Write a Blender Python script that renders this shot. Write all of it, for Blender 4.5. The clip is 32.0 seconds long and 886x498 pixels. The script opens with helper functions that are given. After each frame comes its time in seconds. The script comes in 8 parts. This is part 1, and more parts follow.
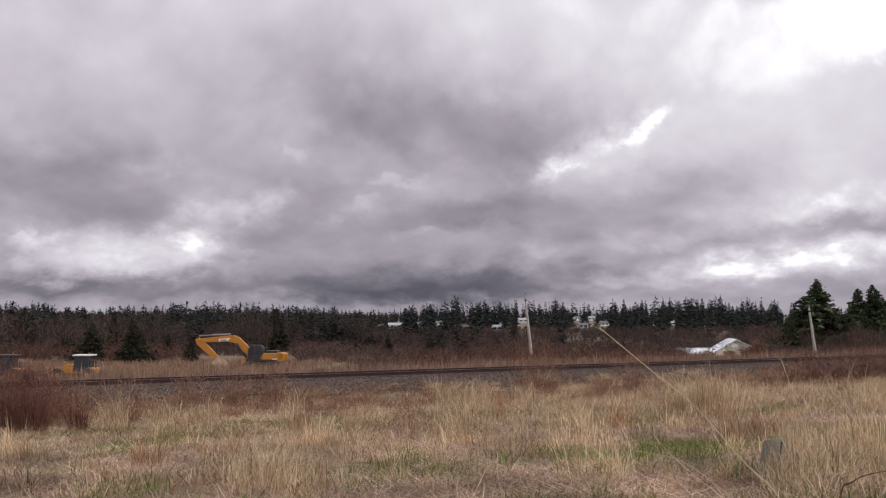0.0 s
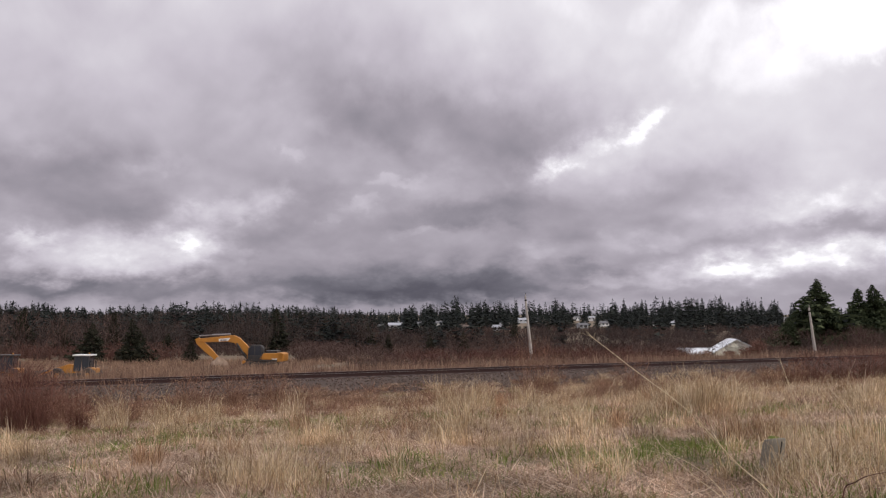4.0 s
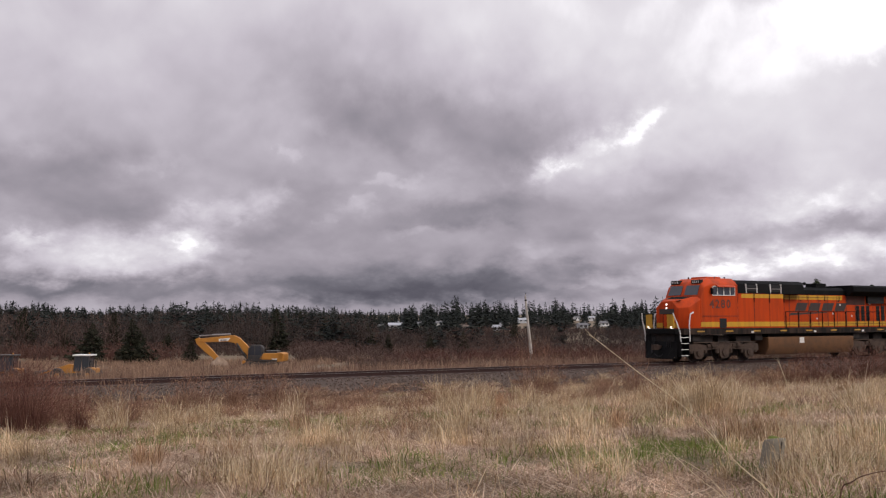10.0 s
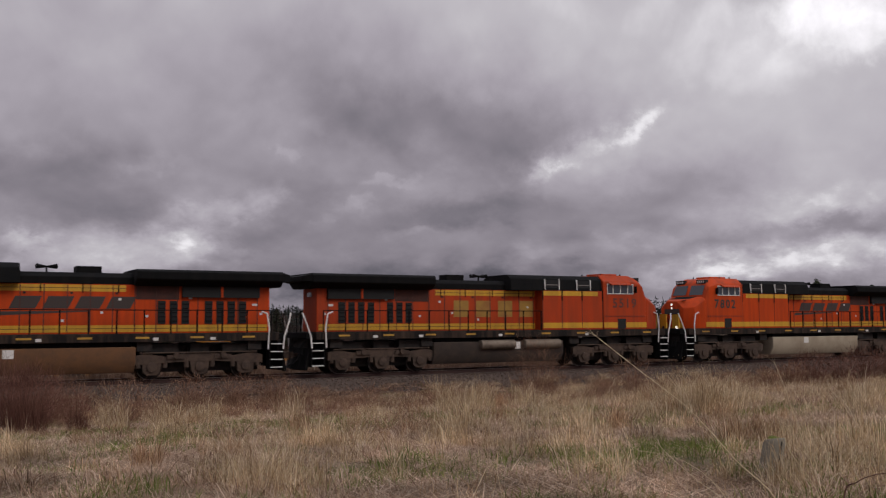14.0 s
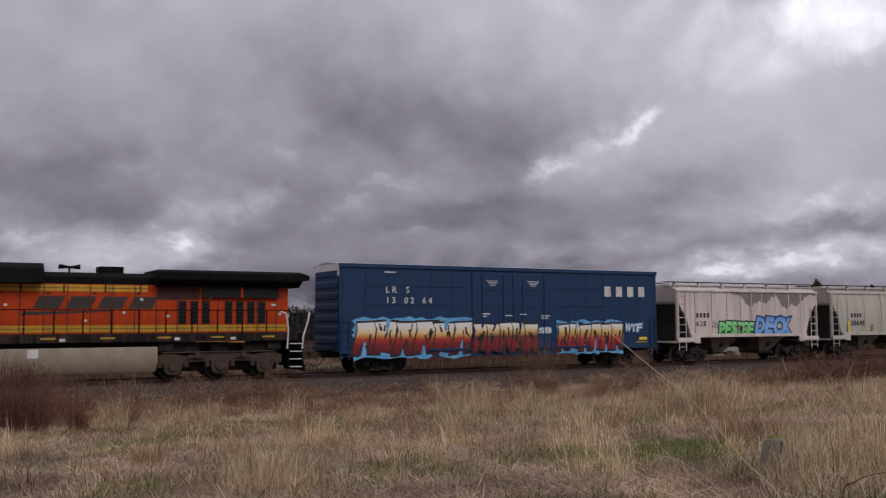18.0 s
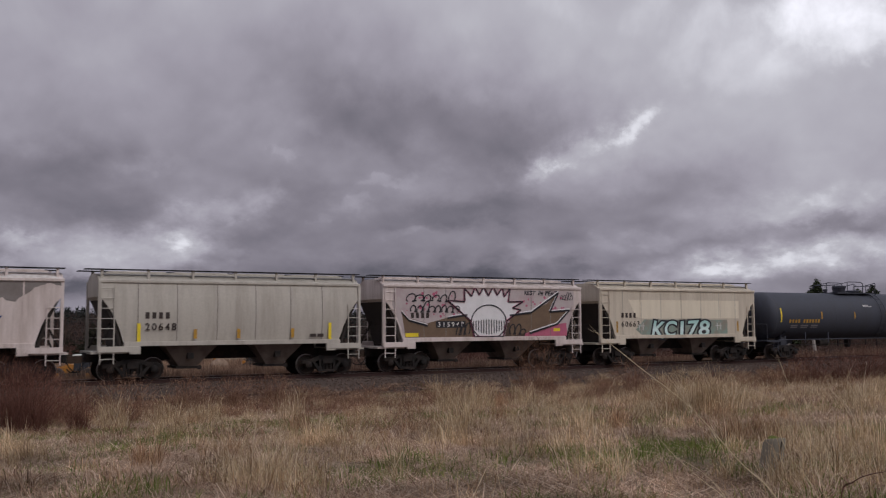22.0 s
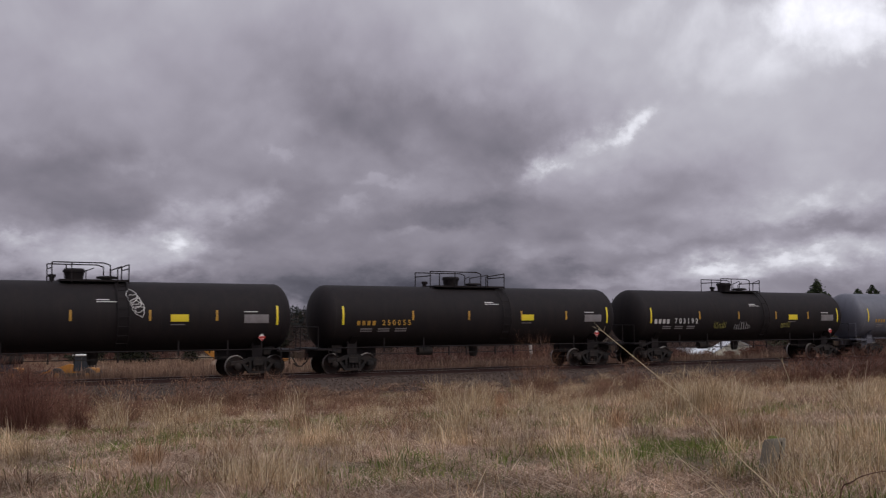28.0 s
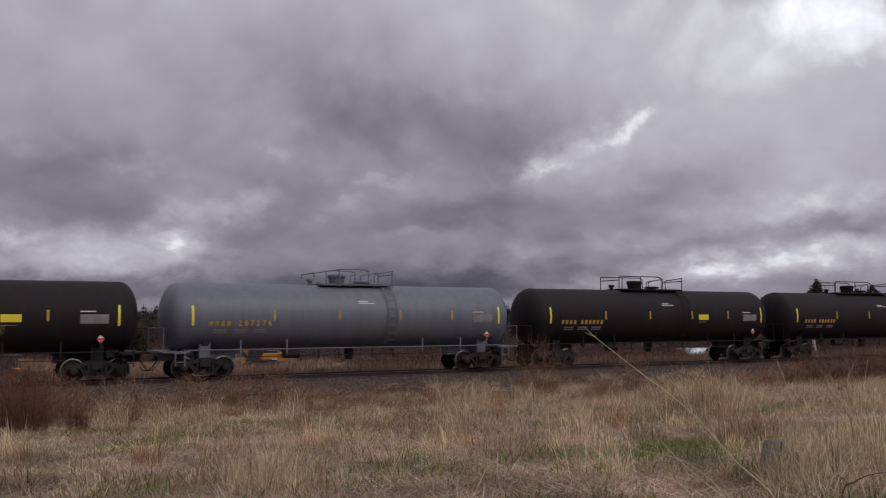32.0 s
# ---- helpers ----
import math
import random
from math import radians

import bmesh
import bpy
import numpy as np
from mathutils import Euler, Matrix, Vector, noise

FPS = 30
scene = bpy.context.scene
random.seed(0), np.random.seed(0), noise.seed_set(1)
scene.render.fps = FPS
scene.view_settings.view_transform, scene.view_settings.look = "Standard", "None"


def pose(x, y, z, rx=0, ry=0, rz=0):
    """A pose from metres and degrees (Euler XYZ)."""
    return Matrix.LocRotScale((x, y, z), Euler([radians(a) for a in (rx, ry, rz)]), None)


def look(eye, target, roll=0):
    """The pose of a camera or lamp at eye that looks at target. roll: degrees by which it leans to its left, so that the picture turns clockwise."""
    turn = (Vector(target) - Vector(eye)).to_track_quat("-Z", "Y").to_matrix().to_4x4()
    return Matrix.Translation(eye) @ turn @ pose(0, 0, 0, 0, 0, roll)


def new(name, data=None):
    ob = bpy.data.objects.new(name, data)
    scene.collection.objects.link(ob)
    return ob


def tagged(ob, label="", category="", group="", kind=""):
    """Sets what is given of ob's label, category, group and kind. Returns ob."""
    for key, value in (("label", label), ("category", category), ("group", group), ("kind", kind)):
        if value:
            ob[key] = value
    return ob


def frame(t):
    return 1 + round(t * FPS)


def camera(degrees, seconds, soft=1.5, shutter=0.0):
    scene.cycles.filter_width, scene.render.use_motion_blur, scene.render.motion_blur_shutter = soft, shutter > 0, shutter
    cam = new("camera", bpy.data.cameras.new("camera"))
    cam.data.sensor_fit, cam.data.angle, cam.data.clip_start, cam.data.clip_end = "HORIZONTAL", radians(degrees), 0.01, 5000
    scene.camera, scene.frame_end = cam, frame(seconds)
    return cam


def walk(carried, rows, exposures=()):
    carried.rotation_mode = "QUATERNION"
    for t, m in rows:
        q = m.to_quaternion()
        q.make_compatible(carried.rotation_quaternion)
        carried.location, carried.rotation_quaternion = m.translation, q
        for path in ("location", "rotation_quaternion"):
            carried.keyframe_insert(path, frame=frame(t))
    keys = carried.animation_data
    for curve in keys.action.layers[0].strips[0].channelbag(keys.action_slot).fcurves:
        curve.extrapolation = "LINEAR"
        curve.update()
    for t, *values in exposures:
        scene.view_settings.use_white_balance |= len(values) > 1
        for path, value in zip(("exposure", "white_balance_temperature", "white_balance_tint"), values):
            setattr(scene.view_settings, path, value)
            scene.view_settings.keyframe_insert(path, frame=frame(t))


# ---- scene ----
cam = camera(49.96, 32.0, soft=1.2, shutter=0.14)
PITCH = 4.272
EYE = look((0, 0, 2.453), (0, 100, 2.453 + 100 * math.tan(radians(PITCH))), -0.168)
walk(cam, [(0, EYE), (32, EYE)], [(0, 0.12, 6400, 10), (10, 0.12, 6450, 10), (12.0, 0.14, 6650, 11), (13.1, 0.1, 6700, 11), (13.7, -0.33, 6500, 11), (14.4, -0.46, 6400, 11), (16.5, -0.47, 6150, 11), (20.5, -0.52, 6150, 11), (23, -0.6, 6150, 11), (25.5, -0.58, 6150, 11), (28.5, -0.47, 6150, 11), (32, -0.49, 6150, 11)])

# ---- light: a heavy overcast sky, with a soft sun through thin cloud behind the camera and to its right ----
world = bpy.data.worlds.new("sky")
scene.world = world
world.use_nodes = True
wn = world.node_tree
sky = wn.nodes.new("ShaderNodeTexSky")
sky.sky_type = "NISHITA"
sky.sun_disc = False
sky.sun_elevation, sky.sun_rotation = radians(40), radians(131)
wn.nodes["Background"].inputs["Strength"].default_value = 0.06
wn.links.new(sky.outputs["Color"], wn.nodes["Background"].inputs["Color"])
# the clear sky is veiled by a grey overcast, brightest overhead
veil, both = wn.nodes.new("ShaderNodeBackground"), wn.nodes.new("ShaderNodeAddShader")
veil.inputs["Color"].default_value, veil.inputs["Strength"].default_value = (1.0, 0.96, 1.0, 1), 0.85
wn.links.new(wn.nodes["Background"].outputs[0], both.inputs[0])
wn.links.new(veil.outputs[0], both.inputs[1])
wn.links.new(both.outputs[0], wn.nodes["World Output"].inputs["Surface"])
sun = new("sun", bpy.data.lights.new("sun", "SUN"))
sun.data.energy, sun.data.angle, sun.data.color = 1.7, radians(24), (1.0, 0.95, 0.87)
sun.matrix_world = look((0, 0, 0), (-math.sin(radians(131)) * 0.766, -math.cos(radians(131)) * 0.766, -0.643))

# ---- the line of the railway: origin on the track's centre, x along the rails ----
PHI = 29.216
TRACK = pose(-0.766, 47.46, 0, 0, 0, PHI)


def to_track(x, y):
    """Distance along the track and distance from it (towards the camera is positive)."""
    c, s = math.cos(radians(PHI)), math.sin(radians(PHI))
    dx, dy = x + 0.766, y - 47.46
    return dx * c + dy * s, dx * s - dy * c


# ---- materials ----
MATS = {}


def rgb(r, g, b):
    """Linear colour from 0-255 display values."""
    return tuple(((v / 255) / 12.92 if v <= 10 else ((v / 255 + 0.055) / 1.055) ** 2.4) for v in (r, g, b)) + (1,)


def shade(c, k):
    return tuple(min(1, max(0, v * k)) for v in c[:3]) + (1,)


def paint(name, colour, rough=0.6, metal=0.0, dirt=None, dirt_amount=0.35, fine=30.0, coarse=1.2, bump=0.15, vary=0.12,
          streak=False, island=0.0, spec=0.5, obrand=0.0):
    """A surface with grain at two scales: fine tone and bump, coarse stains of a dirt colour, streaked downwards if asked."""
    if name in MATS:
        return MATS[name]
    m = bpy.data.materials.new(name)
    MATS[name] = m
    m.use_nodes = True
    nt = m.node_tree
    N, L = nt.nodes, nt.links
    bsdf = N["Principled BSDF"]
    bsdf.inputs["Roughness"].default_value, bsdf.inputs["Metallic"].default_value = rough, metal
    bsdf.inputs["Specular IOR Level"].default_value = spec
    co = N.new("ShaderNodeTexCoord")
    n1 = N.new("ShaderNodeTexNoise")
    n1.inputs["Scale"].default_value, n1.inputs["Detail"].default_value = fine, 4
    n2 = N.new("ShaderNodeTexNoise")
    n2.inputs["Scale"].default_value, n2.inputs["Detail"].default_value = coarse, 6
    n2.inputs["Roughness"].default_value = 0.65
    L.new(co.outputs["Object"], n1.inputs["Vector"])
    if streak:
        mp = N.new("ShaderNodeMapping")
        mp.inputs["Scale"].default_value = (2.2, 2.2, 0.22)
        L.new(co.outputs["Object"], mp.inputs["Vector"])
        L.new(mp.outputs["Vector"], n2.inputs["Vector"])
    else:
        L.new(co.outputs["Object"], n2.inputs["Vector"])
    tone = N.new("ShaderNodeMixRGB")
    tone.inputs["Color1"].default_value, tone.inputs["Color2"].default_value = shade(colour, 1 - vary), shade(colour, 1 + vary)
    L.new(n1.outputs["Fac"], tone.inputs["Fac"])
    out = tone.outputs["Color"]
    if dirt:
        ramp = N.new("ShaderNodeValToRGB")
        ramp.color_ramp.elements[0].position, ramp.color_ramp.elements[1].position = 0.42, 0.72
        ramp.color_ramp.elements[1].color = (dirt_amount, dirt_amount, dirt_amount, 1)
        ramp.color_ramp.elements[0].color = (0, 0, 0, 1)
        L.new(n2.outputs["Fac"], ramp.inputs["Fac"])
        mx = N.new("ShaderNodeMixRGB")
        mx.inputs["Color2"].default_value = dirt
        L.new(ramp.outputs["Color"], mx.inputs["Fac"])
        L.new(out, mx.inputs["Color1"])
        out = mx.outputs["Color"]
    if island or obrand:
        src = N.new("ShaderNodeNewGeometry" if island else "ShaderNodeObjectInfo")
        k = island or obrand
        mr = N.new("ShaderNodeMapRange")
        mr.inputs["To Min"].default_value, mr.inputs["To Max"].default_value = 1 - k, 1 + k
        L.new(src.outputs["Random Per Island" if island else "Random"], mr.inputs["Value"])
        mul = N.new("ShaderNodeMixRGB")
        mul.blend_type = "MULTIPLY"
        mul.inputs["Fac"].default_value = 1
        L.new(out, mul.inputs["Color1"])
        L.new(mr.outputs["Result"], mul.inputs["Color2"])
        out = mul.outputs["Color"]
    L.new(out, bsdf.inputs["Base Color"])
    if bump:
        b = N.new("ShaderNodeBump")
        b.inputs["Strength"].default_value, b.inputs["Distance"].default_value = bump, 0.02
        L.new(n1.outputs["Fac"], b.inputs["Height"])
        L.new(b.outputs["Normal"], bsdf.inputs["Normal"])
    return m


def glow(name, colour, strength):
    m = bpy.data.materials.new(name)
    m.use_nodes = True
    b = m.node_tree.nodes["Principled BSDF"]
    b.inputs["Base Color"].default_value = colour
    b.inputs["Emission Color"].default_value, b.inputs["Emission Strength"].default_value = colour, strength
    return m


GRIME = rgb(60, 48, 40)
RUST = rgb(96, 60, 42)
ORANGE = paint("orange_paint", rgb(184, 62, 8), 0.6, spec=0.2, dirt=rgb(96, 44, 24), dirt_amount=0.6, streak=True, fine=14, vary=0.08)
ORANGE_OLD = paint("faded_orange_paint", rgb(168, 58, 20), 0.65, spec=0.2, dirt=rgb(96, 52, 34), dirt_amount=0.55, streak=True, fine=14, vary=0.1)
YELLOW = paint("yellow_paint", rgb(196, 146, 26), 0.55, dirt=rgb(110, 80, 30), dirt_amount=0.45, streak=True, fine=20)
BLACK = paint("black_paint", rgb(11, 11, 12), 0.85, dirt=rgb(30, 26, 24), dirt_amount=0.5, spec=0.15, streak=True, fine=18)
SILL_GRIME = paint("grimy_sill_paint", rgb(26, 22, 21), 0.85, dirt=rgb(84, 66, 54), dirt_amount=0.7, coarse=1.6, streak=True, spec=0.2)
TANK_BLACK = paint("tank_black_paint", rgb(29, 24, 25), 0.72, spec=0.22, dirt=rgb(46, 37, 34), dirt_amount=0.4, streak=True, fine=10)
TANK_GREY = paint("tank_grey_paint", rgb(98, 98, 107), 0.55, dirt=rgb(70, 66, 68), dirt_amount=0.45, streak=True, fine=10)
TANK_SLATE = paint("tank_slate_paint", rgb(54, 56, 66), 0.7, dirt=rgb(48, 46, 48), dirt_amount=0.5, streak=True, fine=10)
TRUCK_BROWN = paint("dusty_cast_steel", rgb(76, 60, 50), 0.95, dirt=rgb(28, 22, 20), dirt_amount=0.7, coarse=3)
TRUCK_DARK = paint("grimy_cast_steel", rgb(24, 20, 19), 0.9, dirt=rgb(70, 56, 48), dirt_amount=0.5, coarse=3)
STEEL = paint("bright_steel", rgb(150, 144, 140), 0.45, metal=0.8, dirt=rgb(110, 90, 78), dirt_amount=0.4, coarse=4)
WHEEL = paint("wheel_steel", rgb(32, 27, 25), 0.8, metal=0.2, dirt=RUST, dirt_amount=0.3, coarse=5)
WHITE = paint("white_paint", rgb(222, 218, 214), 0.5, dirt=rgb(150, 138, 126), dirt_amount=0.4, coarse=4)
GLASS = paint("cab_glass", rgb(50, 54, 62), 0.08, fine=3, vary=0.05, bump=0, spec=0.9)
BOX_BLUE = paint("blue_boxcar_paint", rgb(30, 56, 90), 0.6, spec=0.25, dirt=rgb(34, 46, 66), dirt_amount=0.5, streak=True, fine=12, vary=0.08)
HOP_GREY = paint("hopper_grey_paint", rgb(210, 196, 190), 0.6, dirt=rgb(142, 120, 106), dirt_amount=0.6, streak=True, fine=12, coarse=1.0)
HOP_TAN = paint("hopper_tan_paint", rgb(202, 190, 172), 0.6, dirt=rgb(150, 132, 112), dirt_amount=0.5, streak=True, fine=12, coarse=1.0)
HOP_DIM = paint("hopper_weathered_paint", rgb(184, 177, 166), 0.65, dirt=rgb(128, 114, 102), dirt_amount=0.45, streak=True, fine=12, coarse=1.0)
PRIMER = paint("bare_primer", rgb(128, 120, 116), 0.7, dirt=rgb(96, 82, 74), dirt_amount=0.5, fine=10)
TANK_TAN = paint("fuel_tank_dusty", rgb(108, 74, 46), 0.85, dirt=rgb(66, 50, 40), dirt_amount=0.6, coarse=1.6)
TANK_PALE = paint("fuel_tank_pale", rgb(166, 152, 132), 0.75, dirt=rgb(120, 102, 84), dirt_amount=0.5, coarse=1.2)
GRILLE = paint("dark_grille", rgb(13, 11, 12), 0.8)
RED = paint("red_paint", rgb(176, 40, 34), 0.5, fine=20)
SIGN_YELLOW = paint("sign_yellow", rgb(226, 200, 40), 0.5, fine=20)
STEN_YELLOW = paint("stencil_yellow", rgb(184, 138, 42), 0.6, dirt=GRIME, dirt_amount=0.5, coarse=3)
STEN_WHITE = paint("stencil_white", rgb(210, 206, 202), 0.6, dirt=GRIME, dirt_amount=0.4, coarse=3)
STEN_OLIVE = paint("stencil_olive", rgb(120, 112, 40), 0.6, dirt=GRIME, dirt_amount=0.5, coarse=3)
STEN_GREY = paint("stencil_grey", rgb(128, 122, 122), 0.6, dirt=GRIME, dirt_amount=0.4, coarse=3)
INK = paint("dark_lettering", rgb(52, 40, 36), 0.6, fine=20)
LAMP = glow("lit_lamp", (1, 0.93, 0.8, 1), 1.2)

# ---- mesh building ----


class Shape:
    """Collects vertices and faces of one mesh."""

    def __init__(self):
        self.v, self.f = [], []

    def add(self, vs, fs):
        k = len(self.v)
        self.v += [tuple(p) for p in vs]
        self.f += [tuple(i + k for i in f) for f in fs]
        return self

    def box(self, x0, x1, y0, y1, z0, z1):
        vs = [(x, y, z) for x in (x0, x1) for y in (y0, y1) for z in (z0, z1)]
        return self.add(vs, [(0, 1, 3, 2), (4, 6, 7, 5), (0, 4, 5, 1), (2, 3, 7, 6), (0, 2, 6, 4), (1, 5, 7, 3)])

    def prism(self, poly, axis, a, b):
        """poly: 2D points in the plane across the axis: 'x' -> (y, z), 'y' -> (x, z), 'z' -> (x, y)."""
        def put(p, c):
            return {"x": (c, p[0], p[1]), "y": (p[0], c, p[1]), "z": (p[0], p[1], c)}[axis]
        n = len(poly)
        vs = [put(p, a) for p in poly] + [put(p, b) for p in poly]
        fs = [tuple(range(n)), tuple(range(2 * n - 1, n - 1, -1))] + [(i, i + n, (i + 1) % n + n, (i + 1) % n) for i in range(n)]
        return self.add(vs, fs)

    def loft(self, rings, caps=True):
        """Joins rings of equally many points, and closes both ends."""
        n = len(rings[0])
        vs = [p for r in rings for p in r]
        fs = [(j * n + i, (j + 1) * n + i, (j + 1) * n + (i + 1) % n, j * n + (i + 1) % n) for j in range(len(rings) - 1) for i in range(n)]
        if caps:
            fs += [tuple(range(n)), tuple(range((len(rings) - 1) * n, len(rings) * n))]
        return self.add(vs, fs)

    def rod(self, p0, p1, r, n=6, r1=None):
        a, b = Vector(p0), Vector(p1)
        d = (b - a).normalized()
        u = d.orthogonal().normalized()
        w = d.cross(u)
        r1 = r if r1 is None else r1
        ring = lambda c, q: [c + (u * math.cos(2 * math.pi * i / n) + w * math.sin(2 * math.pi * i / n)) * q for i in range(n)]
        return self.loft([ring(a, r), ring(b, r1)])

    def tube(self, pts, r, n=6):
        for a, b in zip(pts, pts[1:]):
            self.rod(a, b, r, n)
        return self

    def lathe(self, profile, axis="y", n=24, centre=(0, 0, 0), caps=True):
        """profile: (along axis, radius)."""
        rings = []
        for a, r in profile:
            ring = []
            for i in range(n):
                c, s = r * math.cos(2 * math.pi * i / n), r * math.sin(2 * math.pi * i / n)
                p = {"x": (a, c, s), "y": (c, a, s), "z": (c, s, a)}[axis]
                ring.append((p[0] + centre[0], p[1] + centre[1], p[2] + centre[2]))
            rings.append(ring)
        return self.loft(rings, caps)

    def mesh(self, name, material, smooth=False):
        me = bpy.data.meshes.new(name)
        me.from_pydata(self.v, [], self.f)
        bm = bmesh.new()
        bm.from_mesh(me)
        bmesh.ops.recalc_face_normals(bm, faces=bm.faces)
        bm.to_mesh(me)
        bm.free()
        if smooth:
            me.shade_smooth()
            me.set_sharp_from_angle(angle=radians(38))
        me.materials.append(material)
        return me


def part(name, shape, material, parent=None, label="", bevel=0.0, smooth=False, at=None):
    """Links a shape (or a mesh made before) as one mesh object under a thing or part."""
    me = shape.mesh(name, material, smooth) if isinstance(shape, Shape) else shape
    ob = new(name, me)
    ob.parent = parent
    if at is not None:
        ob.matrix_basis = at
    if label:
        ob["label"] = label
    if bevel:
        md = ob.modifiers.new("bevel", "BEVEL")
        md.width, md.segments, md.limit_method, md.angle_limit = bevel, 2, "ANGLE", radians(35)
        me.shade_smooth()
        me.set_sharp_from_angle(angle=radians(50))
    return ob


def thing(name, m, label, category, group=""):
    ob = new(name)
    ob.empty_display_size = 0.3
    ob.matrix_basis = m
    return tagged(ob, label, category, group)


def raw_mesh(name, verts, tris, material, smooth=False):
    """A mesh from arrays of vertices and triangles."""
    me = bpy.data.meshes.new(name)
    verts, tris = np.asarray(verts, np.float32), np.asarray(tris, np.int32)
    me.vertices.add(len(verts))
    me.vertices.foreach_set("co", verts.ravel())
    me.loops.add(tris.size)
    me.loops.foreach_set("vertex_index", tris.ravel())
    me.polygons.add(len(tris))
    me.polygons.foreach_set("loop_start", np.arange(0, tris.size, 3, dtype=np.int32))
    me.update(calc_edges=True)
    me.validate()
    me.materials.append(material)
    if smooth:
        me.shade_smooth()
    return me


def scatter(templates, spots, rng):
    """Merges turned and scaled copies. spots: rows of x, y, z, scale across, scale up. Returns vertices and triangles."""
    V, F, k = [], [], 0
    pick = rng.integers(0, len(templates), len(spots))
    turn = rng.uniform(0, 2 * math.pi, len(spots))
    for j, (tv, tf) in enumerate(templates):
        sel = np.where(pick == j)[0]
        if not len(sel):
            continue
        c, s = np.cos(turn[sel])[:, None], np.sin(turn[sel])[:, None]
        sp = spots[sel]
        x = (tv[None, :, 0] * c - tv[None, :, 1] * s) * sp[:, 3:4] + sp[:, 0:1]
        y = (tv[None, :, 0] * s + tv[None, :, 1] * c) * sp[:, 3:4] + sp[:, 1:2]
        z = tv[None, :, 2] * sp[:, 4:5] + sp[:, 2:3]
        V.append(np.stack([x, y, z], -1).reshape(-1, 3))
        F.append((tf[None] + (np.arange(len(sel)) * len(tv))[:, None, None] + k).reshape(-1, 3))
        k += len(sel) * len(tv)
    return np.concatenate(V), np.concatenate(F)

# ---- the sky: a deck of broken cloud that drifts slowly to the left ----


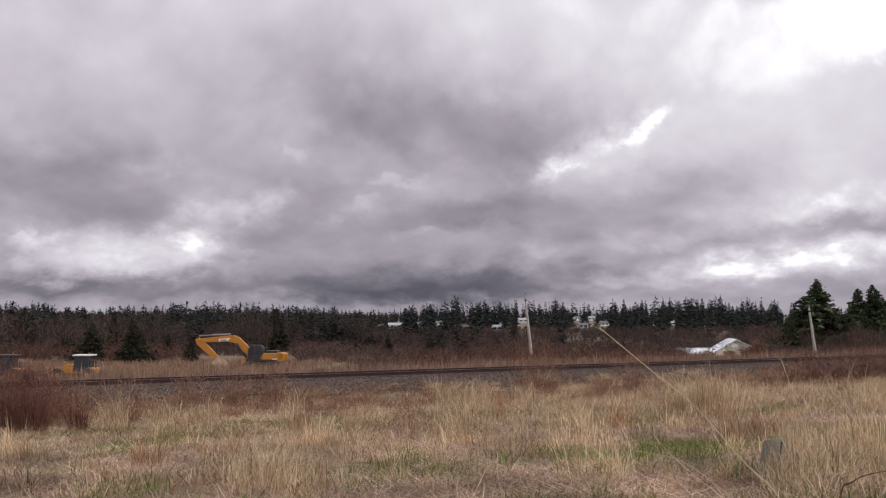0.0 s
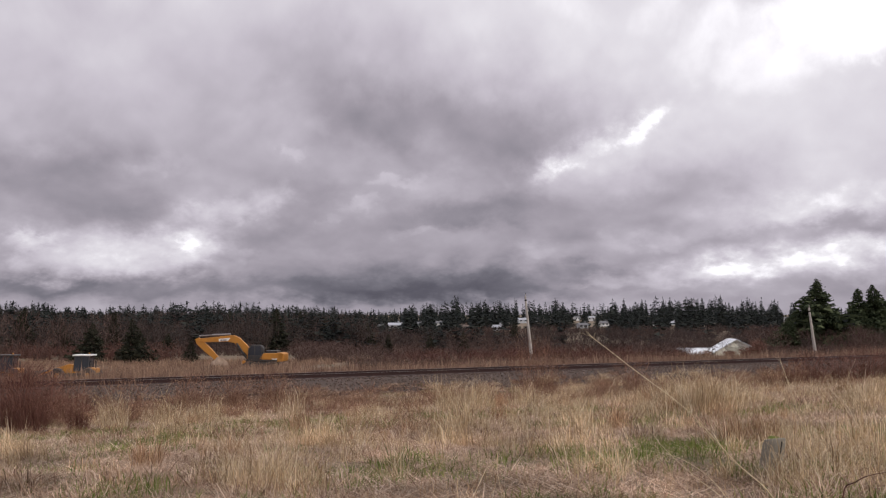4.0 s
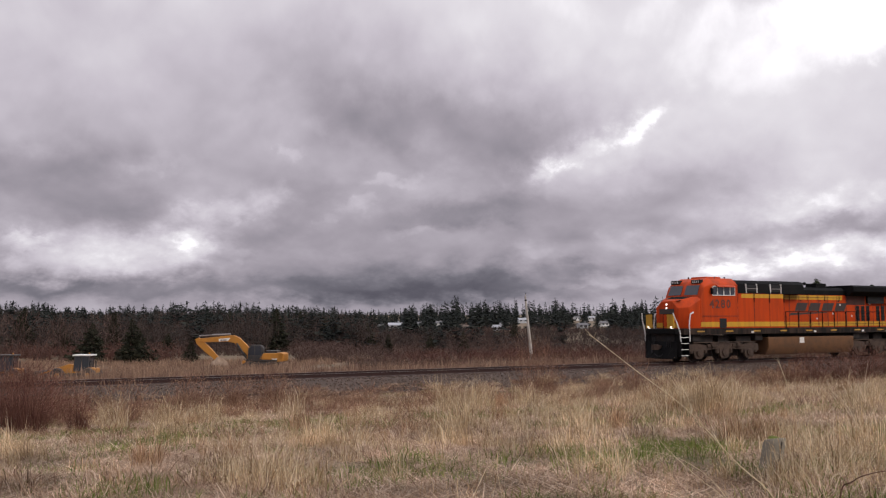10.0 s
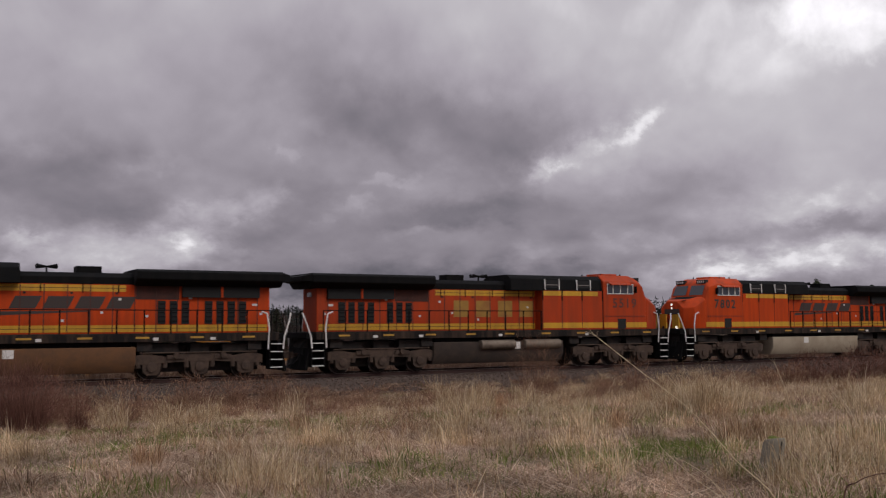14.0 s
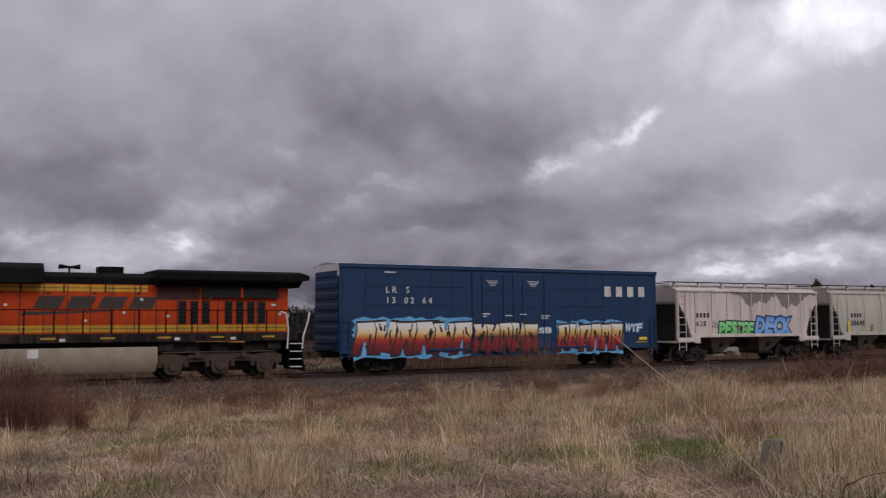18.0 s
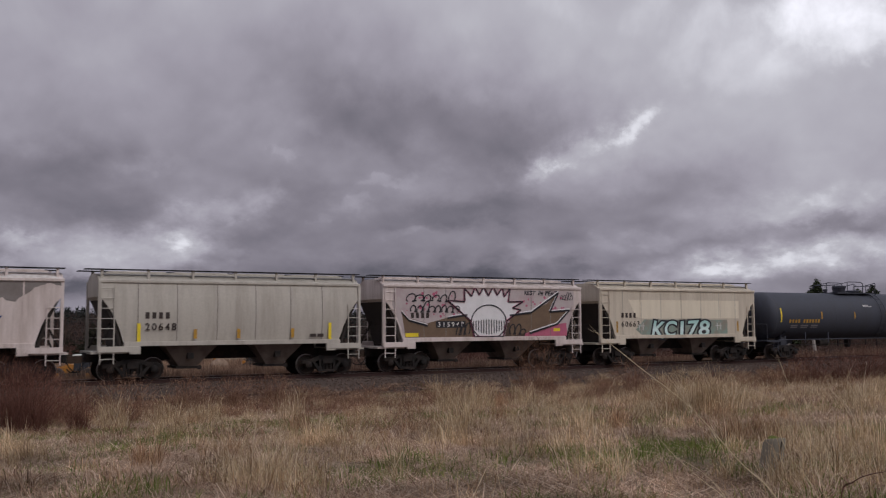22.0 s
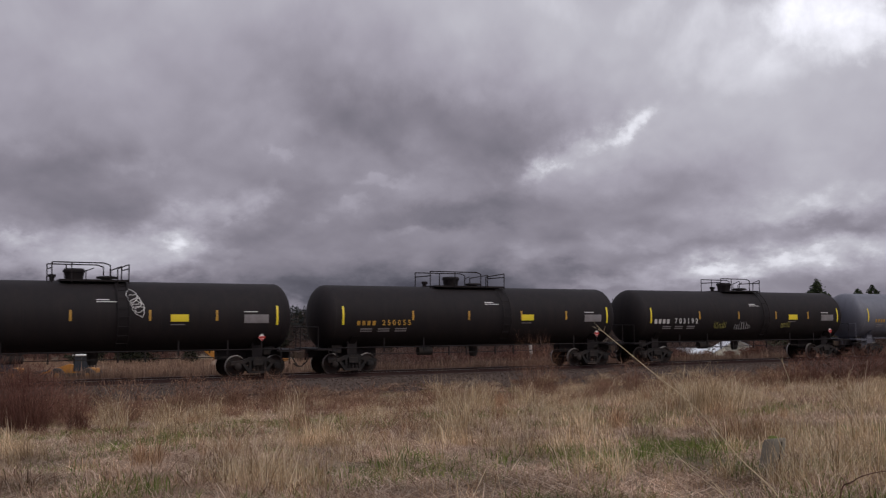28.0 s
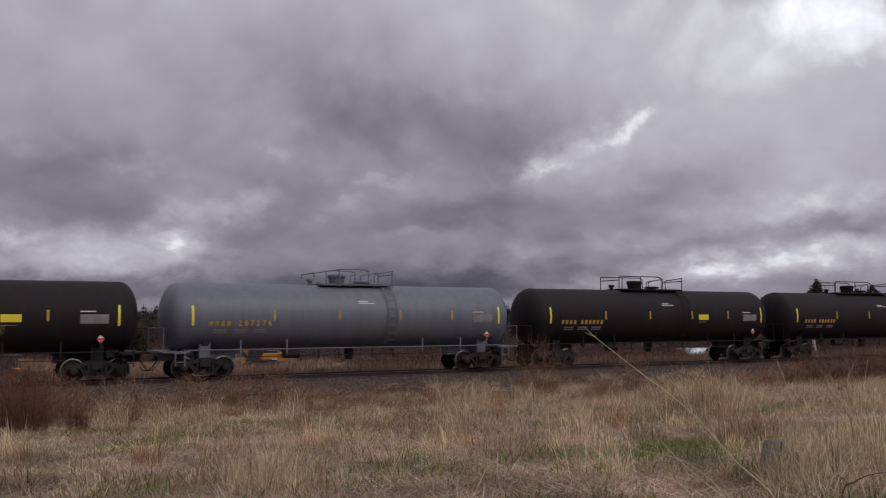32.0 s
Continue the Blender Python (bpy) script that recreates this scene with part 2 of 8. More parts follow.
def cloud_material():
    m = bpy.data.materials.new("clouds")
    m.use_nodes = True
    nt = m.node_tree
    N, L = nt.nodes, nt.links
    N.remove(N["Principled BSDF"])
    em = N.new("ShaderNodeEmission")
    L.new(em.outputs["Emission"], N["Material Output"].inputs["Surface"])
    m.cycles.emission_sampling = "NONE"

    def node(kind, **kw):
        n = N.new(kind)
        for k, v in kw.items():
            n.inputs[k].default_value = v
        return n

    def op(kind, a, b=None, c=None):
        n = N.new("ShaderNodeMath")
        n.operation = kind
        for i, v in enumerate((a, b, c)):
            if v is None:
                continue
            if isinstance(v, (int, float)):
                n.inputs[i].default_value = v
            else:
                L.new(v, n.inputs[i])
        return n.outputs[0]

    co = N.new("ShaderNodeTexCoord")
    nrm = N.new("ShaderNodeVectorMath")
    nrm.operation = "NORMALIZE"
    L.new(co.outputs["Object"], nrm.inputs[0])
    sep = N.new("ShaderNodeSeparateXYZ")
    L.new(nrm.outputs[0], sep.inputs[0])
    # bearing and height above the horizon
    az = op("ARCTAN2", sep.outputs["X"], sep.outputs["Y"])
    el = op("ARCSINE", sep.outputs["Z"])
    # drawn out sideways towards the horizon, as a level deck is
    low = op("LOGARITHM", op("ADD", op("MAXIMUM", el, 0.0), 0.16), 2.718)

    def spot(up, depth):
        v = N.new("ShaderNodeCombineXYZ")
        L.new(op("MULTIPLY", az, 1.3), v.inputs["X"])
        L.new(op("ADD", op("MULTIPLY", low, 0.5), up), v.inputs["Y"])
        v.inputs["Z"].default_value = depth
        return v.outputs[0]

    def field(kind, at, **kw):
        n = node(kind, **kw)
        L.new(at, n.inputs["Vector"])
        return n

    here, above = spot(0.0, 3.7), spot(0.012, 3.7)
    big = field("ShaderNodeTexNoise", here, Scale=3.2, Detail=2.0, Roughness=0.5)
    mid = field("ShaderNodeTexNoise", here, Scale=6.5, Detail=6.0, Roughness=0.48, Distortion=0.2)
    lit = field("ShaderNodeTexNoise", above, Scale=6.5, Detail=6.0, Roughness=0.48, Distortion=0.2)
    fine = field("ShaderNodeTexNoise", here, Scale=26.0, Detail=5.0, Roughness=0.55, Distortion=0.2)
    curl = field("ShaderNodeTexNoise", here, Scale=15.0, Detail=6.0, Roughness=0.6)
    puff = field("ShaderNodeTexVoronoi", here, Scale=9.0, Detail=2.0, Roughness=0.5)
    puff.feature = "SMOOTH_F1"
    puff.inputs["Smoothness"].default_value = 0.7
    cs = N.new("ShaderNodeSeparateColor")
    L.new(curl.outputs["Color"], cs.inputs[0])
    azw = op("ADD", az, op("MULTIPLY", op("SUBTRACT", cs.outputs[0], 0.5), 0.095))
    elw = op("ADD", el, op("MULTIPLY", op("SUBTRACT", cs.outputs[1], 0.5), 0.052))

    def patch(total, bearing, height, wide, tall, tilt, amount, edged=False):
        """Adds a patch, thinner (positive) or thicker (negative) than the cloud round it, soft or with a torn edge. Degrees."""
        a = op("SUBTRACT", azw, radians(bearing))
        e = op("SUBTRACT", elw, radians(height))
        c, s = math.cos(radians(tilt)), math.sin(radians(tilt))
        p = op("DIVIDE", op("ADD", op("MULTIPLY", a, c), op("MULTIPLY", e, s)), radians(wide))
        q = op("DIVIDE", op("SUBTRACT", op("MULTIPLY", e, c), op("MULTIPLY", a, s)), radians(tall))
        d = op("ADD", op("MULTIPLY", p, p), op("MULTIPLY", q, q))
        g = op("POWER", 2.718, op("MULTIPLY", d, -0.4 if edged else -1.0))
        if edged:
            core = op("POWER", 2.718, op("MULTIPLY", op("MULTIPLY", d, op("MAXIMUM", d, 0.3)), -1.0))
            g = op("MULTIPLY", op("ADD", op("MULTIPLY", g, 0.26), op("MULTIPLY", core, 0.42)), rag)
        return op("ADD", total, op("MULTIPLY", g, amount))

    rag = op("MAXIMUM", op("MULTIPLY_ADD", op("SUBTRACT", fine.outputs["Fac"], 0.5), 2.2, 1.0), 0.0)
    # the deck pales with height
    t = op("MULTIPLY_ADD", op("MINIMUM", op("MAXIMUM", el, 0.0), 0.34), 0.60, 0.50)
    t = op("ADD", t, op("MULTIPLY", op("SUBTRACT", big.outputs["Fac"], 0.5), 0.14))
    t = op("ADD", t, op("MULTIPLY", op("SUBTRACT", mid.outputs["Fac"], 0.5), 0.13))
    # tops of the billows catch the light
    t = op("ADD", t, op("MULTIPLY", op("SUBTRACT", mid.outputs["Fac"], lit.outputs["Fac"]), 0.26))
    t = op("ADD", t, op("MULTIPLY", op("SUBTRACT", fine.outputs["Fac"], 0.5), 0.05))
    t = op("ADD", t, op("MULTIPLY", op("SUBTRACT", 0.45, puff.outputs["Distance"]), 0.13))
    # bearing, height above the horizon, half width, half height, tilt, amount
    t = patch(t, 23.4, 12.4, 10.5, 7.0, 0, 0.25)
    t = patch(t, -0.8, 19.6, 14.3, 3.75, 0, 0.14)
    t = patch(t, -21.0, 16.0, 11.2, 3.75, 0, 0.05)
    t = patch(t, 14.8, 16.5, 6.5, 4.09, 0, 0.10)
    t = patch(t, -0.5, 11.9, 6.5, 1.70, 4, -0.17)
    t = patch(t, 5.0, 10.5, 4.1, 1.36, 12, -0.13)
    t = patch(t, -6.3, 13.0, 4.1, 1.70, 0, -0.08)
    t = patch(t, -7.7, 17.5, 2.7, 2.04, 50, -0.05)
    t = patch(t, -22.6, 8.4, 5.1, 1.43, 4, -0.16)
    t = patch(t, -18.9, 6.2, 5.1, 1.29, 0, -0.13)
    t = patch(t, -10.6, 4.9, 2.6, 1.70, 0, -0.12)
    t = patch(t, -8.1, 7.8, 2.7, 1.16, 0, -0.08)
    t = patch(t, 1.6, 6.4, 4.8, 0.82, 7, -0.17)
    t = patch(t, 15.6, 7.6, 3.7, 1.50, 8, -0.13)
    t = patch(t, 19.6, 4.9, 5.8, 0.75, 7, -0.17)
    t = patch(t, 24.4, 5.2, 2.4, 0.75, 0, -0.12)
    t = patch(t, 13.7, 12.4, 2.0, 1.02, 20, -0.05)
    t = patch(t, -2.9, 1.7, 7.8, 0.68, 0, -0.30)
    t = patch(t, -4.9, 2.9, 6.8, 1.02, 0, -0.13)
    t = patch(t, 9.0, 3.0, 2.4, 0.48, 0, -0.12)
    t = patch(t, -16.4, 2.0, 7.8, 0.75, 0, -0.20)
    t = patch(t, -24.6, 3.3, 1.0, 1.23, 0, -0.12)
    t = patch(t, 15.5, 1.7, 9.5, 0.48, 0, -0.05)
    t = patch(t, 11.3, 5.9, 4.1, 1.02, 0, -0.05)
    t = patch(t, 3.3, 8.0, 2.0, 1.02, 0, -0.06)
    t = patch(t, 7.7, 4.9, 2.4, 0.61, 0, -0.05)
    t = patch(t, -22.4, 1.9, 4.1, 0.68, 0, -0.16)
    t = patch(t, -20.1, 3.7, 6.5, 1.43, 0, 0.10)
    t = patch(t, 10.1, 9.6, 4.4, 1.57, 22, 0.10)
    t = patch(t, 19.9, 6.0, 6.5, 2.04, 0, 0.04)
    t = patch(t, 23.4, 16.8, 3.7, 1.50, -6, 0.42, True)
    t = patch(t, 24.6, 14.5, 1.7, 0.89, 0, 0.14, True)
    t = patch(t, 9.1, 10.3, 4.0, 0.58, 23, 0.25, True)
    t = patch(t, 6.3, 9.0, 1.2, 0.51, 12, 0.32, True)
    t = patch(t, 11.7, 11.3, 1.6, 0.65, 25, 0.24, True)
    t = patch(t, 11.1, 9.4, 1.6, 0.75, 20, 0.07, True)
    t = patch(t, -23.1, 4.6, 0.8, 0.34, 0, 0.18, True)
    t = patch(t, -11.6, 3.7, 0.8, 0.48, 0, 0.08, True)
    t = patch(t, -9.0, 10.0, 0.6, 0.37, 0, 0.15, True)
    t = patch(t, -2.5, 8.4, 1.6, 0.31, 6, 0.13, True)
    t = patch(t, -4.9, 7.0, 1.1, 0.44, 0, 0.14, True)
    t = patch(t, -6.3, 5.9, 0.5, 0.54, 0, 0.09, True)
    t = patch(t, -1.7, 5.3, 2.0, 0.31, 2, 0.12, True)
    t = patch(t, -7.7, 11.5, 1.4, 0.54, 0, 0.06, True)
    t = patch(t, -10.1, 7.3, 0.8, 0.89, 0, 0.09, True)
    t = patch(t, 20.4, 3.3, 7.8, 0.85, 7, 0.36, True)
    t = patch(t, 16.0, 3.1, 2.7, 0.48, 0, 0.12, True)
    t = patch(t, 22.3, 6.4, 3.7, 0.89, 10, 0.22, True)
    t = patch(t, 13.0, 4.7, 2.7, 0.41, 2, 0.12, True)
    t = patch(t, 5.5, 4.4, 1.6, 0.58, 5, 0.12, True)
    t = patch(t, -16.8, 9.0, 1.6, 0.44, 6, 0.09, True)
    t = patch(t, 9.0, 2.3, 2.0, 0.24, 0, 0.10, True)
    t = patch(t, 12.0, 7.9, 1.7, 0.61, 0, 0.06, True)
    t = patch(t, -0.8, 8.0, 1.7, 0.75, 0, 0.05, True)
    t = patch(t, 2.9, 2.2, 5.8, 1.02, 0, -0.26)
    t = patch(t, -18.3, 4.2, 7.5, 1.36, 4, 0.04)
    t = patch(t, -21.6, 3.2, 3.7, 1.02, 5, 0.16, True)
    t = patch(t, -19.2, 3.1, 1.7, 1.16, 0, 0.12, True)
    t = patch(t, -16.4, 4.6, 3.1, 0.82, 6, 0.16, True)
    t = patch(t, -12.6, 6.6, 2.6, 0.82, 10, 0.30, True)
    t = patch(t, -14.9, 4.2, 1.5, 1.16, 0, 0.36, True)
    t = patch(t, -23.4, 4.5, 1.7, 0.54, 0, 0.16, True)
    t = patch(t, 21.0, 3.4, 7.1, 1.16, 7, 0.16)
    t = patch(t, 21.9, 6.3, 4.8, 1.36, 8, 0.10)
    t = patch(t, 7.5, 16.9, 7.5, 4.09, 0, 0.12)
    ramp = N.new("ShaderNodeValToRGB")
    cr = ramp.color_ramp
    cr.elements[0].position, cr.elements[0].color = 0.0, rgb(78, 76, 86)
    cr.elements[1].position, cr.elements[1].color = 1.0, rgb(238, 235, 238)
    for pos, col in ((0.25, rgb(115, 112, 121)), (0.45, rgb(157, 150, 159)), (0.65, rgb(193, 186, 195)), (0.82, rgb(216, 211, 217))):
        cr.elements.new(pos).color = col
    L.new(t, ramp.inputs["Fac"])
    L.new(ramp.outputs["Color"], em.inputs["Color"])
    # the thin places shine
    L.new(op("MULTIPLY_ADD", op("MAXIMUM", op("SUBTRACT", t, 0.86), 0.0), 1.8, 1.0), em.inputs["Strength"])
    return m


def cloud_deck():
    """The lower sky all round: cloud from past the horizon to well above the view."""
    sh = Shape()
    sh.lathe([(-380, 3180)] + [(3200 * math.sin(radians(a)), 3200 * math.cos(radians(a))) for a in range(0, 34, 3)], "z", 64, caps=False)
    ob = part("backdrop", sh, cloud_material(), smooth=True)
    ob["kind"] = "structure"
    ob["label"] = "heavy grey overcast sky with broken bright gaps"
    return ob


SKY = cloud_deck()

# ---- ground ----
rng = np.random.default_rng(7)


def ground_z(x, y):
    """Height of the ground: a bank under the camera, a flat strip by the line, low fields behind it, rising far off."""
    s, u = to_track(x, y)
    if u > 0:
        k = min(1, max(0, (u - 9) / 26))
        z = -0.75 + 1.75 * (k * k * (3 - 2 * k) * 0.4 + k * 0.6)
        z += 0.10 * noise.noise((x * 0.35, y * 0.35, 0)) + 0.05 * noise.noise((x * 1.3, y * 1.3, 5)) + 0.09 * max(0.0, noise.noise((x * 0.85, y * 0.85, 9)))
    else:
        k = min(1, max(0, (-u - 4) / 14))
        z = -0.75 - 1.85 * k * k * (3 - 2 * k)
        z += 0.15 * noise.noise((x * 0.08, y * 0.08, 2)) * k
        z += 2.1 * min(1, max(0, (-u - 260) / 300)) + 4 * min(1, max(0, (-u - 560) / 250)) + 8 * min(1, max(0, (-u - 810) / 600))
    return z


def ground():
    def steps(marks):
        out = []
        for (a, b, n) in marks:
            out += list(np.linspace(a, b, n, endpoint=False))
        return out + [marks[-1][1]]
    us = steps([(-3100, -800, 12), (-800, -120, 18), (-120, -24, 16), (-24, 4, 20), (4, 42, 76), (42, 120, 10), (120, 3100, 12)])
    ss = steps([(-3100, -400, 12), (-400, -60, 16), (-60, -34, 10), (-34, 34, 110), (34, 80, 24), (80, 400, 16), (400, 3100, 12)])
    c, s_ = math.cos(radians(PHI)), math.sin(radians(PHI))
    vs, fs = [], []
    for u in us:
        for s in ss:
            x, y = s * c + u * s_ - 0.766, s * s_ - u * c + 47.46
            vs.append((x, y, ground_z(x, y)))
    n = len(ss)
    for j in range(len(us) - 1):
        for i in range(n - 1):
            a = j * n + i
            fs += [(a, a + 1, a + n + 1), (a, a + n + 1, a + n)]
    me = raw_mesh("ground", vs, fs, paint("thatch_ground", rgb(112, 92, 74), 0.95, dirt=rgb(72, 80, 46), dirt_amount=0.8, coarse=0.35, fine=25, bump=0.6, vary=0.35), True)
    return tagged(new("ground", me), "rough field of flattened dry straw-coloured grass", "ground", kind="structure")


GROUND = ground()


def rail_line():
    # ballast shoulder
    sh = Shape()
    prof = [(-4.4, -0.95), (-2.3, -0.2), (2.3, -0.2), (4.6, -0.9), (4.6, -1.4), (-4.4, -1.4)]
    rings = []
    for i in range(0, 61):
        s = -150 + i * 10
        rings.append([(s, p[0], p[1]) for p in prof])
    sh.loft(rings)
    ob = part("ballast_bed", sh, paint("ballast", rgb(78, 63, 55), 0.95, dirt=rgb(56, 48, 44), dirt_amount=0.7, fine=9, coarse=0.7, bump=1.0, vary=0.5), at=TRACK)
    tagged(ob, "grey crushed-stone ballast under the railway track", "ballast", kind="structure")
    # crushed stones on the near shoulder
    r2 = np.random.default_rng(3)
    n = 14000
    s = r2.uniform(-24, 42, n)
    lat = r2.uniform(-4.3, -1.3, n)
    z = np.where(lat > -2.3, -0.2, -0.2 + (lat + 2.3) * 0.357) + r2.uniform(-0.01, 0.03, n)
    size = r2.uniform(0.025, 0.06, n)
    tv = np.array([(1, 0, 0), (-1, 0.2, 0), (0.1, 1, 0), (0, -1, 0.1), (0, 0.1, 0.9), (0, 0, -0.8)], float)
    tf = np.array([(0, 2, 4), (2, 1, 4), (1, 3, 4), (3, 0, 4), (2, 0, 5), (1, 2, 5), (3, 1, 5), (0, 3, 5)])
    tv2 = tv * (1.2, 0.7, 0.9)
    V, F = scatter([(tv, tf), (tv2, tf)], np.stack([s, lat, z, size, size], -1), r2)
    ob = new("ballast_stones", raw_mesh("ballast_stones", V, F, paint("stone", rgb(84, 69, 60), 0.95, island=0.5, fine=40)))
    ob.matrix_basis = TRACK
    tagged(ob, "loose grey ballast stones on the track shoulder", "stones", kind="stuff")
    # sleepers
    tie = Shape().box(-0.11, 0.11, -1.3, 1.3, -0.36, -0.175).mesh("sleeper", paint("sleeper_wood", rgb(84, 72, 64), 0.9, dirt=rgb(40, 34, 32), dirt_amount=0.6, coarse=3, obrand=0.3))
    track = thing("railway_track", TRACK, "straight railway track of rusty steel rails on wooden sleepers", "railway track")
    track["kind"] = "structure"
    for i in range(150):
        part("sleeper", tie, None, track, at=pose(-30 + i * 0.53 + random.uniform(-0.02, 0.02), random.uniform(-0.03, 0.03), 0, 0, 0, random.uniform(-0.6, 0.6)))
    prof = [(-0.07, -0.172), (0.07, -0.172), (0.07, -0.16), (0.012, -0.145), (0.012, -0.045), (0.036, -0.035), (0.036, -0.004), (0.03, 0), (-0.03, 0), (-0.036, -0.004), (-0.036, -0.035), (-0.012, -0.045), (-0.012, -0.145), (-0.07, -0.16)]
    for side in (-1, 1):
        sh = Shape()
        sh.prism([(p[0] + side * 0.755, p[1]) for p in prof], "x", -160, 450)
        rail = part("rail", sh, paint("rusty_rail", rgb(56, 33, 29), 0.8, metal=0.1, dirt=rgb(42, 30, 27), dirt_amount=0.6, coarse=2), track)
        part("rail_head", Shape().box(-160, 450, side * 0.755 - 0.026, side * 0.755 + 0.026, -0.001, 0.003), STEEL, rail, "wheel-polished running surface")
    return track


rail_line()

# ---- rolling stock. In each vehicle x runs along the rails, z = 0 is the top of the rail, and -y faces the field ----
WHEELS = []


def wheelset_mesh(r):
    sh = Shape()
    for sd in (-1, 1):
        y = sd * 0.755
        sh.lathe([(y - sd * 0.07, r + 0.025), (y - sd * 0.04, r + 0.02), (y - sd * 0.035, r), (y + sd * 0.06, r - 0.004), (y + sd * 0.065, r - 0.02),
                  (y + sd * 0.06, r - 0.07), (y + sd * 0.015, r - 0.09), (y + sd * 0.02, 0.16), (y + sd * 0.09, 0.12), (y + sd * 0.09, 0.085), (y + sd * 0.28, 0.08)], "y", 28)
    sh.rod((0, -0.75, 0), (0, 0.75, 0), 0.085, 10)
    # bolt heads and casting marks, so that the turning shows
    for sd in (-1, 1):
        for k in range(6):
            a = k * math.pi / 3
            sh.box(0.27 * math.cos(a) - 0.025, 0.27 * math.cos(a) + 0.025, sd * 0.77 - 0.012, sd * 0.77 + 0.012, 0.27 * math.sin(a) - 0.025, 0.27 * math.sin(a) + 0.025)
    me = sh.mesh("wheelset", WHEEL, True)
    me.materials.append(STEEL)
    for p in me.polygons:
        c = p.center
        q = math.hypot(c.x, c.z)
        if q > r - 0.012 and abs(c.y) < 0.84:
            p.material_index = 1
    return me


MESH = {}


def cached(key, make):
    if key not in MESH:
        MESH[key] = make()
    return MESH[key]


def freight_frame_mesh():
    sh = Shape()
    for sd in (-1, 1):
        y0, y1 = sd * 0.97, sd * 1.13
        top = [(-1.2, 0.52), (-1.2, 0.66), (-0.7, 0.72), (-0.35, 0.86), (0.35, 0.86), (0.7, 0.72), (1.2, 0.66), (1.2, 0.52), (0.66, 0.56), (0.36, 0.68), (-0.36, 0.68), (-0.66, 0.56)]
        sh.prism(top, "y", min(y0, y1), max(y0, y1))
        sh.prism([(-0.72, 0.58), (-0.6, 0.6), (-0.3, 0.24), (0.3, 0.24), (0.6, 0.6), (0.72, 0.58), (0.4, 0.14), (-0.4, 0.14)], "y", min(y0, y1), max(y0, y1))
        for x in (-0.34, 0.34):
            sh.box(x - 0.05, x + 0.05, min(y0, y1), max(y0, y1), 0.22, 0.7)
        for x in (-0.18, 0, 0.18):
            for k in range(4):
                sh.lathe([(0.26 + k * 0.075, 0.085), (0.305 + k * 0.075, 0.085)], "z", 8, (x, sd * 1.05, 0))
        for x in (-0.89, 0.89):
            sh.lathe([(sd * 0.95, 0.15), (sd * 1.16, 0.15), (sd * 1.2, 0.09)], "y", 12, (x, 0, 0.457))
    return sh.mesh("side_frame", TRUCK_DARK, True)


def freight_truck(car, x):
    tr = part("truck", cached("bolster", lambda: Shape().box(-0.24, 0.24, -1.2, 1.2, 0.5, 0.74).lathe([(0.7, 0.3), (0.84, 0.3)], "z", 12).mesh("truck", TRUCK_DARK)), None, car, "bolster of a four-wheel freight truck", at=pose(x, 0, 0))
    part("side_frame", cached("frt", freight_frame_mesh), None, tr)
    for dx in (-0.89, 0.89):
        w = part("wheelset", cached("wf", lambda: wheelset_mesh(0.457)), None, tr)
        WHEELS.append((w, dx, 0.457, car))
        w.location = (dx, 0, 0.457)


def coupler(car, x, d):
    sh = Shape().box(min(x, x + d * 0.5), max(x, x + d * 0.5), -0.09, 0.09, 0.78, 0.96)
    sh.prism([(x + d * 0.45, -0.17), (x + d * 0.75, -0.12), (x + d * 0.78, 0.1), (x + d * 0.6, 0.02), (x + d * 0.5, 0.18), (x + d * 0.4, 0.14)], "z", 0.72, 1.02)
    c = part("coupler", sh, TRUCK_BROWN, car, "rusty knuckle coupler")
    pts = [(x + d * 0.1, -0.35, 0.8), (x + d * 0.25, -0.35, 0.55), (x + d * 0.45, -0.3, 0.36), (x + d * 0.65, -0.2, 0.36), (x + d * 0.78, -0.12, 0.5)]
    part("air_hose", Shape().tube(pts, 0.025, 6), GRILLE, c)


def plate(car, name, x0, x1, z0, z1, y, material, label="", thick=0.006):
    """A thin painted or screwed-on plate on a side at y (towards -y for the near side)."""
    d = -1 if y < 0 else 1
    return part(name, Shape().box(x0, x1, min(y, y + d * thick), max(y, y + d * thick), z0, z1), material, car, label)


def bars(car, name, x0, z0, w, h, n, y, material, gaps=(), label=""):
    """A line of plain bars standing for characters that are not given."""
    d = -1 if y < 0 else 1
    step = w / n
    made = None
    for i in range(n):
        if i in gaps:
            continue
        a = x0 + i * step + step * 0.16
        made = part(name, Shape().box(a, a + step * 0.58, min(y, y + d * 0.005), max(y, y + d * 0.005), z0, z0 + h), material, car, label)
    return made


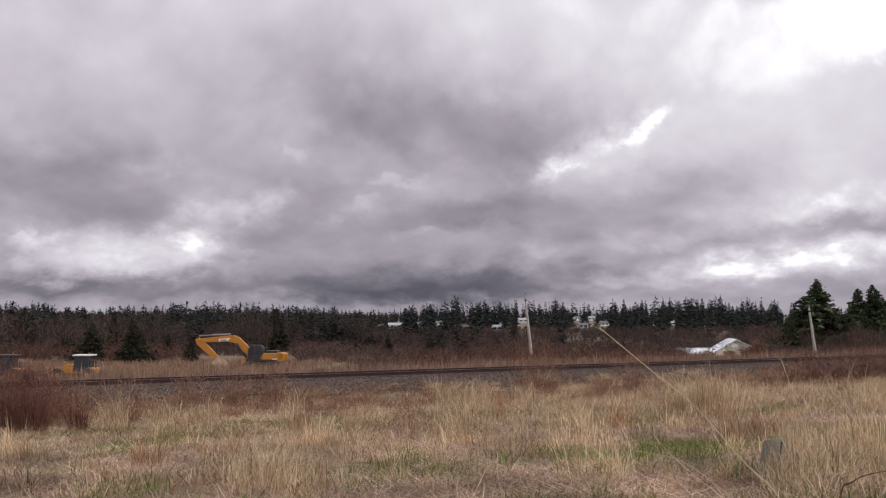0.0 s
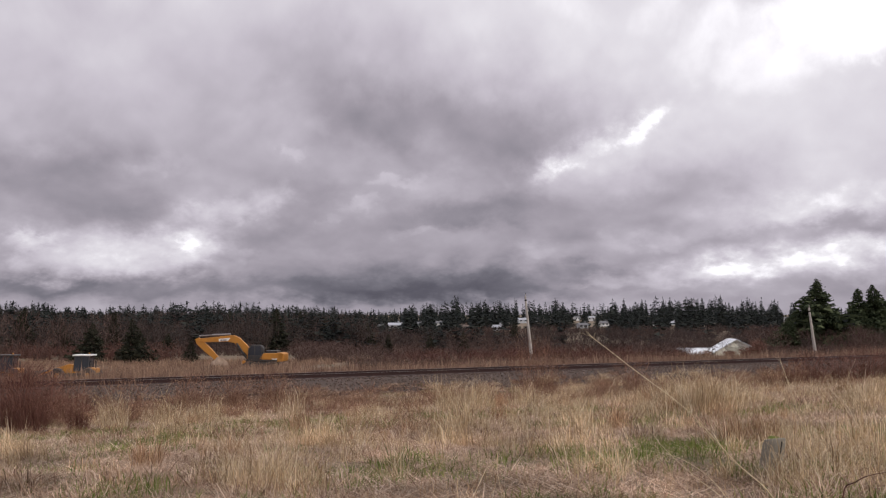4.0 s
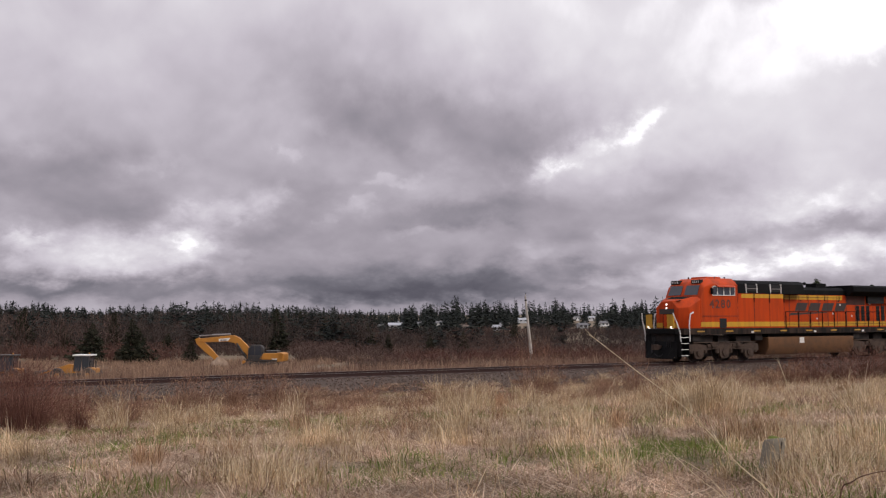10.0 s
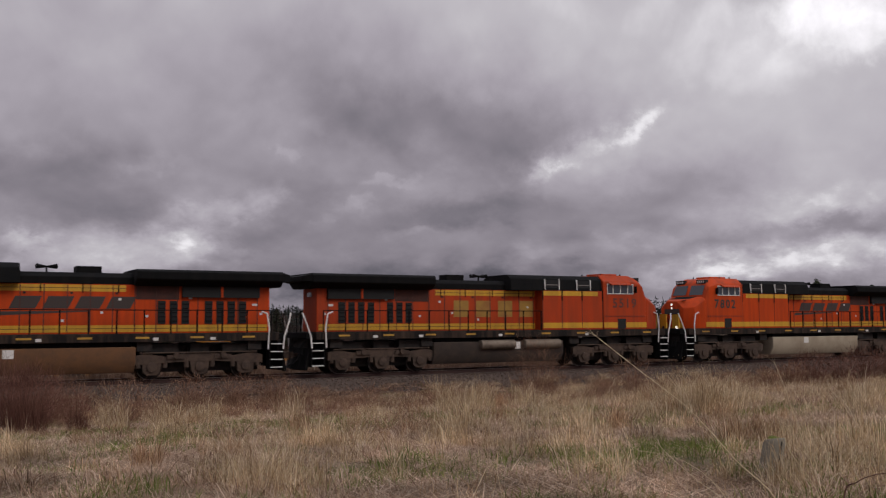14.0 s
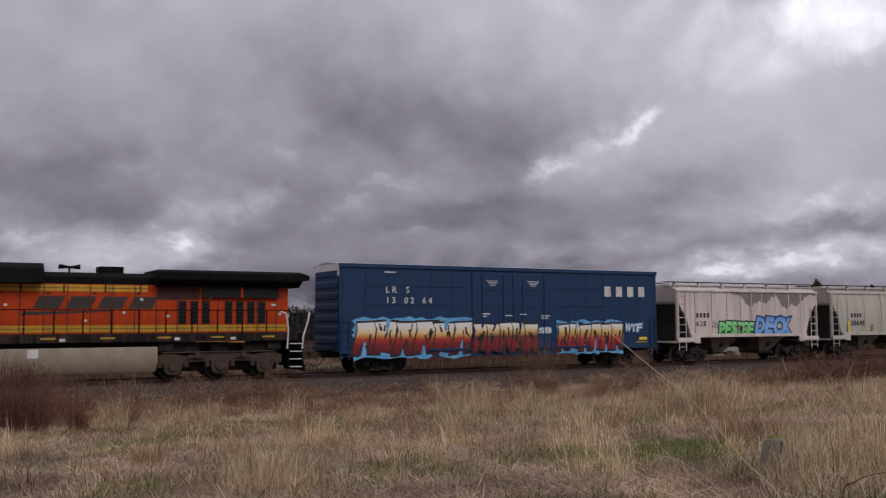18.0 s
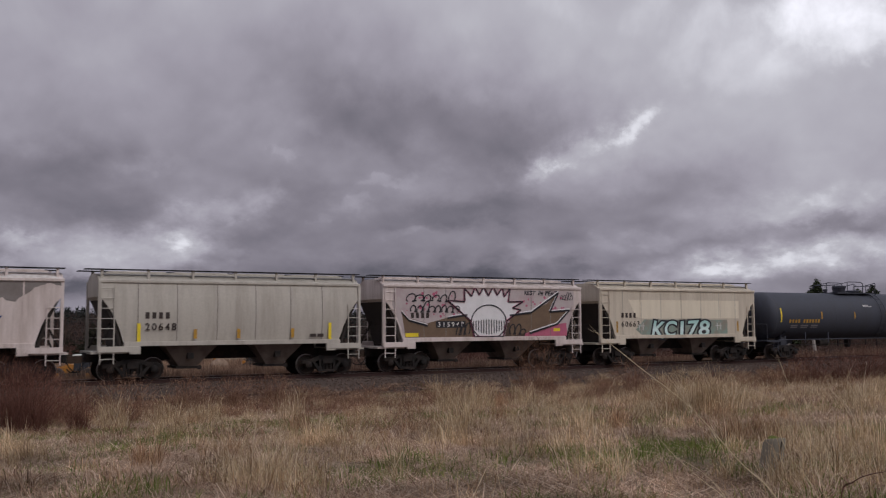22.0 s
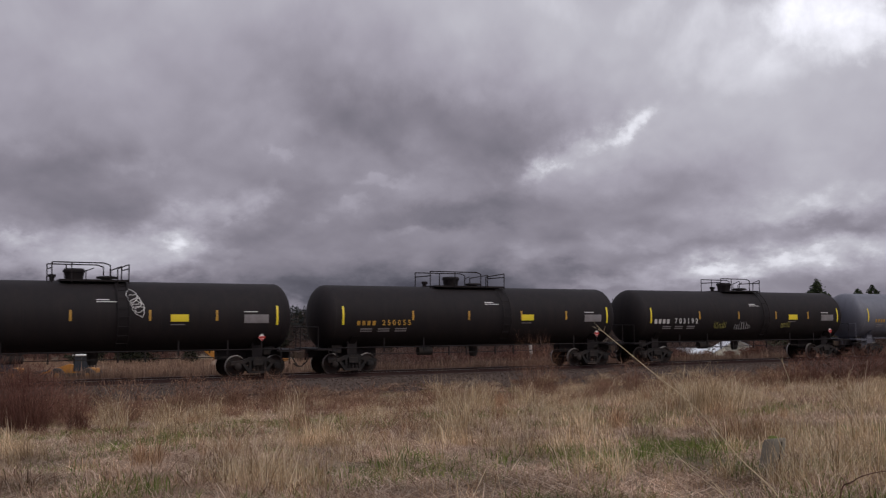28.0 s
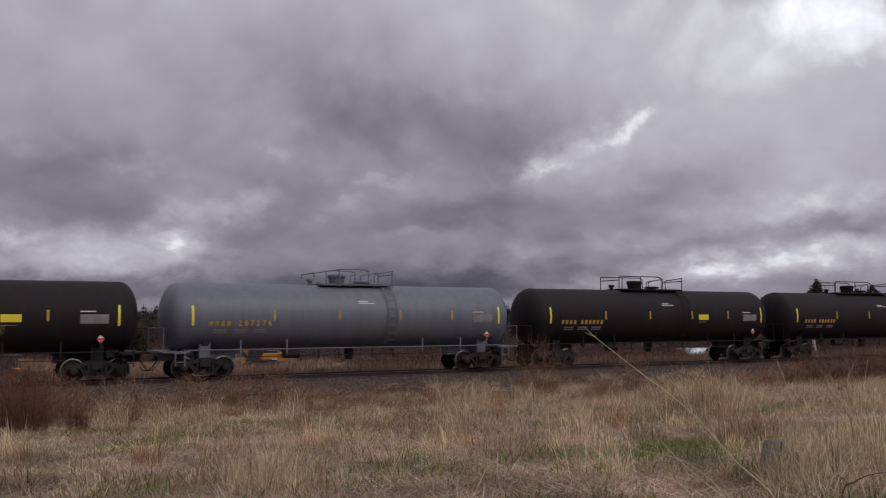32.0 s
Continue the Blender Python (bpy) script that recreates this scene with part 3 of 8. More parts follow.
def graffiti(car, name, x0, x1, z0, z1, y, n, fill, edge, label, seed, halo=None):
    """Bold interlocking painted shapes, each with a dark outline over its neighbour."""
    r = random.Random(seed)
    d = -1 if y < 0 else 1
    w = (x1 - x0) / n
    cloud = []
    for i in range(n):
        back, front = Shape(), Shape()
        cx, cz = x0 + (i + 0.5) * w, (z0 + z1) / 2 + r.uniform(-0.05, 0.05)
        hw, hh = w * 0.6, (z1 - z0) / 2
        # a slanted slab, notched from above or below and swept to a point at one corner
        sl, up = r.uniform(0.05, 0.3), r.random() < 0.5
        gap, dep = r.uniform(0.1, 0.22), r.uniform(0.3, 0.95)
        form = [(-1, -1), (-0.3, -1.0), (-0.45, -0.75), (1.0 + r.uniform(-0.1, 0.2), -0.95), (0.85, 0.0), (1.0, 1.0), (0.2, 1.0)]
        nick = [(0.2 + gap, 1.0), (0.1 + gap * 0.5, 1.0 - dep), (0.1 - gap * 0.5, 1.0 - dep), (0.1 - gap, 1.0)] if up else []
        form = form[:-1] + nick + [(-1.0 - r.uniform(0, 0.25), 0.98), (-0.85, 0.55), (-0.9, 0.0)]
        if not up:
            form = form[:2] + [(-0.1, -0.95), (0.0 - gap * 0.4, -1.0 + dep), (0.0 + gap * 0.5, -1.0 + dep), (0.15 + gap, -0.98)] + form[3:]
        pts = [(cx + hw * (p[0] * 0.88 + sl * p[1]), cz + hh * p[1] * r.uniform(0.94, 1.03)) for p in form]
        grow = lambda g: [(cx + (px - cx) * (1 + g / hw), cz + (pz - cz) * (1 + g / hh)) for px, pz in pts]
        o = 0.003 + 0.0016 * i
        back.prism(grow(0.1), "y", y, y + d * o)
        front.prism(pts, "y", y, y + d * (o + 0.0008))
        cloud.append((cx, cz, hw, hh))
        for q in range(5):
            ax, az = cx + r.uniform(-0.5, 0.4) * hw, cz + r.uniform(-0.6, 0.5) * hh
            tx, tz = r.uniform(-0.2, 0.3) * hw, r.uniform(0.3, 0.7) * hh * r.choice((-1, 1))
            t = r.uniform(0.06, 0.13)
            back.prism([(ax, az), (ax + t, az), (ax + t + tx, az + tz), (ax + tx, az + tz)], "y", y, y + d * (o + 0.0014))
        g = part(name, front, fill, car, label)
        part("outline", back, edge, g)
        # thin pale glint along the top edge
        part("glint", Shape().prism([(cx - hw * 0.6, cz + hh * 0.72), (cx + hw * 0.05, cz + hh * 0.78), (cx + hw * 0.05, cz + hh * 0.83), (cx - hw * 0.6, cz + hh * 0.78)], "y", y, y + d * (o + 0.002)), WHITE, g)
    if halo:
        rim = []
        k = 64
        for j in range(k):
            f = j / k
            a = 2 * math.pi * f
            c, s_ = math.cos(a), math.sin(a)
            e = max(abs(c), abs(s_))
            q = 1.14 + r.uniform(0, 0.26)
            rim.append(((x0 + x1) / 2 + (x1 - x0) * 0.5 * c / e * (1.0 + 0.06 * r.random()), (z0 + z1) / 2 + (z1 - z0) * 0.5 * s_ / e * q))
        part("graffiti_halo", Shape().prism(rim, "y", y, y + d * 0.0012), halo, car, "sky-blue sprayed surround")


GLYPHS = {}


def glyph(ch, bold):
    """The flat outline of a letter as a mesh, scaled into a unit square."""
    if (ch, bold) not in GLYPHS:
        cu = bpy.data.curves.new("letter", "FONT")
        cu.body, cu.offset, cu.extrude, cu.resolution_u = ch, bold, 0.002, 3
        tmp = bpy.data.objects.new("letter", cu)
        scene.collection.objects.link(tmp)
        me = bpy.data.meshes.new_from_object(tmp.evaluated_get(bpy.context.evaluated_depsgraph_get()))
        bpy.data.objects.remove(tmp)
        bpy.data.curves.remove(cu)
        V = np.array([v.co[:] for v in me.vertices])
        F = [(p.vertices[0], p.vertices[k], p.vertices[k + 1]) for p in me.polygons for k in range(1, len(p.vertices) - 1)]
        bpy.data.meshes.remove(me)
        GLYPHS[(ch, bold)] = (V, F)
    return GLYPHS[(ch, bold)]


def stencil(car, name, word, x0, x1, z0, z1, y, material, label="", bold=0.012):
    """Painted figures, each a mesh of its own, upright on the side at y."""
    sd = -1 if y < 0 else 1
    w = (x1 - x0) / len(word)
    for i, ch in enumerate(word):
        if ch == " ":
            continue
        V, F = glyph(ch, bold)
        lo, hi = V.min(0), V.max(0)
        cx = x0 + (i + 0.5) * w
        u = (V[:, 0] - (lo[0] + hi[0]) / 2) / (hi[1] - lo[1]) * (z1 - z0) * 1.0
        u = u * min(1.0, 0.86 * w / max(u.max() - u.min(), 1e-6))
        v = (V[:, 1] - lo[1]) / (hi[1] - lo[1]) * (z1 - z0)
        P = np.stack([(cx + u) if sd < 0 else (x0 + x1 - cx - u), np.where(V[:, 2] > 0, y + sd * 0.006, y), z0 + v], -1)
        part(name, raw_mesh(name, P, F, material), None, car, label)


def lettered(car, word, x0, x1, z0, z1, y, fill, edge, label, seed, stroke=0.05, halo=None):
    """A painted word, letter by letter, bulging and slanted, each letter with a dark outline."""
    r = random.Random(seed)
    w = (x1 - x0) / len(word)
    for i, ch in enumerate(word):
        if ch == " ":
            continue
        cx, cz = x0 + (i + 0.5) * w, (z0 + z1) / 2 + r.uniform(-0.03, 0.05) * (z1 - z0)
        tilt, big = r.uniform(-0.12, 0.12), r.uniform(0.94, 1.08)
        core = glyph(ch, stroke)[0]
        lo, hi = core.min(0), core.max(0)
        made = None
        for bold, mat, nm, out in ((stroke, fill, "graffiti_letter", 0.006 + 0.0016 * i), (stroke + 0.075, edge, "outline", 0.003 + 0.0016 * i), (stroke + 0.14, halo, "letter_halo", 0.0015)):
            if mat is None:
                continue
            V, F = glyph(ch, bold)
            u = (V[:, 0] - (lo[0] + hi[0]) / 2) / max(hi[0] - lo[0], 0.68 * (hi[1] - lo[1])) * w * 1.04 * big
            v = (V[:, 1] - (lo[1] + hi[1]) / 2) / (hi[1] - lo[1]) * (z1 - z0) * big
            P = np.stack([cx + u + 0.15 * v - tilt * v, np.where(V[:, 2] > 0, y - out, y), cz + v + tilt * u], -1)
            made = part(nm, raw_mesh(nm, P, F, mat), None, car if made is None else made, label if made is None else "")


def scribble(car, x0, x1, z0, z1, y, n, material, label, seed, r=0.026):
    """Slanted loops of spray-paint handwriting, tall and short, too loose to read."""
    q = random.Random(seed)
    pts = []
    w = (x1 - x0) / n
    for i in range(n):
        tall, deep = (1.0 if q.random() < 0.4 else 0.55) * q.uniform(0.85, 1.1), q.uniform(0.0, 0.18)
        fat, slope = q.uniform(0.55, 1.0), q.uniform(0.15, 0.4)
        for j in range(9):
            a = -math.pi / 2 + 2 * math.pi * j / 8
            h = (0.5 + 0.5 * math.sin(a)) * tall - deep * (1 - math.sin(a)) * 0.5
            pts.append((x0 + w * (i + 0.35 + 0.5 * j / 8) - fat * w * 0.42 * math.cos(a) + slope * h * (z1 - z0), y, z0 + (z1 - z0) * h))
    part("graffiti_scrawl", Shape().tube(pts, r, 4), material, car, label)


def ladder(car, x0, x1, z0, z1, y, material, n=6, r=0.018):
    sh = Shape()
    for x in (x0, x1):
        sh.box(x - 0.022, x + 0.022, y - 0.012, y + 0.012, z0, z1)
    lad = part("ladder", sh, material, car)
    for i in range(n):
        z = z0 + (i + 0.5) * (z1 - z0) / n
        part("rung", Shape().rod((x0, y, z), (x1, y, z), r, 5), material, lad)
    return lad


def tank_car(s, shell, dome, marks, label, number="", mx=-6.9, step=0.26, yellow=True, panel=None, scrawl=None, placard=True, tags=False):
    car = thing("tank_car", TRACK @ pose(s, 0, 0), label, "tank car", "tank cars of the train")
    R, ZC, H = 1.49, 2.62, 7.95
    prof = [(-H - 0.72, 0.02)]
    for k in range(1, 9):
        a = k / 8 * math.pi / 2
        prof.append((-H - 0.72 * math.cos(a), R * math.sin(a)))
    prof += [(-4, R), (0, R), (4, R)] + [(-p, r) for p, r in reversed(prof)]
    part("tank", Shape().lathe(prof, "x", 48, (0, 0, ZC)), shell, car, smooth=True)
    for x in (-H, -2.65, 2.65, H):
        part("weld_seam", Shape().lathe([(x - 0.02, R + 0.001), (x - 0.01, R + 0.005), (x + 0.01, R + 0.005), (x + 0.02, R + 0.001)], "x", 40, (0, 0, ZC)), shell, car, smooth=True)
    for e in (-1, 1):
        x = e * 6.95
        sh = Shape().box(x - 0.24, x + 0.24, -1.0, 1.0, 0.86, 1.5)
        sh.prism([(-1.35, 1.7), (1.35, 1.7), (0.5, 0.9), (-0.5, 0.9)], "x", x - 0.16, x + 0.16)
        part("bolster_saddle", sh, shell, car)
        part("stub_sill", Shape().box(min(e * 5.4, e * 8.75), max(e * 5.4, e * 8.75), -0.28, 0.28, 0.74, 1.15), shell, car)
        part("end_platform", Shape().box(min(e * 7.7, e * 8.85), max(e * 7.7, e * 8.85), -1.45, 1.45, 1.1, 1.17), shell, car)
        rail = Shape().tube([(e * 8.8, -1.42, 1.15), (e * 8.8, -1.42, 2.15), (e * 8.8, 1.42, 2.15), (e * 8.8, 1.42, 1.15)], 0.022)
        part("end_handrail", rail, shell, car)
        ladder(car, e * 8.1 - 0.2, e * 8.1 + 0.2, 0.55, 1.25, -1.44, shell, 2)
        ladder(car, e * 8.1 - 0.2, e * 8.1 + 0.2, 0.55, 1.25, 1.44, shell, 2)
        coupler(car, e * 8.7, e)
        part("brake_gear", Shape().box(e * 7.6 - 0.25, e * 7.6 + 0.25, -0.7, -0.35, 0.95, 1.4), TRUCK_DARK, car)
        freight_truck(car, x)
    for sd in (-1, 1):
        part("side_rail", Shape().rod((-7.8, sd * 1.42, 1.2), (7.8, sd * 1.42, 1.2), 0.03), shell, car)
        for x in (-5.5, -3.4, 3.4, 5.5):
            part("rail_bracket", Shape().box(x - 0.03, x + 0.03, sd * 1.42 - 0.02, sd * 1.42 + 0.02, 0.98, 1.62), shell, car)
    # outlets and brake rigging below
    part("outlet_valve", Shape().lathe([(0.62, 0.16), (0.78, 0.22), (1.2, 0.24)], "z", 12, (0.2, 0, 0)), TRUCK_DARK, car)
    part("air_reservoir", Shape().lathe([(-3.3, 0.02), (-3.25, 0.2), (-2.5, 0.2), (-2.45, 0.02)], "x", 12, (0, -0.5, 0.95)), TRUCK_DARK, car, smooth=True)
    for x in (-1.6, -0.6, 1.1, 2.2):
        part("brake_hanger", Shape().box(x - 0.03, x + 0.03, -0.72, -0.66, 0.72, 1.2), TRUCK_DARK, car)
    part("brake_rod", Shape().rod((-6, -0.6, 0.86), (6, -0.6, 0.86), 0.02), TRUCK_DARK, car)
    # dome fittings
    a, b = dome
    c = (a + b) / 2
    part("top_platform", Shape().box(a + 0.35, b, -0.75, 0.75, ZC + R - 0.03, ZC + R + 0.05), shell, car)
    man = part("manway", Shape().lathe([(4.05, 0.34), (4.45, 0.4), (4.47, 0.44), (4.56, 0.44), (4.6, 0.3)], "z", 20, (c - 0.55, 0, 0)), shell, car, smooth=True)
    part("manway_lid", Shape().lathe([(4.57, 0.42), (4.62, 0.38), (4.64, 0.1)], "z", 20, (c - 0.55, 0, 0)), shell, man)
    part("valve_housing", Shape().lathe([(4.05, 0.2), (4.2, 0.2), (4.22, 0.42), (4.3, 0.42), (4.33, 0.3)], "z", 16, (c + 0.75, 0, 0)), shell, car)
    part("relief_valve", Shape().lathe([(4.05, 0.1), (4.24, 0.1), (4.26, 0.16), (4.36, 0.16), (4.38, 0.05)], "z", 10, (a + 0.1, 0, 0)), shell, car)
    for sd in (-1, 1):
        y = sd * 0.8
        low = 4.42 if shell is TANK_GREY or shell is TANK_SLATE else 4.0
        pts = [(a, y, low), (a, y, 4.62 if low > 4.1 else 4.84), (c - 0.6, y, 4.84), (c + 0.5, y, 4.84), (c + 0.75, y, 4.75), (c + 0.75, y, 4.05)]
        part("guard_rail", Shape().tube(pts, 0.026), shell, car)
        part("guard_rail", Shape().tube([(c - 0.75, y, 4.0), (c - 0.75, y, 4.82)], 0.026), shell, car)
        part("guard_rail", Shape().tube([(c + 1.05, y, 4.0), (c + 1.05, y, 4.62), (b, y, 4.8), (b, y, 4.0)], 0.026), shell, car)
        part("guard_rail", Shape().tube([(c - 0.2, y, 4.0), (c - 0.2, y, 4.5), (c + 0.1, y, 4.62)], 0.02), shell, car)
    for x in (a, b):
        part("guard_rail", Shape().tube([(x, -0.8, 4.62), (x, 0.8, 4.62)], 0.026), shell, car)

    def on_side(ang):
        return -R * math.cos(ang) - 0.003, ZC + R * math.sin(ang)

    def curved(name, x0, x1, z0, z1, material, lift=0.006, label=""):
        sh = Shape()
        n = 5
        a0, a1 = math.asin((z0 - ZC) / R), math.asin((z1 - ZC) / R)
        inner, outer = [], []
        for k in range(n + 1):
            ang = a0 + (a1 - a0) * k / n
            inner.append((-(R - 0.01) * math.cos(ang), ZC + (R - 0.01) * math.sin(ang)))
            outer.append((-(R + lift) * math.cos(ang), ZC + (R + lift) * math.sin(ang)))
        sh.prism(inner + outer[::-1], "x", x0, x1)
        return part(name, sh, material, car, label)

    # ladder up the side
    for x in (b - 0.55, b - 0.1):
        pts = []
        for k in range(9):
            ang = -0.9 + k * 0.27
            pts.append((x, -(R + 0.12) * math.cos(ang), ZC + (R + 0.12) * math.sin(ang)))
        part("side_ladder_rail", Shape().tube(pts, 0.022), shell, car)
    for k in range(8):
        ang = -0.75 + k * 0.25
        y, z = -(R + 0.12) * math.cos(ang), ZC + (R + 0.12) * math.sin(ang)
        part("rung", Shape().rod((b - 0.55, y, z), (b - 0.1, y, z), 0.016, 5), shell, car)
    if yellow:
        for i, x in enumerate((-7.6, -4.0, -0.9, 2.2, 5.0, 7.7)):
            tall = 0.42 if i in (0, 5) else 0.22
            curved("reflector_strip", x - 0.05, x + 0.05, 2.68 - tall, 2.68 + tall, SIGN_YELLOW if i in (0, 5) else STEN_YELLOW, label="yellow reflective strip")
    mk = STEN_WHITE if marks == "white" else STEN_YELLOW
    for i in range(4):
        curved("lettering_bar", mx + i * step, mx + i * step + 0.6 * step, 2.22, 2.22 + 0.8 * step, mk)
    if number:
        stencil(car, "car_number", number, mx + 4.7 * step, mx + 10.9 * step, 2.22, 2.22 + 0.95 * step, on_side(-0.19)[0] - 0.012, mk)
    else:
        for i in range(6):
            curved("lettering_bar", mx + (4.8 + i) * step, mx + (5.4 + i) * step, 2.22, 2.22 + 0.8 * step, mk)
    for i in range(3):
        curved("small_lettering", -6.7 + i * 0.9, -6.1 + i * 0.9, 2.02, 2.08, STEN_GREY)
        curved("small_lettering", -6.7 + i * 0.9, -6.1 + i * 0.9, 1.92, 1.97, STEN_GREY)
    curved("test_panel", 6.2, 7.3, 2.35, 2.72, STEN_GREY, label="grey stencilled test-data panel")
    curved("small_lettering", 6.2, 6.8, 2.82, 2.86, STEN_WHITE)
    curved("small_lettering", 0.1, 0.6, 3.3, 3.34, STEN_WHITE)
    curved("small_lettering", 0.1, 0.9, 3.22, 3.25, STEN_WHITE)
    if panel is not None:
        curved("warning_panel", panel, panel + 0.75, 2.42, 2.72, SIGN_YELLOW, label="plain yellow warning panel")
        curved("small_lettering", panel, panel + 0.6, 2.28, 2.31, STEN_GREY)
    if placard:
        sh = Shape()
        sh.prism([(7.0, 1.55), (7.17, 1.72), (7.0, 1.89), (6.83, 1.72)], "y", -1.47, -1.45)
        p = part("hazard_placard", sh, WHITE, car, "red and white diamond placard")
        part("placard_band", Shape().prism([(6.88, 1.67), (7.12, 1.67), (7.17, 1.72), (7.12, 1.77), (6.88, 1.77), (6.83, 1.72)], "y", -1.475, -1.47), RED, p)
        part("placard_corner", Shape().prism([(7.0, 1.56), (7.09, 1.65), (6.91, 1.65)], "y", -1.475, -1.47), RED, p)
        part("placard_post", Shape().box(6.97, 7.03, -1.45, -1.42, 1.15, 1.8), shell, car)
    if tags:
        # three small spray-paint tags low on the side
        for k, (x, w, z, mat) in enumerate(((-2.9, 0.9, 1.98, STEN_OLIVE), (-1.3, 1.3, 1.92, STEN_GREY), (2.6, 0.8, 2.0, STEN_OLIVE))):
            scribble(car, x, x + w, z, z + 0.4, on_side(-0.33)[0] - 0.03, 7, mat, "small spray-paint tag", 60 + k, 0.014)
    if scrawl:
        x, z, k = scrawl
        r = random.Random(k)
        for j in range(5):
            pts = []
            for q in range(11):
                ang = q * 0.62 + j
                xx, zz = x + j * 0.07 + 0.24 * math.cos(ang) * r.uniform(0.7, 1.2), z - j * 0.16 + 0.26 * math.sin(ang) * r.uniform(0.6, 1.2)
                zz = min(zz, ZC + R - 0.12)
                pts.append((xx, -math.sqrt(max(0.05, (R + 0.004) ** 2 - (zz - ZC) ** 2)), zz))
            part("graffiti_stroke", Shape().tube(pts, 0.018, 4), STEN_WHITE, car, "white spray-paint scrawl")
    return car


def hopper_car(s, body, label, number, bulge=0.0, ribs=(), base_tone=None, nx=-4.35):
    car = thing("covered_hopper", TRACK @ pose(s, 0, 0), label, "hopper car", "covered hoppers of the train")
    W = 1.5
    edge = [(-5.75, 3.45), (-5.5, 3.2), (-5.2, 2.75), (-4.95, 2.2), (-4.8, 1.72), (-4.72, 1.5)]
    xs = [(-5.76, 3.6)] + edge + [(-3, 1.5), (3, 1.5)] + [(-x, z) for x, z in reversed(edge)] + [(5.76, 3.6)]
    rings = []
    for x, zb in xs:
        pts = []
        n = 8
        for k in range(n + 1):
            z = zb + (4.08 - zb) * k / n
            f = (z - 1.5) / 2.58
            pts.append((W - bulge * (2 * f - 1) ** 2, z))
        sec = [(x, -y, z) for y, z in pts] + [(x, -0.95, 4.34), (x, -0.5, 4.42), (x, 0.5, 4.42), (x, 0.95, 4.34)] + [(x, y, z) for y, z in reversed(pts)]
        rings.append(sec)
    part("body", Shape().loft(rings), body, car, smooth=True)
    for sd in (-1, 1):
        y = sd * (W - bulge + 0.02)
        part("top_chord", Shape().box(-5.78, 5.78, y - 0.05, y + 0.05, 4.02, 4.14), body, car, bevel=0.015)
        part("side_sill", Shape().box(-4.75, 4.75, sd * 1.5 - 0.07, sd * 1.5 + 0.07, 1.42, 1.6), body, car, bevel=0.01)
        for e in (-1, 1):
            part("corner_post", Shape().box(e * 5.72 - 0.06, e * 5.72 + 0.06, sd * 1.46 - 0.06, sd * 1.46 + 0.06, 1.2, 4.05), body, car)
            part("end_sill", Shape().box(min(e * 4.1, e * 5.78), max(e * 4.1, e * 5.78), sd * 1.5 - 0.09, sd * 1.5 + 0.05, 1.18, 1.42), body, car, bevel=0.01)
            part("jacking_pad", Shape().box(e * 4.3 - 0.22, e * 4.3 + 0.22, sd * 1.52 - 0.06, sd * 1.52 + 0.06, 1.1, 1.6), body, car, bevel=0.01)
            ladder(car, min(e * 5.15, e * 5.68), max(e * 5.15, e * 5.68), 0.7, 4.0 if e < 0 else 3.2, sd * 1.56, body, 8 if e < 0 else 6)
            # braces coloured dark to be lost in the end bay's shade
            part("end_brace", Shape().rod((e * 5.7, sd * 1.2, 1.3), (e * 5.1, sd * 0.9, 2.6), 0.04), TRUCK_DARK, car)
    for x in ribs:
        for sd in (-1, 1):
            sh = Shape()
            z = np.linspace(1.62, 4.0, 8)
            pts = [(sd * (W - bulge * (2 * (q - 1.5) / 2.58 - 1) ** 2 + 0.004), q) for q in z]
            sh.prism(pts + [(p[0] + sd * 0.012, p[1]) for p in reversed(pts)], "x", x - 0.012, x + 0.012)
            part("side_seam", sh, base_tone or body, car)
    # roof hatches and running boards
    part("hatch_trough", Shape().box(-5.3, 5.3, -0.42, 0.42, 4.42, 4.5), body, car)
    for i in range(4):
        x = -4.0 + i * 2.67
        part("roof_hatch", Shape().box(x - 1.15, x + 1.15, -0.36, 0.36, 4.49, 4.54), body, car, bevel=0.01)
    for sd in (-1, 1):
        y = sd * 0.95
        part("running_board", Shape().box(-6.25, 5.85, y - 0.3, y + 0.3, 4.56, 4.59), BLACK, car)
        for i in range(7):
            x = -5.6 + i * 1.86
            part("board_bracket", Shape().box(x - 0.05, x + 0.05, y + sd * 0.18 - 0.05, y + sd * 0.18 + 0.05, 4.2, 4.56), body, car)
    for e in (-1, 1):
        part("end_platform", Shape().box(min(e * 4.6, e * 6.0), max(e * 4.6, e * 6.0), -1.4, 1.4, 1.12, 1.2), body, car)
        # dark wedge fills the end bay: grime, with the bay's shade in its colour
        part("end_bulkhead", Shape().prism([(e * 4.72, 1.2), (e * 4.88, 1.2), (e * 5.12, 2.2), (e * 5.7, 3.5), (e * 5.44, 3.5)], "y", -1.46, 1.46), paint("shaded_end_steel", rgb(38, 32, 29), 0.9, dirt=GRIME, dirt_amount=0.6), car, "sloping end sheet, dark with grime and painted-in shade")
        part("draft_sill", Shape().box(min(e * 2.8, e * 6.1), max(e * 2.8, e * 6.1), -0.25, 0.25, 0.75, 1.15), TRUCK_DARK, car)
        coupler(car, e * 5.95, e)
        freight_truck(car, e * 4.3)
    for c in (-1.95, 1.9):
        sh = Shape()
        sh.loft([[(c - 1.2, -1.4, 1.5), (c + 1.2, -1.4, 1.5), (c + 1.2, 1.4, 1.5), (c - 1.2, 1.4, 1.5)],
                 [(c - 0.38, -0.75, 0.52), (c + 0.38, -0.75, 0.52), (c + 0.38, 0.75, 0.52), (c - 0.38, 0.75, 0.52)]])
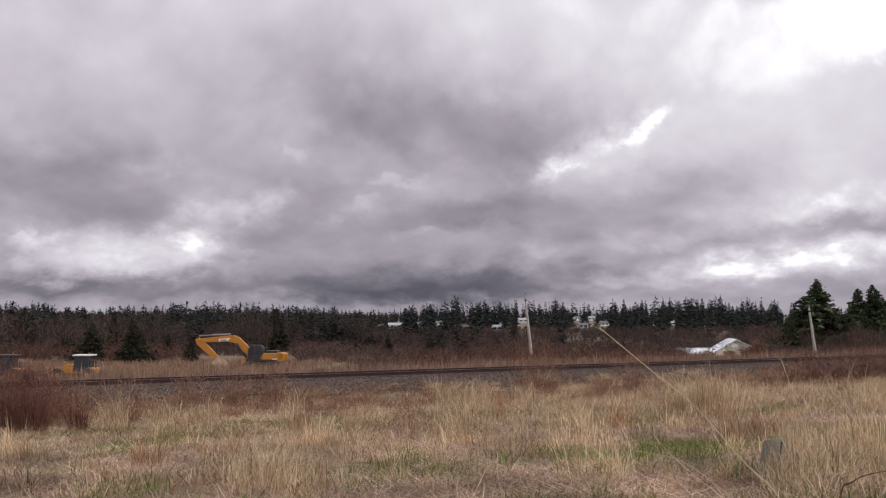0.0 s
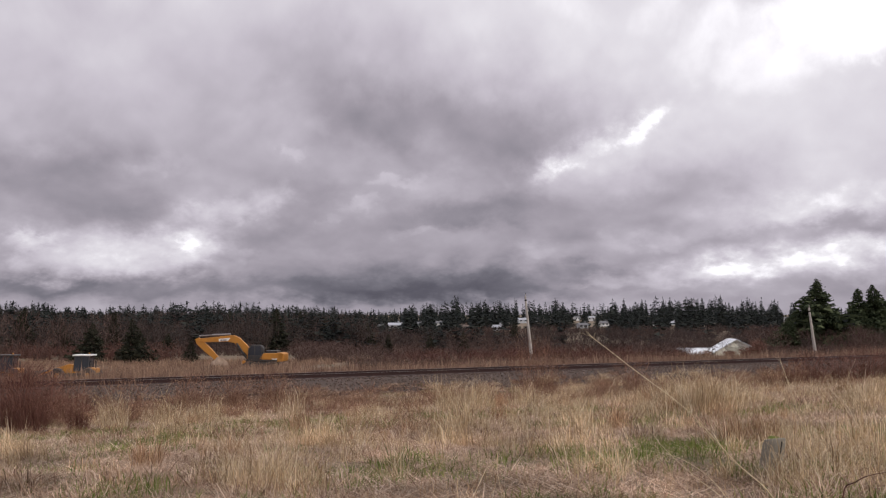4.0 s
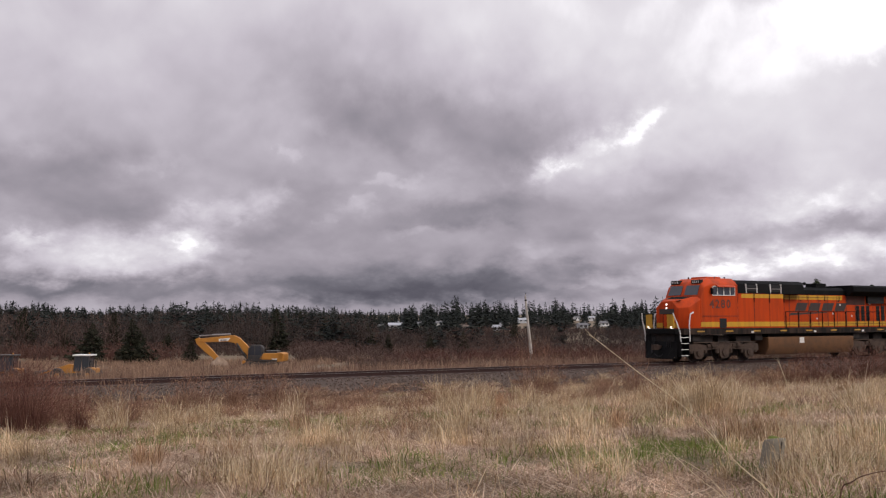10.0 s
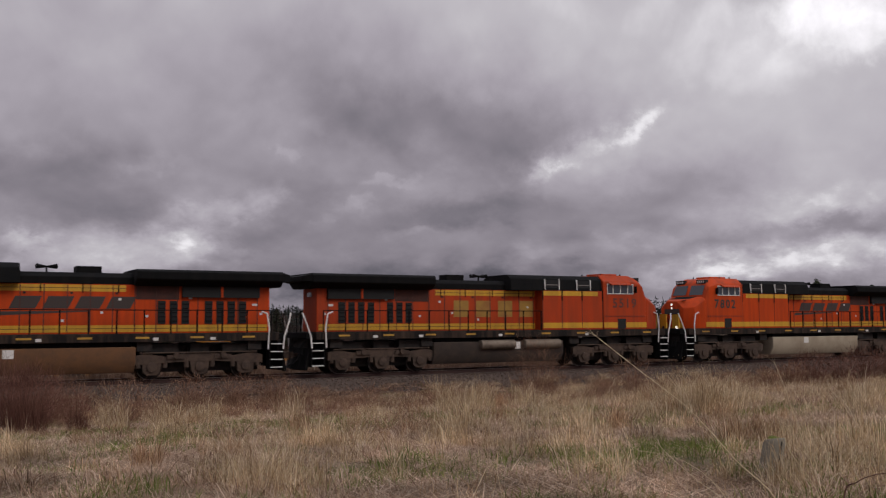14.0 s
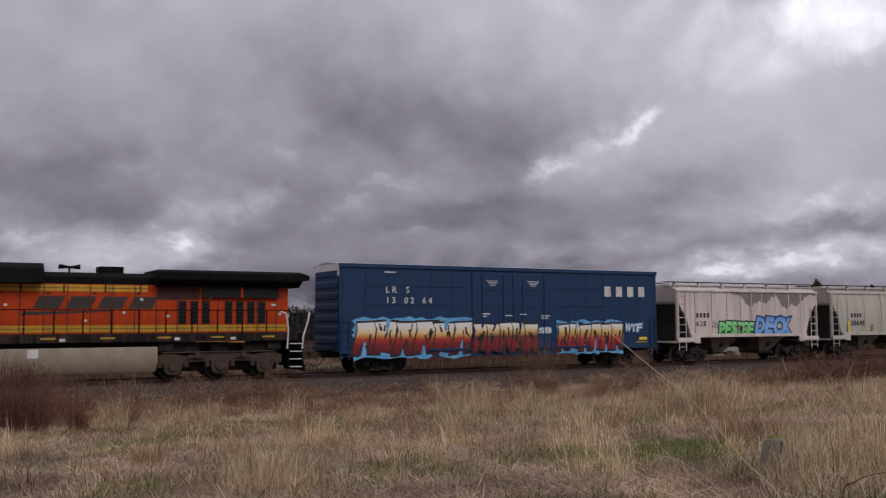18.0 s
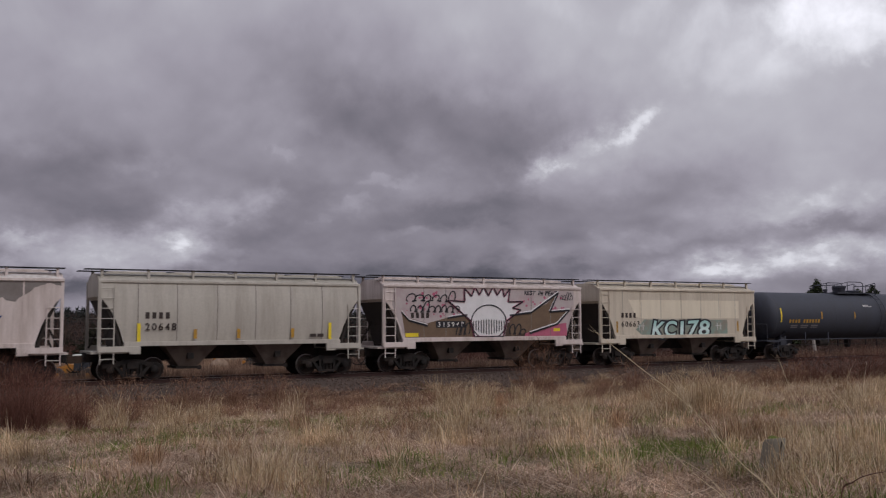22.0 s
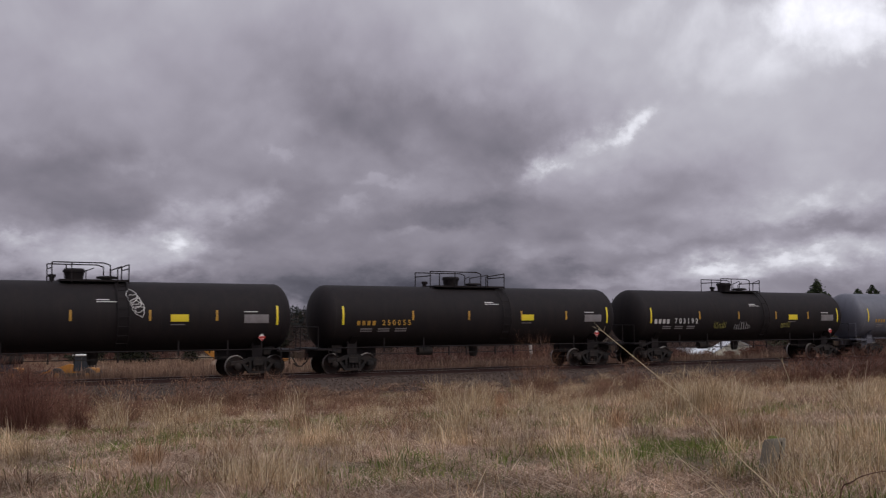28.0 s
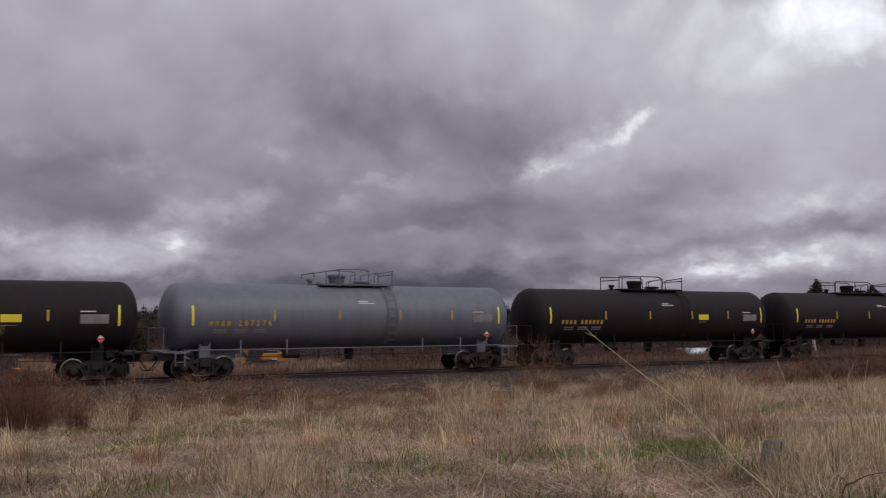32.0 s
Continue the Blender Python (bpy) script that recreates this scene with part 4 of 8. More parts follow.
        # bay colour darkened for grime and for the shade under the body
        bay = part("discharge_bay", sh, paint("shaded_bay_paint", rgb(112, 100, 92), 0.75, dirt=rgb(54, 44, 38), dirt_amount=0.7, coarse=1.6), car)
        part("bay_hatch", Shape().box(c - 0.12, c + 0.12, -1.26, -1.0, 0.85, 1.1), TRUCK_DARK, bay)
        part("outlet_gate", Shape().box(c - 0.5, c + 0.5, -0.8, 0.8, 0.42, 0.52), TRUCK_DARK, bay)
        part("gate_wheel", Shape().lathe([(-0.95, 0.1), (-0.9, 0.1)], "y", 10, (c + 0.45, 0, 0.47)), TRUCK_DARK, bay)
    part("centre_sill", Shape().box(-4.0, 4.0, -0.22, 0.22, 0.8, 1.4), TRUCK_DARK, car)
    for sd in (-1, 1):
        y = sd * (W + 0.012)
        bars(car, "reporting_mark", nx, 2.55, 1.1, 0.26, 4, y, INK)
        if number != "315940":
            stencil(car, "car_number", number, nx, nx + 0.27 * len(number), 2.06, 2.36, y, INK)
    return car


def boxcar(s):
    car = thing("boxcar", TRACK @ pose(s, 0, 0), "tall blue double-door boxcar with colourful graffiti along its lower side", "boxcar")
    W, X = 1.5, 9.49
    part("body", Shape().box(-X, X, -W, W, 1.0, 5.0), BOX_BLUE, car, bevel=0.03)
    part("roof", Shape().prism([(-W - 0.04, 5.0), (W + 0.04, 5.0), (W + 0.04, 5.06), (0, 5.2), (-W - 0.04, 5.06)], "x", -X - 0.02, X + 0.02), paint("galvanised_roof", rgb(176, 178, 184), 0.45, metal=0.4, dirt=GRIME, dirt_amount=0.4), car)
    for sd in (-1, 1):
        y = sd * (W + 0.03)
        part("top_chord", Shape().box(-X - 0.02, X + 0.02, min(sd * W, y + sd * 0.03), max(sd * W, y + sd * 0.03), 4.9, 5.08), BOX_BLUE, car, bevel=0.01)
        part("side_sill", Shape().box(-X, X, min(sd * W, y), max(sd * W, y), 0.92, 1.12), BOX_BLUE, car, bevel=0.01)
        part("lower_sill", Shape().prism([(-6.2, 0.95), (6.2, 0.95), (5.6, 0.68), (-5.6, 0.68)], "y", min(sd * (W - 0.06), sd * W), max(sd * (W - 0.06), sd * W)), BOX_BLUE, car)
        # panel posts
        for i in range(17):
            x = -9.3 + i * 1.1625
            if -2.5 < x < 2.5:
                continue
            part("side_post", Shape().box(x - 0.04, x + 0.04, min(sd * W, sd * (W + 0.02)), max(sd * W, sd * (W + 0.02)), 1.1, 4.9), BOX_BLUE, car)
        for z in (1.85, 3.15, 4.05):
            for a, b in ((-8.4, -2.6), (2.6, 8.4)):
                for k in range(3):
                    p, q = a + (b - a) * k / 3 + 0.15, a + (b - a) * (k + 1) / 3 - 0.15
                    part("side_rib", Shape().box(p, q, min(sd * W, sd * (W + 0.025)), max(sd * W, sd * (W + 0.025)), z, z + 0.05), BOX_BLUE, car)
        for a, b in ((-2.42, -0.06), (0.0, 2.43)):
            door = part("plug_door", Shape().box(a, b, min(sd * W, sd * (W + 0.06)), max(sd * W, sd * (W + 0.06)), 1.12, 4.78), BOX_BLUE, car, bevel=0.015)
            for z in (2.15, 3.05, 3.95):
                part("door_rib", Shape().box(a + 0.2, b - 0.2, min(sd * W, sd * (W + 0.085)), max(sd * W, sd * (W + 0.085)), z, z + 0.05), BOX_BLUE, door)
            for x in (a + 0.55, b - 0.55):
                part("lock_bar", Shape().rod((x, sd * (W + 0.09), 1.2), (x, sd * (W + 0.09), 4.7), 0.022), BOX_BLUE, door)
            part("door_handle", Shape().box((a + b) / 2 - 0.12, (a + b) / 2 + 0.12, min(sd * (W + 0.06), sd * (W + 0.12)), max(sd * (W + 0.06), sd * (W + 0.12)), 1.7, 1.78), STEEL, door)
            for k in range(4):
                m = (a + b) / 2
                plate(door, "door_notice", m - 0.36 + 0.06 * k, m + 0.36 - 0.06 * k, 4.38 - 0.075 * k, 4.41 - 0.075 * k, sd * (W + 0.06), STEN_WHITE, "line of small white print")
        part("door_track", Shape().box(-4.9, 4.9, min(sd * W, sd * (W + 0.1)), max(sd * W, sd * (W + 0.1)), 0.98, 1.08), BOX_BLUE, car)
        y = sd * (W + 0.022)
        # plain blocks where the owner's large name stands, a block per letter
        for i in range(4):
            part("lettering_block", Shape().box(5.85 + i * 0.78, 6.27 + i * 0.78, min(y, y + sd * 0.006), max(y, y + sd * 0.006), 3.68, 4.22), STEN_WHITE, car, "plain white block")
        stencil(car, "faded_mark", "LR S", -7.2, -5.8, 3.74, 4.04, y, STEN_WHITE)
        stencil(car, "car_number", "13 02 64", -7.2, -4.6, 3.24, 3.54, y, STEN_WHITE)
        for x, z, w in ((-1.9, 2.72, 0.5), (-1.9, 2.6, 0.3), (-0.5, 2.64, 0.4), (0.4, 2.7, 0.4), (1.7, 2.62, 0.55), (1.7, 2.5, 0.4), (-3.4, 2.5, 0.3), (-5.2, 2.38, 0.35), (-7.2, 4.68, 0.6), (-7.9, 1.4, 0.3)):
            plate(car, "small_lettering", x, x + w, z, z + 0.06, sd * (W + 0.062) if abs(x) < 2.4 else y, STEN_WHITE)
        plate(car, "consolidated_stencil", 8.2, 8.75, 1.35, 1.5, y, SIGN_YELLOW)
        plate(car, "consolidated_stencil", 8.0, 8.8, 1.2, 1.27, y, STEN_YELLOW)
        for e in (-1, 1):
            ladder(car, min(e * 9.0, e * 9.4), max(e * 9.0, e * 9.4), 0.6, 2.6, sd * (W + 0.06), BOX_BLUE, 5)
    fire = gradient("graffiti_fire", ((0.0, rgb(84, 18, 28)), (0.34, rgb(128, 28, 32)), (0.52, rgb(170, 60, 40)), (0.62, rgb(206, 150, 76)), (0.74, rgb(222, 200, 150)), (1.0, rgb(226, 222, 218))), 0.9, 2.2)
    ember = gradient("graffiti_ember", ((0.0, rgb(96, 18, 26)), (0.4, rgb(140, 28, 32)), (0.56, rgb(98, 50, 40)), (0.7, rgb(196, 148, 72)), (0.86, rgb(222, 206, 170)), (1.0, rgb(226, 222, 218))), 0.9, 2.2)
    brick = gradient("graffiti_brick", ((0.0, rgb(120, 22, 34)), (0.36, rgb(160, 34, 42)), (0.52, rgb(176, 84, 52)), (0.7, rgb(200, 150, 70)), (0.9, rgb(220, 206, 160)), (1.0, rgb(226, 222, 218))), 0.9, 2.1)
    sky_halo = paint("graffiti_sky_blue", rgb(104, 172, 216), 0.5, dirt=rgb(56, 100, 150), dirt_amount=0.8, coarse=2.5)
    dark = paint("graffiti_dark", rgb(40, 30, 34), 0.5)
    y = -(W + 0.034)
    graffiti(car, "graffiti", -8.7, -2.45, 0.86, 2.36, y, 6, fire, dark, "bold red, yellow and white graffiti shape", 5, sky_halo)
    graffiti(car, "graffiti", -2.35, 1.4, 0.86, 2.28, -(W + 0.104), 5, ember, dark, "bold red, yellow and white graffiti shape", 9, None)
    graffiti(car, "graffiti", 2.75, 7.0, 0.86, 2.2, y, 6, brick, dark, "bold red, yellow and white graffiti shape", 12, sky_halo)
    lettered(car, "WTF", 7.25, 8.4, 1.8, 2.2, y, WHITE, sky_halo, "small white graffiti letter", 15, 0.02)
    lettered(car, "SB", 1.5, 2.3, 1.75, 2.05, -(W + 0.064), WHITE, sky_halo, "small white graffiti letter", 16, 0.02)
    for e in (-1, 1):
        for i in range(7):
            z = 1.3 + i * 0.52
            sh = Shape().prism([(e * X, z), (e * (X + 0.045), z + 0.1), (e * (X + 0.045), z + 0.3), (e * X, z + 0.4)], "y", -1.35, 1.35)
            part("end_corrugation", sh, BOX_BLUE, car)
        part("end_cap", Shape().box(min(e * X, e * (X + 0.03)), max(e * X, e * (X + 0.05)), -1.46, 1.46, 4.5, 5.06), WHITE, car, "pale replaced panel at the top of the end")
        part("brake_platform", Shape().box(min(e * X, e * (X + 0.35)), max(e * X, e * (X + 0.35)), -0.9, 0.9, 1.12, 1.17), TRUCK_DARK, car)
        part("cushion_sill", Shape().box(min(e * 6, e * 9.7), max(e * 6, e * 9.7), -0.3, 0.3, 0.72, 1.0), TRUCK_DARK, car)
        coupler(car, e * 9.6, e)
        freight_truck(car, e * 7.05)
    part("centre_sill", Shape().box(-6.5, 6.5, -0.3, 0.3, 0.72, 1.0), TRUCK_DARK, car)
    return car


def gradient(name, stops, z0, z1):
    """Spray paint that fades from colour to colour up the side of a car."""
    m = bpy.data.materials.new(name)
    m.use_nodes = True
    N, L = m.node_tree.nodes, m.node_tree.links
    co, sep, mr, ramp, ns = (N.new(k) for k in ("ShaderNodeTexCoord", "ShaderNodeSeparateXYZ", "ShaderNodeMapRange", "ShaderNodeValToRGB", "ShaderNodeTexNoise"))
    ns.inputs["Scale"].default_value = 3.0
    add = N.new("ShaderNodeMath")
    add.operation = "MULTIPLY_ADD"
    add.inputs[1].default_value = 0.14
    L.new(co.outputs["Object"], sep.inputs[0])
    L.new(co.outputs["Object"], ns.inputs["Vector"])
    L.new(ns.outputs["Fac"], add.inputs[0])
    L.new(sep.outputs["Z"], add.inputs[2])
    mr.inputs["From Min"].default_value, mr.inputs["From Max"].default_value = z0 + 0.07, z1 + 0.07
    L.new(add.outputs[0], mr.inputs["Value"])
    L.new(mr.outputs["Result"], ramp.inputs["Fac"])
    el = ramp.color_ramp.elements
    el[0].position, el[0].color = stops[0]
    el[1].position, el[1].color = stops[-1]
    for p, c in stops[1:-1]:
        el.new(p).color = c
    L.new(ramp.outputs["Color"], N["Principled BSDF"].inputs["Base Color"])
    N["Principled BSDF"].inputs["Roughness"].default_value = 0.5
    return m


def loco_truck(loco, x):
    def frame_mesh():
        sh = Shape()
        for sd in (-1, 1):
            y0, y1 = sorted((sd * 1.0, sd * 1.22))
            sh.prism([(-2.75, 0.62), (-2.75, 0.98), (-2.3, 1.1), (-1.4, 0.95), (-0.6, 1.08), (0.6, 1.08), (1.4, 0.95), (2.3, 1.1), (2.75, 0.98), (2.75, 0.62), (1.4, 0.7), (0.6, 0.74), (-0.6, 0.74), (-1.4, 0.7)], "y", y0, y1)
            for ax in (-2.0, 0, 2.0):
                sh.prism([(ax - 0.42, 0.82), (ax + 0.42, 0.82), (ax + 0.34, 0.32), (ax + 0.2, 0.2), (ax - 0.2, 0.2), (ax - 0.34, 0.32)], "y", *sorted((sd * 1.02, sd * 1.2)))
                sh.lathe([(sd * 1.15, 0.2), (sd * 1.28, 0.2), (sd * 1.3, 0.12)], "y", 14, (ax, 0, 0.53))
                for dx in (-0.55, 0.55):
                    sh.lathe([(0.5, 0.11), (0.95, 0.11)], "z", 8, (ax + dx, sd * 1.12, 0))
            for bx in (-1.0, 1.0):
                sh.lathe([(sd * 1.15, 0.13), (sd * 1.35, 0.13)], "y", 10, (bx, 0, 0.98))
                sh.box(bx - 0.4, bx + 0.35, *sorted((sd * 1.18, sd * 1.28)), 0.86, 1.02)
            sh.rod((-2.5, sd * 1.25, 1.12), (2.5, sd * 1.25, 1.12), 0.03)
        return sh.mesh("side_frame", TRUCK_BROWN, True)
    tr = part("truck", cached("lbol", lambda: Shape().box(-2.7, 2.7, -0.72, 0.72, 0.3, 1.45).box(-0.4, 0.4, -1.1, 1.1, 0.8, 1.5).box(-2.3, -0.9, -1.15, 1.15, 1.12, 1.5).box(1.0, 2.2, -1.15, 1.15, 1.15, 1.45).mesh("truck", TRUCK_DARK)), None, loco, "six-wheel locomotive truck", at=pose(x, 0, 0))
    part("side_frame", cached("lfr", frame_mesh), None, tr)
    for dx in (-2.0, 0, 2.0):
        w = part("wheelset", cached("wl", lambda: wheelset_mesh(0.53)), None, tr)
        WHEELS.append((w, dx, 0.53, loco))
        w.location = (dx, 0, 0.53)


def locomotive(s, back, paint_main, logo, tank, label, number, reservoirs=False, lit=True):
    """A six-axle diesel. Its cab is towards -x; back turns it round."""
    loco = thing("diesel_locomotive", TRACK @ pose(s, 0, 0, 0, 0, 180 if back else 0), label, "locomotive", "locomotives of the train")
    P = paint_main
    under = part("underframe", Shape().box(-10.35, 10.35, -1.48, 1.48, 1.58, 1.93), SILL_GRIME, loco, "black underframe and walkway edge", bevel=0.02)
    # nose and cab
    def ring(x, w, top, ch):
        return [(x, -w, 1.93), (x, -w, top - ch), (x, -w + ch * 1.2, top), (x, w - ch * 1.2, top), (x, w, top - ch), (x, w, 1.93)]
    nose = part("nose", Shape().loft([ring(-10.2, 0.9, 3.5, 0.42), ring(-9.75, 1.38, 3.6, 0.45), ring(-9.0, 1.47, 3.76, 0.16)]), P, loco, bevel=0.03)
    part("glare_panel", Shape().prism([(-10.05, 3.5), (-9.05, 3.755), (-9.05, 3.775), (-10.05, 3.52)], "y", -0.8, 0.8), BLACK, nose, "black anti-glare panel")
    part("nose_stripe", Shape().loft([[(-10.215, -0.87, 1.98), (-10.215, 0.87, 1.98), (-10.215, 0.87, 2.25), (-10.215, -0.87, 2.25)], [(-10.19, -0.87, 1.98), (-10.19, 0.87, 1.98), (-10.19, 0.87, 2.25), (-10.19, -0.87, 2.25)]]), YELLOW, nose)
    part("nose_door", Shape().box(-10.23, -10.18, -0.35, 0.35, 2.0, 3.3), P, nose, bevel=0.01)
    if logo:
        part("nose_emblem", Shape().box(-10.235, -10.2, -0.6, 0.6, 2.75, 3.05), INK, nose, "plain dark emblem bar")
    cabr = [ring(-9.0, 1.47, 3.78, 0.2), ring(-8.72, 1.48, 4.5, 0.22), ring(-8.5, 1.48, 4.68, 0.3), ring(-8.1, 1.48, 4.84, 0.36), ring(-6.05, 1.48, 4.84, 0.36)]
    cab = part("cab", Shape().loft(cabr), P, loco, bevel=0.03)
    # windshields
    for sd in (-1, 1):
        a, b = sorted((sd * 0.14, sd * 1.2))
        part("windshield", Shape().loft([[(-8.995, a, 3.86), (-8.995, b, 3.86), (-8.97, b, 3.86), (-8.97, a, 3.86)], [(-8.77, a, 4.42), (-8.77, b * 0.97, 4.42), (-8.75, b * 0.97, 4.42), (-8.75, a, 4.42)]]), GLASS, cab, "dark windscreen pane")
        y = sd * 1.485
        y0, y1 = sorted((y, y + sd * 0.012))
        for k, (a, b) in enumerate(((-8.05, -7.72), (-7.66, -6.72), (-6.66, -6.32))):
            wd = part("side_window", Shape().box(a, b, y0, y1, 3.86, 4.34), GLASS, cab, "cab side window")
            fr = Shape()
            q0, q1 = sorted((y, y + sd * 0.03))
            for (u0, u1, v0, v1) in ((a - 0.035, a, 3.83, 4.37), (b, b + 0.035, 3.83, 4.37), (a - 0.035, b + 0.035, 4.34, 4.38), (a - 0.035, b + 0.035, 3.82, 3.86)):
                fr.box(u0, u1, q0, q1, v0, v1)
            part("window_frame", fr, WHITE, wd)
            if k == 1:
                part("sash_bar", Shape().box((a + b) / 2 - 0.03, (a + b) / 2 + 0.03, q0, q1, 3.86, 4.34), WHITE, wd)
        part("sun_visor", Shape().prism([(sd * 1.48, 4.4), (sd * 1.72, 4.3), (sd * 1.72, 4.33), (sd * 1.48, 4.46)], "x", -7.8, -6.4), P, cab)
        stencil(cab, "cab_number", number, -8.35, -6.6, 3.08, 3.6, y, paint("faded_number_brown", rgb(92, 40, 24), 0.6, fine=16) if logo == "block" or number == "4280" else INK, bold=0.03)
        plate(cab, "access_recess", -7.55, -7.0, 1.95, 2.5, y, GRILLE, "dark step recess")
        plate(cab, "cab_seam", -8.9, -6.1, 2.62, 2.65, y, shade_mat(P), thick=0.01)
        plate(cab, "cab_lower_stripe", -9.0, -7.58, 2.02, 2.3, y, YELLOW)
        plate(cab, "cab_lower_stripe", -6.98, -6.05, 2.02, 2.3, y, YELLOW)
        part("rear_mirror", Shape().box(-8.22, -8.16, *sorted((sd * 1.5, sd * 1.66)), 3.9, 4.25), BLACK, cab)
        nb = part("number_board", Shape().box(-8.74, -8.5, *sorted((sd * 0.5, sd * 1.2)), 4.52, 4.74), GRILLE, cab, "dark number board")
        for k in range(4):
            a0 = 0.58 + k * 0.15
            part("board_figure", Shape().box(-8.75, -8.74, *sorted((sd * a0, sd * (a0 + 0.09))), 4.57, 4.69), STEN_WHITE, nb, "plain pale bar")
        part("ditch_light", Shape().lathe([(-10.80, 0.02), (-10.79, 0.07), (-10.7, 0.09)], "x", 12, (0, sd * 0.95, 2.0)), LAMP if lit else GLASS, loco, "lit ditch light" if lit else "unlit ditch light")
    for z in (3.1, 3.3):
        part("headlight", Shape().lathe([(-10.25, 0.02), (-10.245, 0.06), (-10.17, 0.07)], "x", 12, (0, 0.0, z)), LAMP if lit else GLASS, nose, "lit headlight" if lit else "unlit headlight")
    part("cab_roof_unit", Shape().box(-7.7, -6.5, -0.6, 0.6, 4.84, 4.95), P, cab, bevel=0.03)
    for x, yy in ((-8.0, 0.5), (-7.3, -0.9), (-6.4, 0.8), (-6.3, -0.7)):
        part("antenna", Shape().lathe([(4.82, 0.05), (4.95, 0.03)], "z", 8, (x, yy, 0)), BLACK, cab)
    # cabinets behind the cab
    cb = part("electrical_cabinet", Shape().box(-6.05, -2.1, -1.42, 1.42, 1.93, 3.96), P, loco, bevel=0.02)
    part("cabinet_roof", Shape().prism([(-1.4, 3.96), (-1.3, 4.55), (-1.0, 4.76), (1.0, 4.76), (1.3, 4.55), (1.4, 3.96)], "x", -6.05, -0.2), BLACK, loco, "black roof over the braking grids", bevel=0.02)
    hood = part("engine_hood", Shape().box(-2.1, 10.1, -0.86, 0.86, 1.93, 3.96), P, loco, bevel=0.02)
    part("hood_roof", Shape().prism([(-0.86, 3.96), (-0.86, 4.25), (-0.6, 4.44), (0.6, 4.44), (0.86, 4.25), (0.86, 3.96)], "x", -0.2, 10.0), BLACK, loco, bevel=0.02)
    rad = part("radiator_wing", Shape().prism([(-1.1, 3.92), (-1.52, 4.18), (-1.52, 4.5), (-1.35, 4.6), (1.35, 4.6), (1.52, 4.5), (1.52, 4.18), (1.1, 3.92)], "x", 4.2, 10.55), BLACK, loco, "black overhanging radiator housing", bevel=0.03)
    part("radiator_tip", Shape().loft([[(10.55, -1.5, 4.2), (10.55, -1.5, 4.55), (10.55, 1.5, 4.55), (10.55, 1.5, 4.2)], [(10.95, -1.3, 4.25), (10.95, -1.3, 4.45), (10.95, 1.3, 4.45), (10.95, 1.3, 4.25)]]), BLACK, rad)
    part("exhaust_housing", Shape().box(2.0, 3.0, -0.4, 0.4, 4.42, 4.72), BLACK, loco, bevel=0.02)
    horn = part("horn_stand", Shape().rod((0.9, 0, 4.4), (0.9, 0, 4.7), 0.04), BLACK, loco)
    for d in (-1, 1):
        for yy in (-0.15, 0.15):
            part("horn_bell", Shape().rod((0.9, yy, 4.68), (0.9 + d * 0.4, yy, 4.7), 0.03, 8, 0.1), BLACK, horn, "air-horn bell")
    for sd in (-1, 1):
        yc, yh = sd * 1.424, sd * 0.864
        # braking-grid openings
        for a, b in ((-5.25, -4.35), (-3.2, -2.3)):
            y0, y1 = sorted((sd * 1.3, sd * 1.375))
            g = part("grid_opening", Shape().box(a, b, y0, y1, 4.02, 4.5), GRILLE, loco, "dark braking-grid opening")
            for x in (a, b):
                part("grid_frame", Shape().box(x - 0.022, x + 0.022, *sorted((sd * 1.3, sd * 1.4)), 4.0, 4.55), WHITE, g)
            part("grid_frame", Shape().box(a, b, *sorted((sd * 1.3, sd * 1.39)), 4.24, 4.28), STEEL, g)
        plate(cb, "upper_stripe", -5.7, -2.1, 3.7, 3.94, yc, YELLOW)
        plate(cb, "lower_stripe", -6.0, -2.12, 2.02, 2.3, yc, YELLOW)
        for x in (-6.02, -4.65, -3.35, -2.12):
            plate(cb, "cabinet_seam", x - 0.04, x + 0.04, 3.45, 4.0, yc, BLACK, thick=0.012)
            plate(cb, "cabinet_seam", x - 0.015, x + 0.015, 2.0, 3.45, yc, shade_mat(P), thick=0.01)
        plate(hood, "upper_stripe", -2.0, 3.9, 3.66, 3.93, yh, YELLOW)
        plate(hood, "lower_stripe", -2.0, 10.0, 2.0, 2.28, yh, YELLOW)
        for i in range(14):
            x = -1.9 + i * 0.88
            plate(hood, "door_seam", x - 0.02, x + 0.02, 2.0, 3.94, yh, shade_mat(P), thick=0.01)
            if i % 2 == 0 and x < 4:
                plate(hood, "door_latch", x + 0.1, x + 0.2, 3.55, 3.63, yh, GRILLE, thick=0.02)
        for k in range(8):
            if k in (3,):
                continue
            x = 5.2 + k * 0.5
            sc = part("air_intake", Shape().box(x, x + 0.33, *sorted((yh, yh + sd * 0.02)), 2.32, 3.3), GRILLE, hood, "dark louvred air intake")
            for q in range(5):
                part("louvre", Shape().box(x + 0.02, x + 0.31, *sorted((yh + sd * 0.02, yh + sd * 0.035)), 2.42 + q * 0.18, 2.46 + q * 0.18), BLACK, sc)
        part("radiator_screen", Shape().box(6.2, 9.6, *sorted((sd * 0.86, sd * 1.02)), 3.45, 3.95), GRILLE, loco, "dark radiator intake screen")
        part("radiator_screen_frame", Shape().box(7.85, 7.95, *sorted((sd * 1.0, sd * 1.06)), 3.45, 3.95), P, loco)
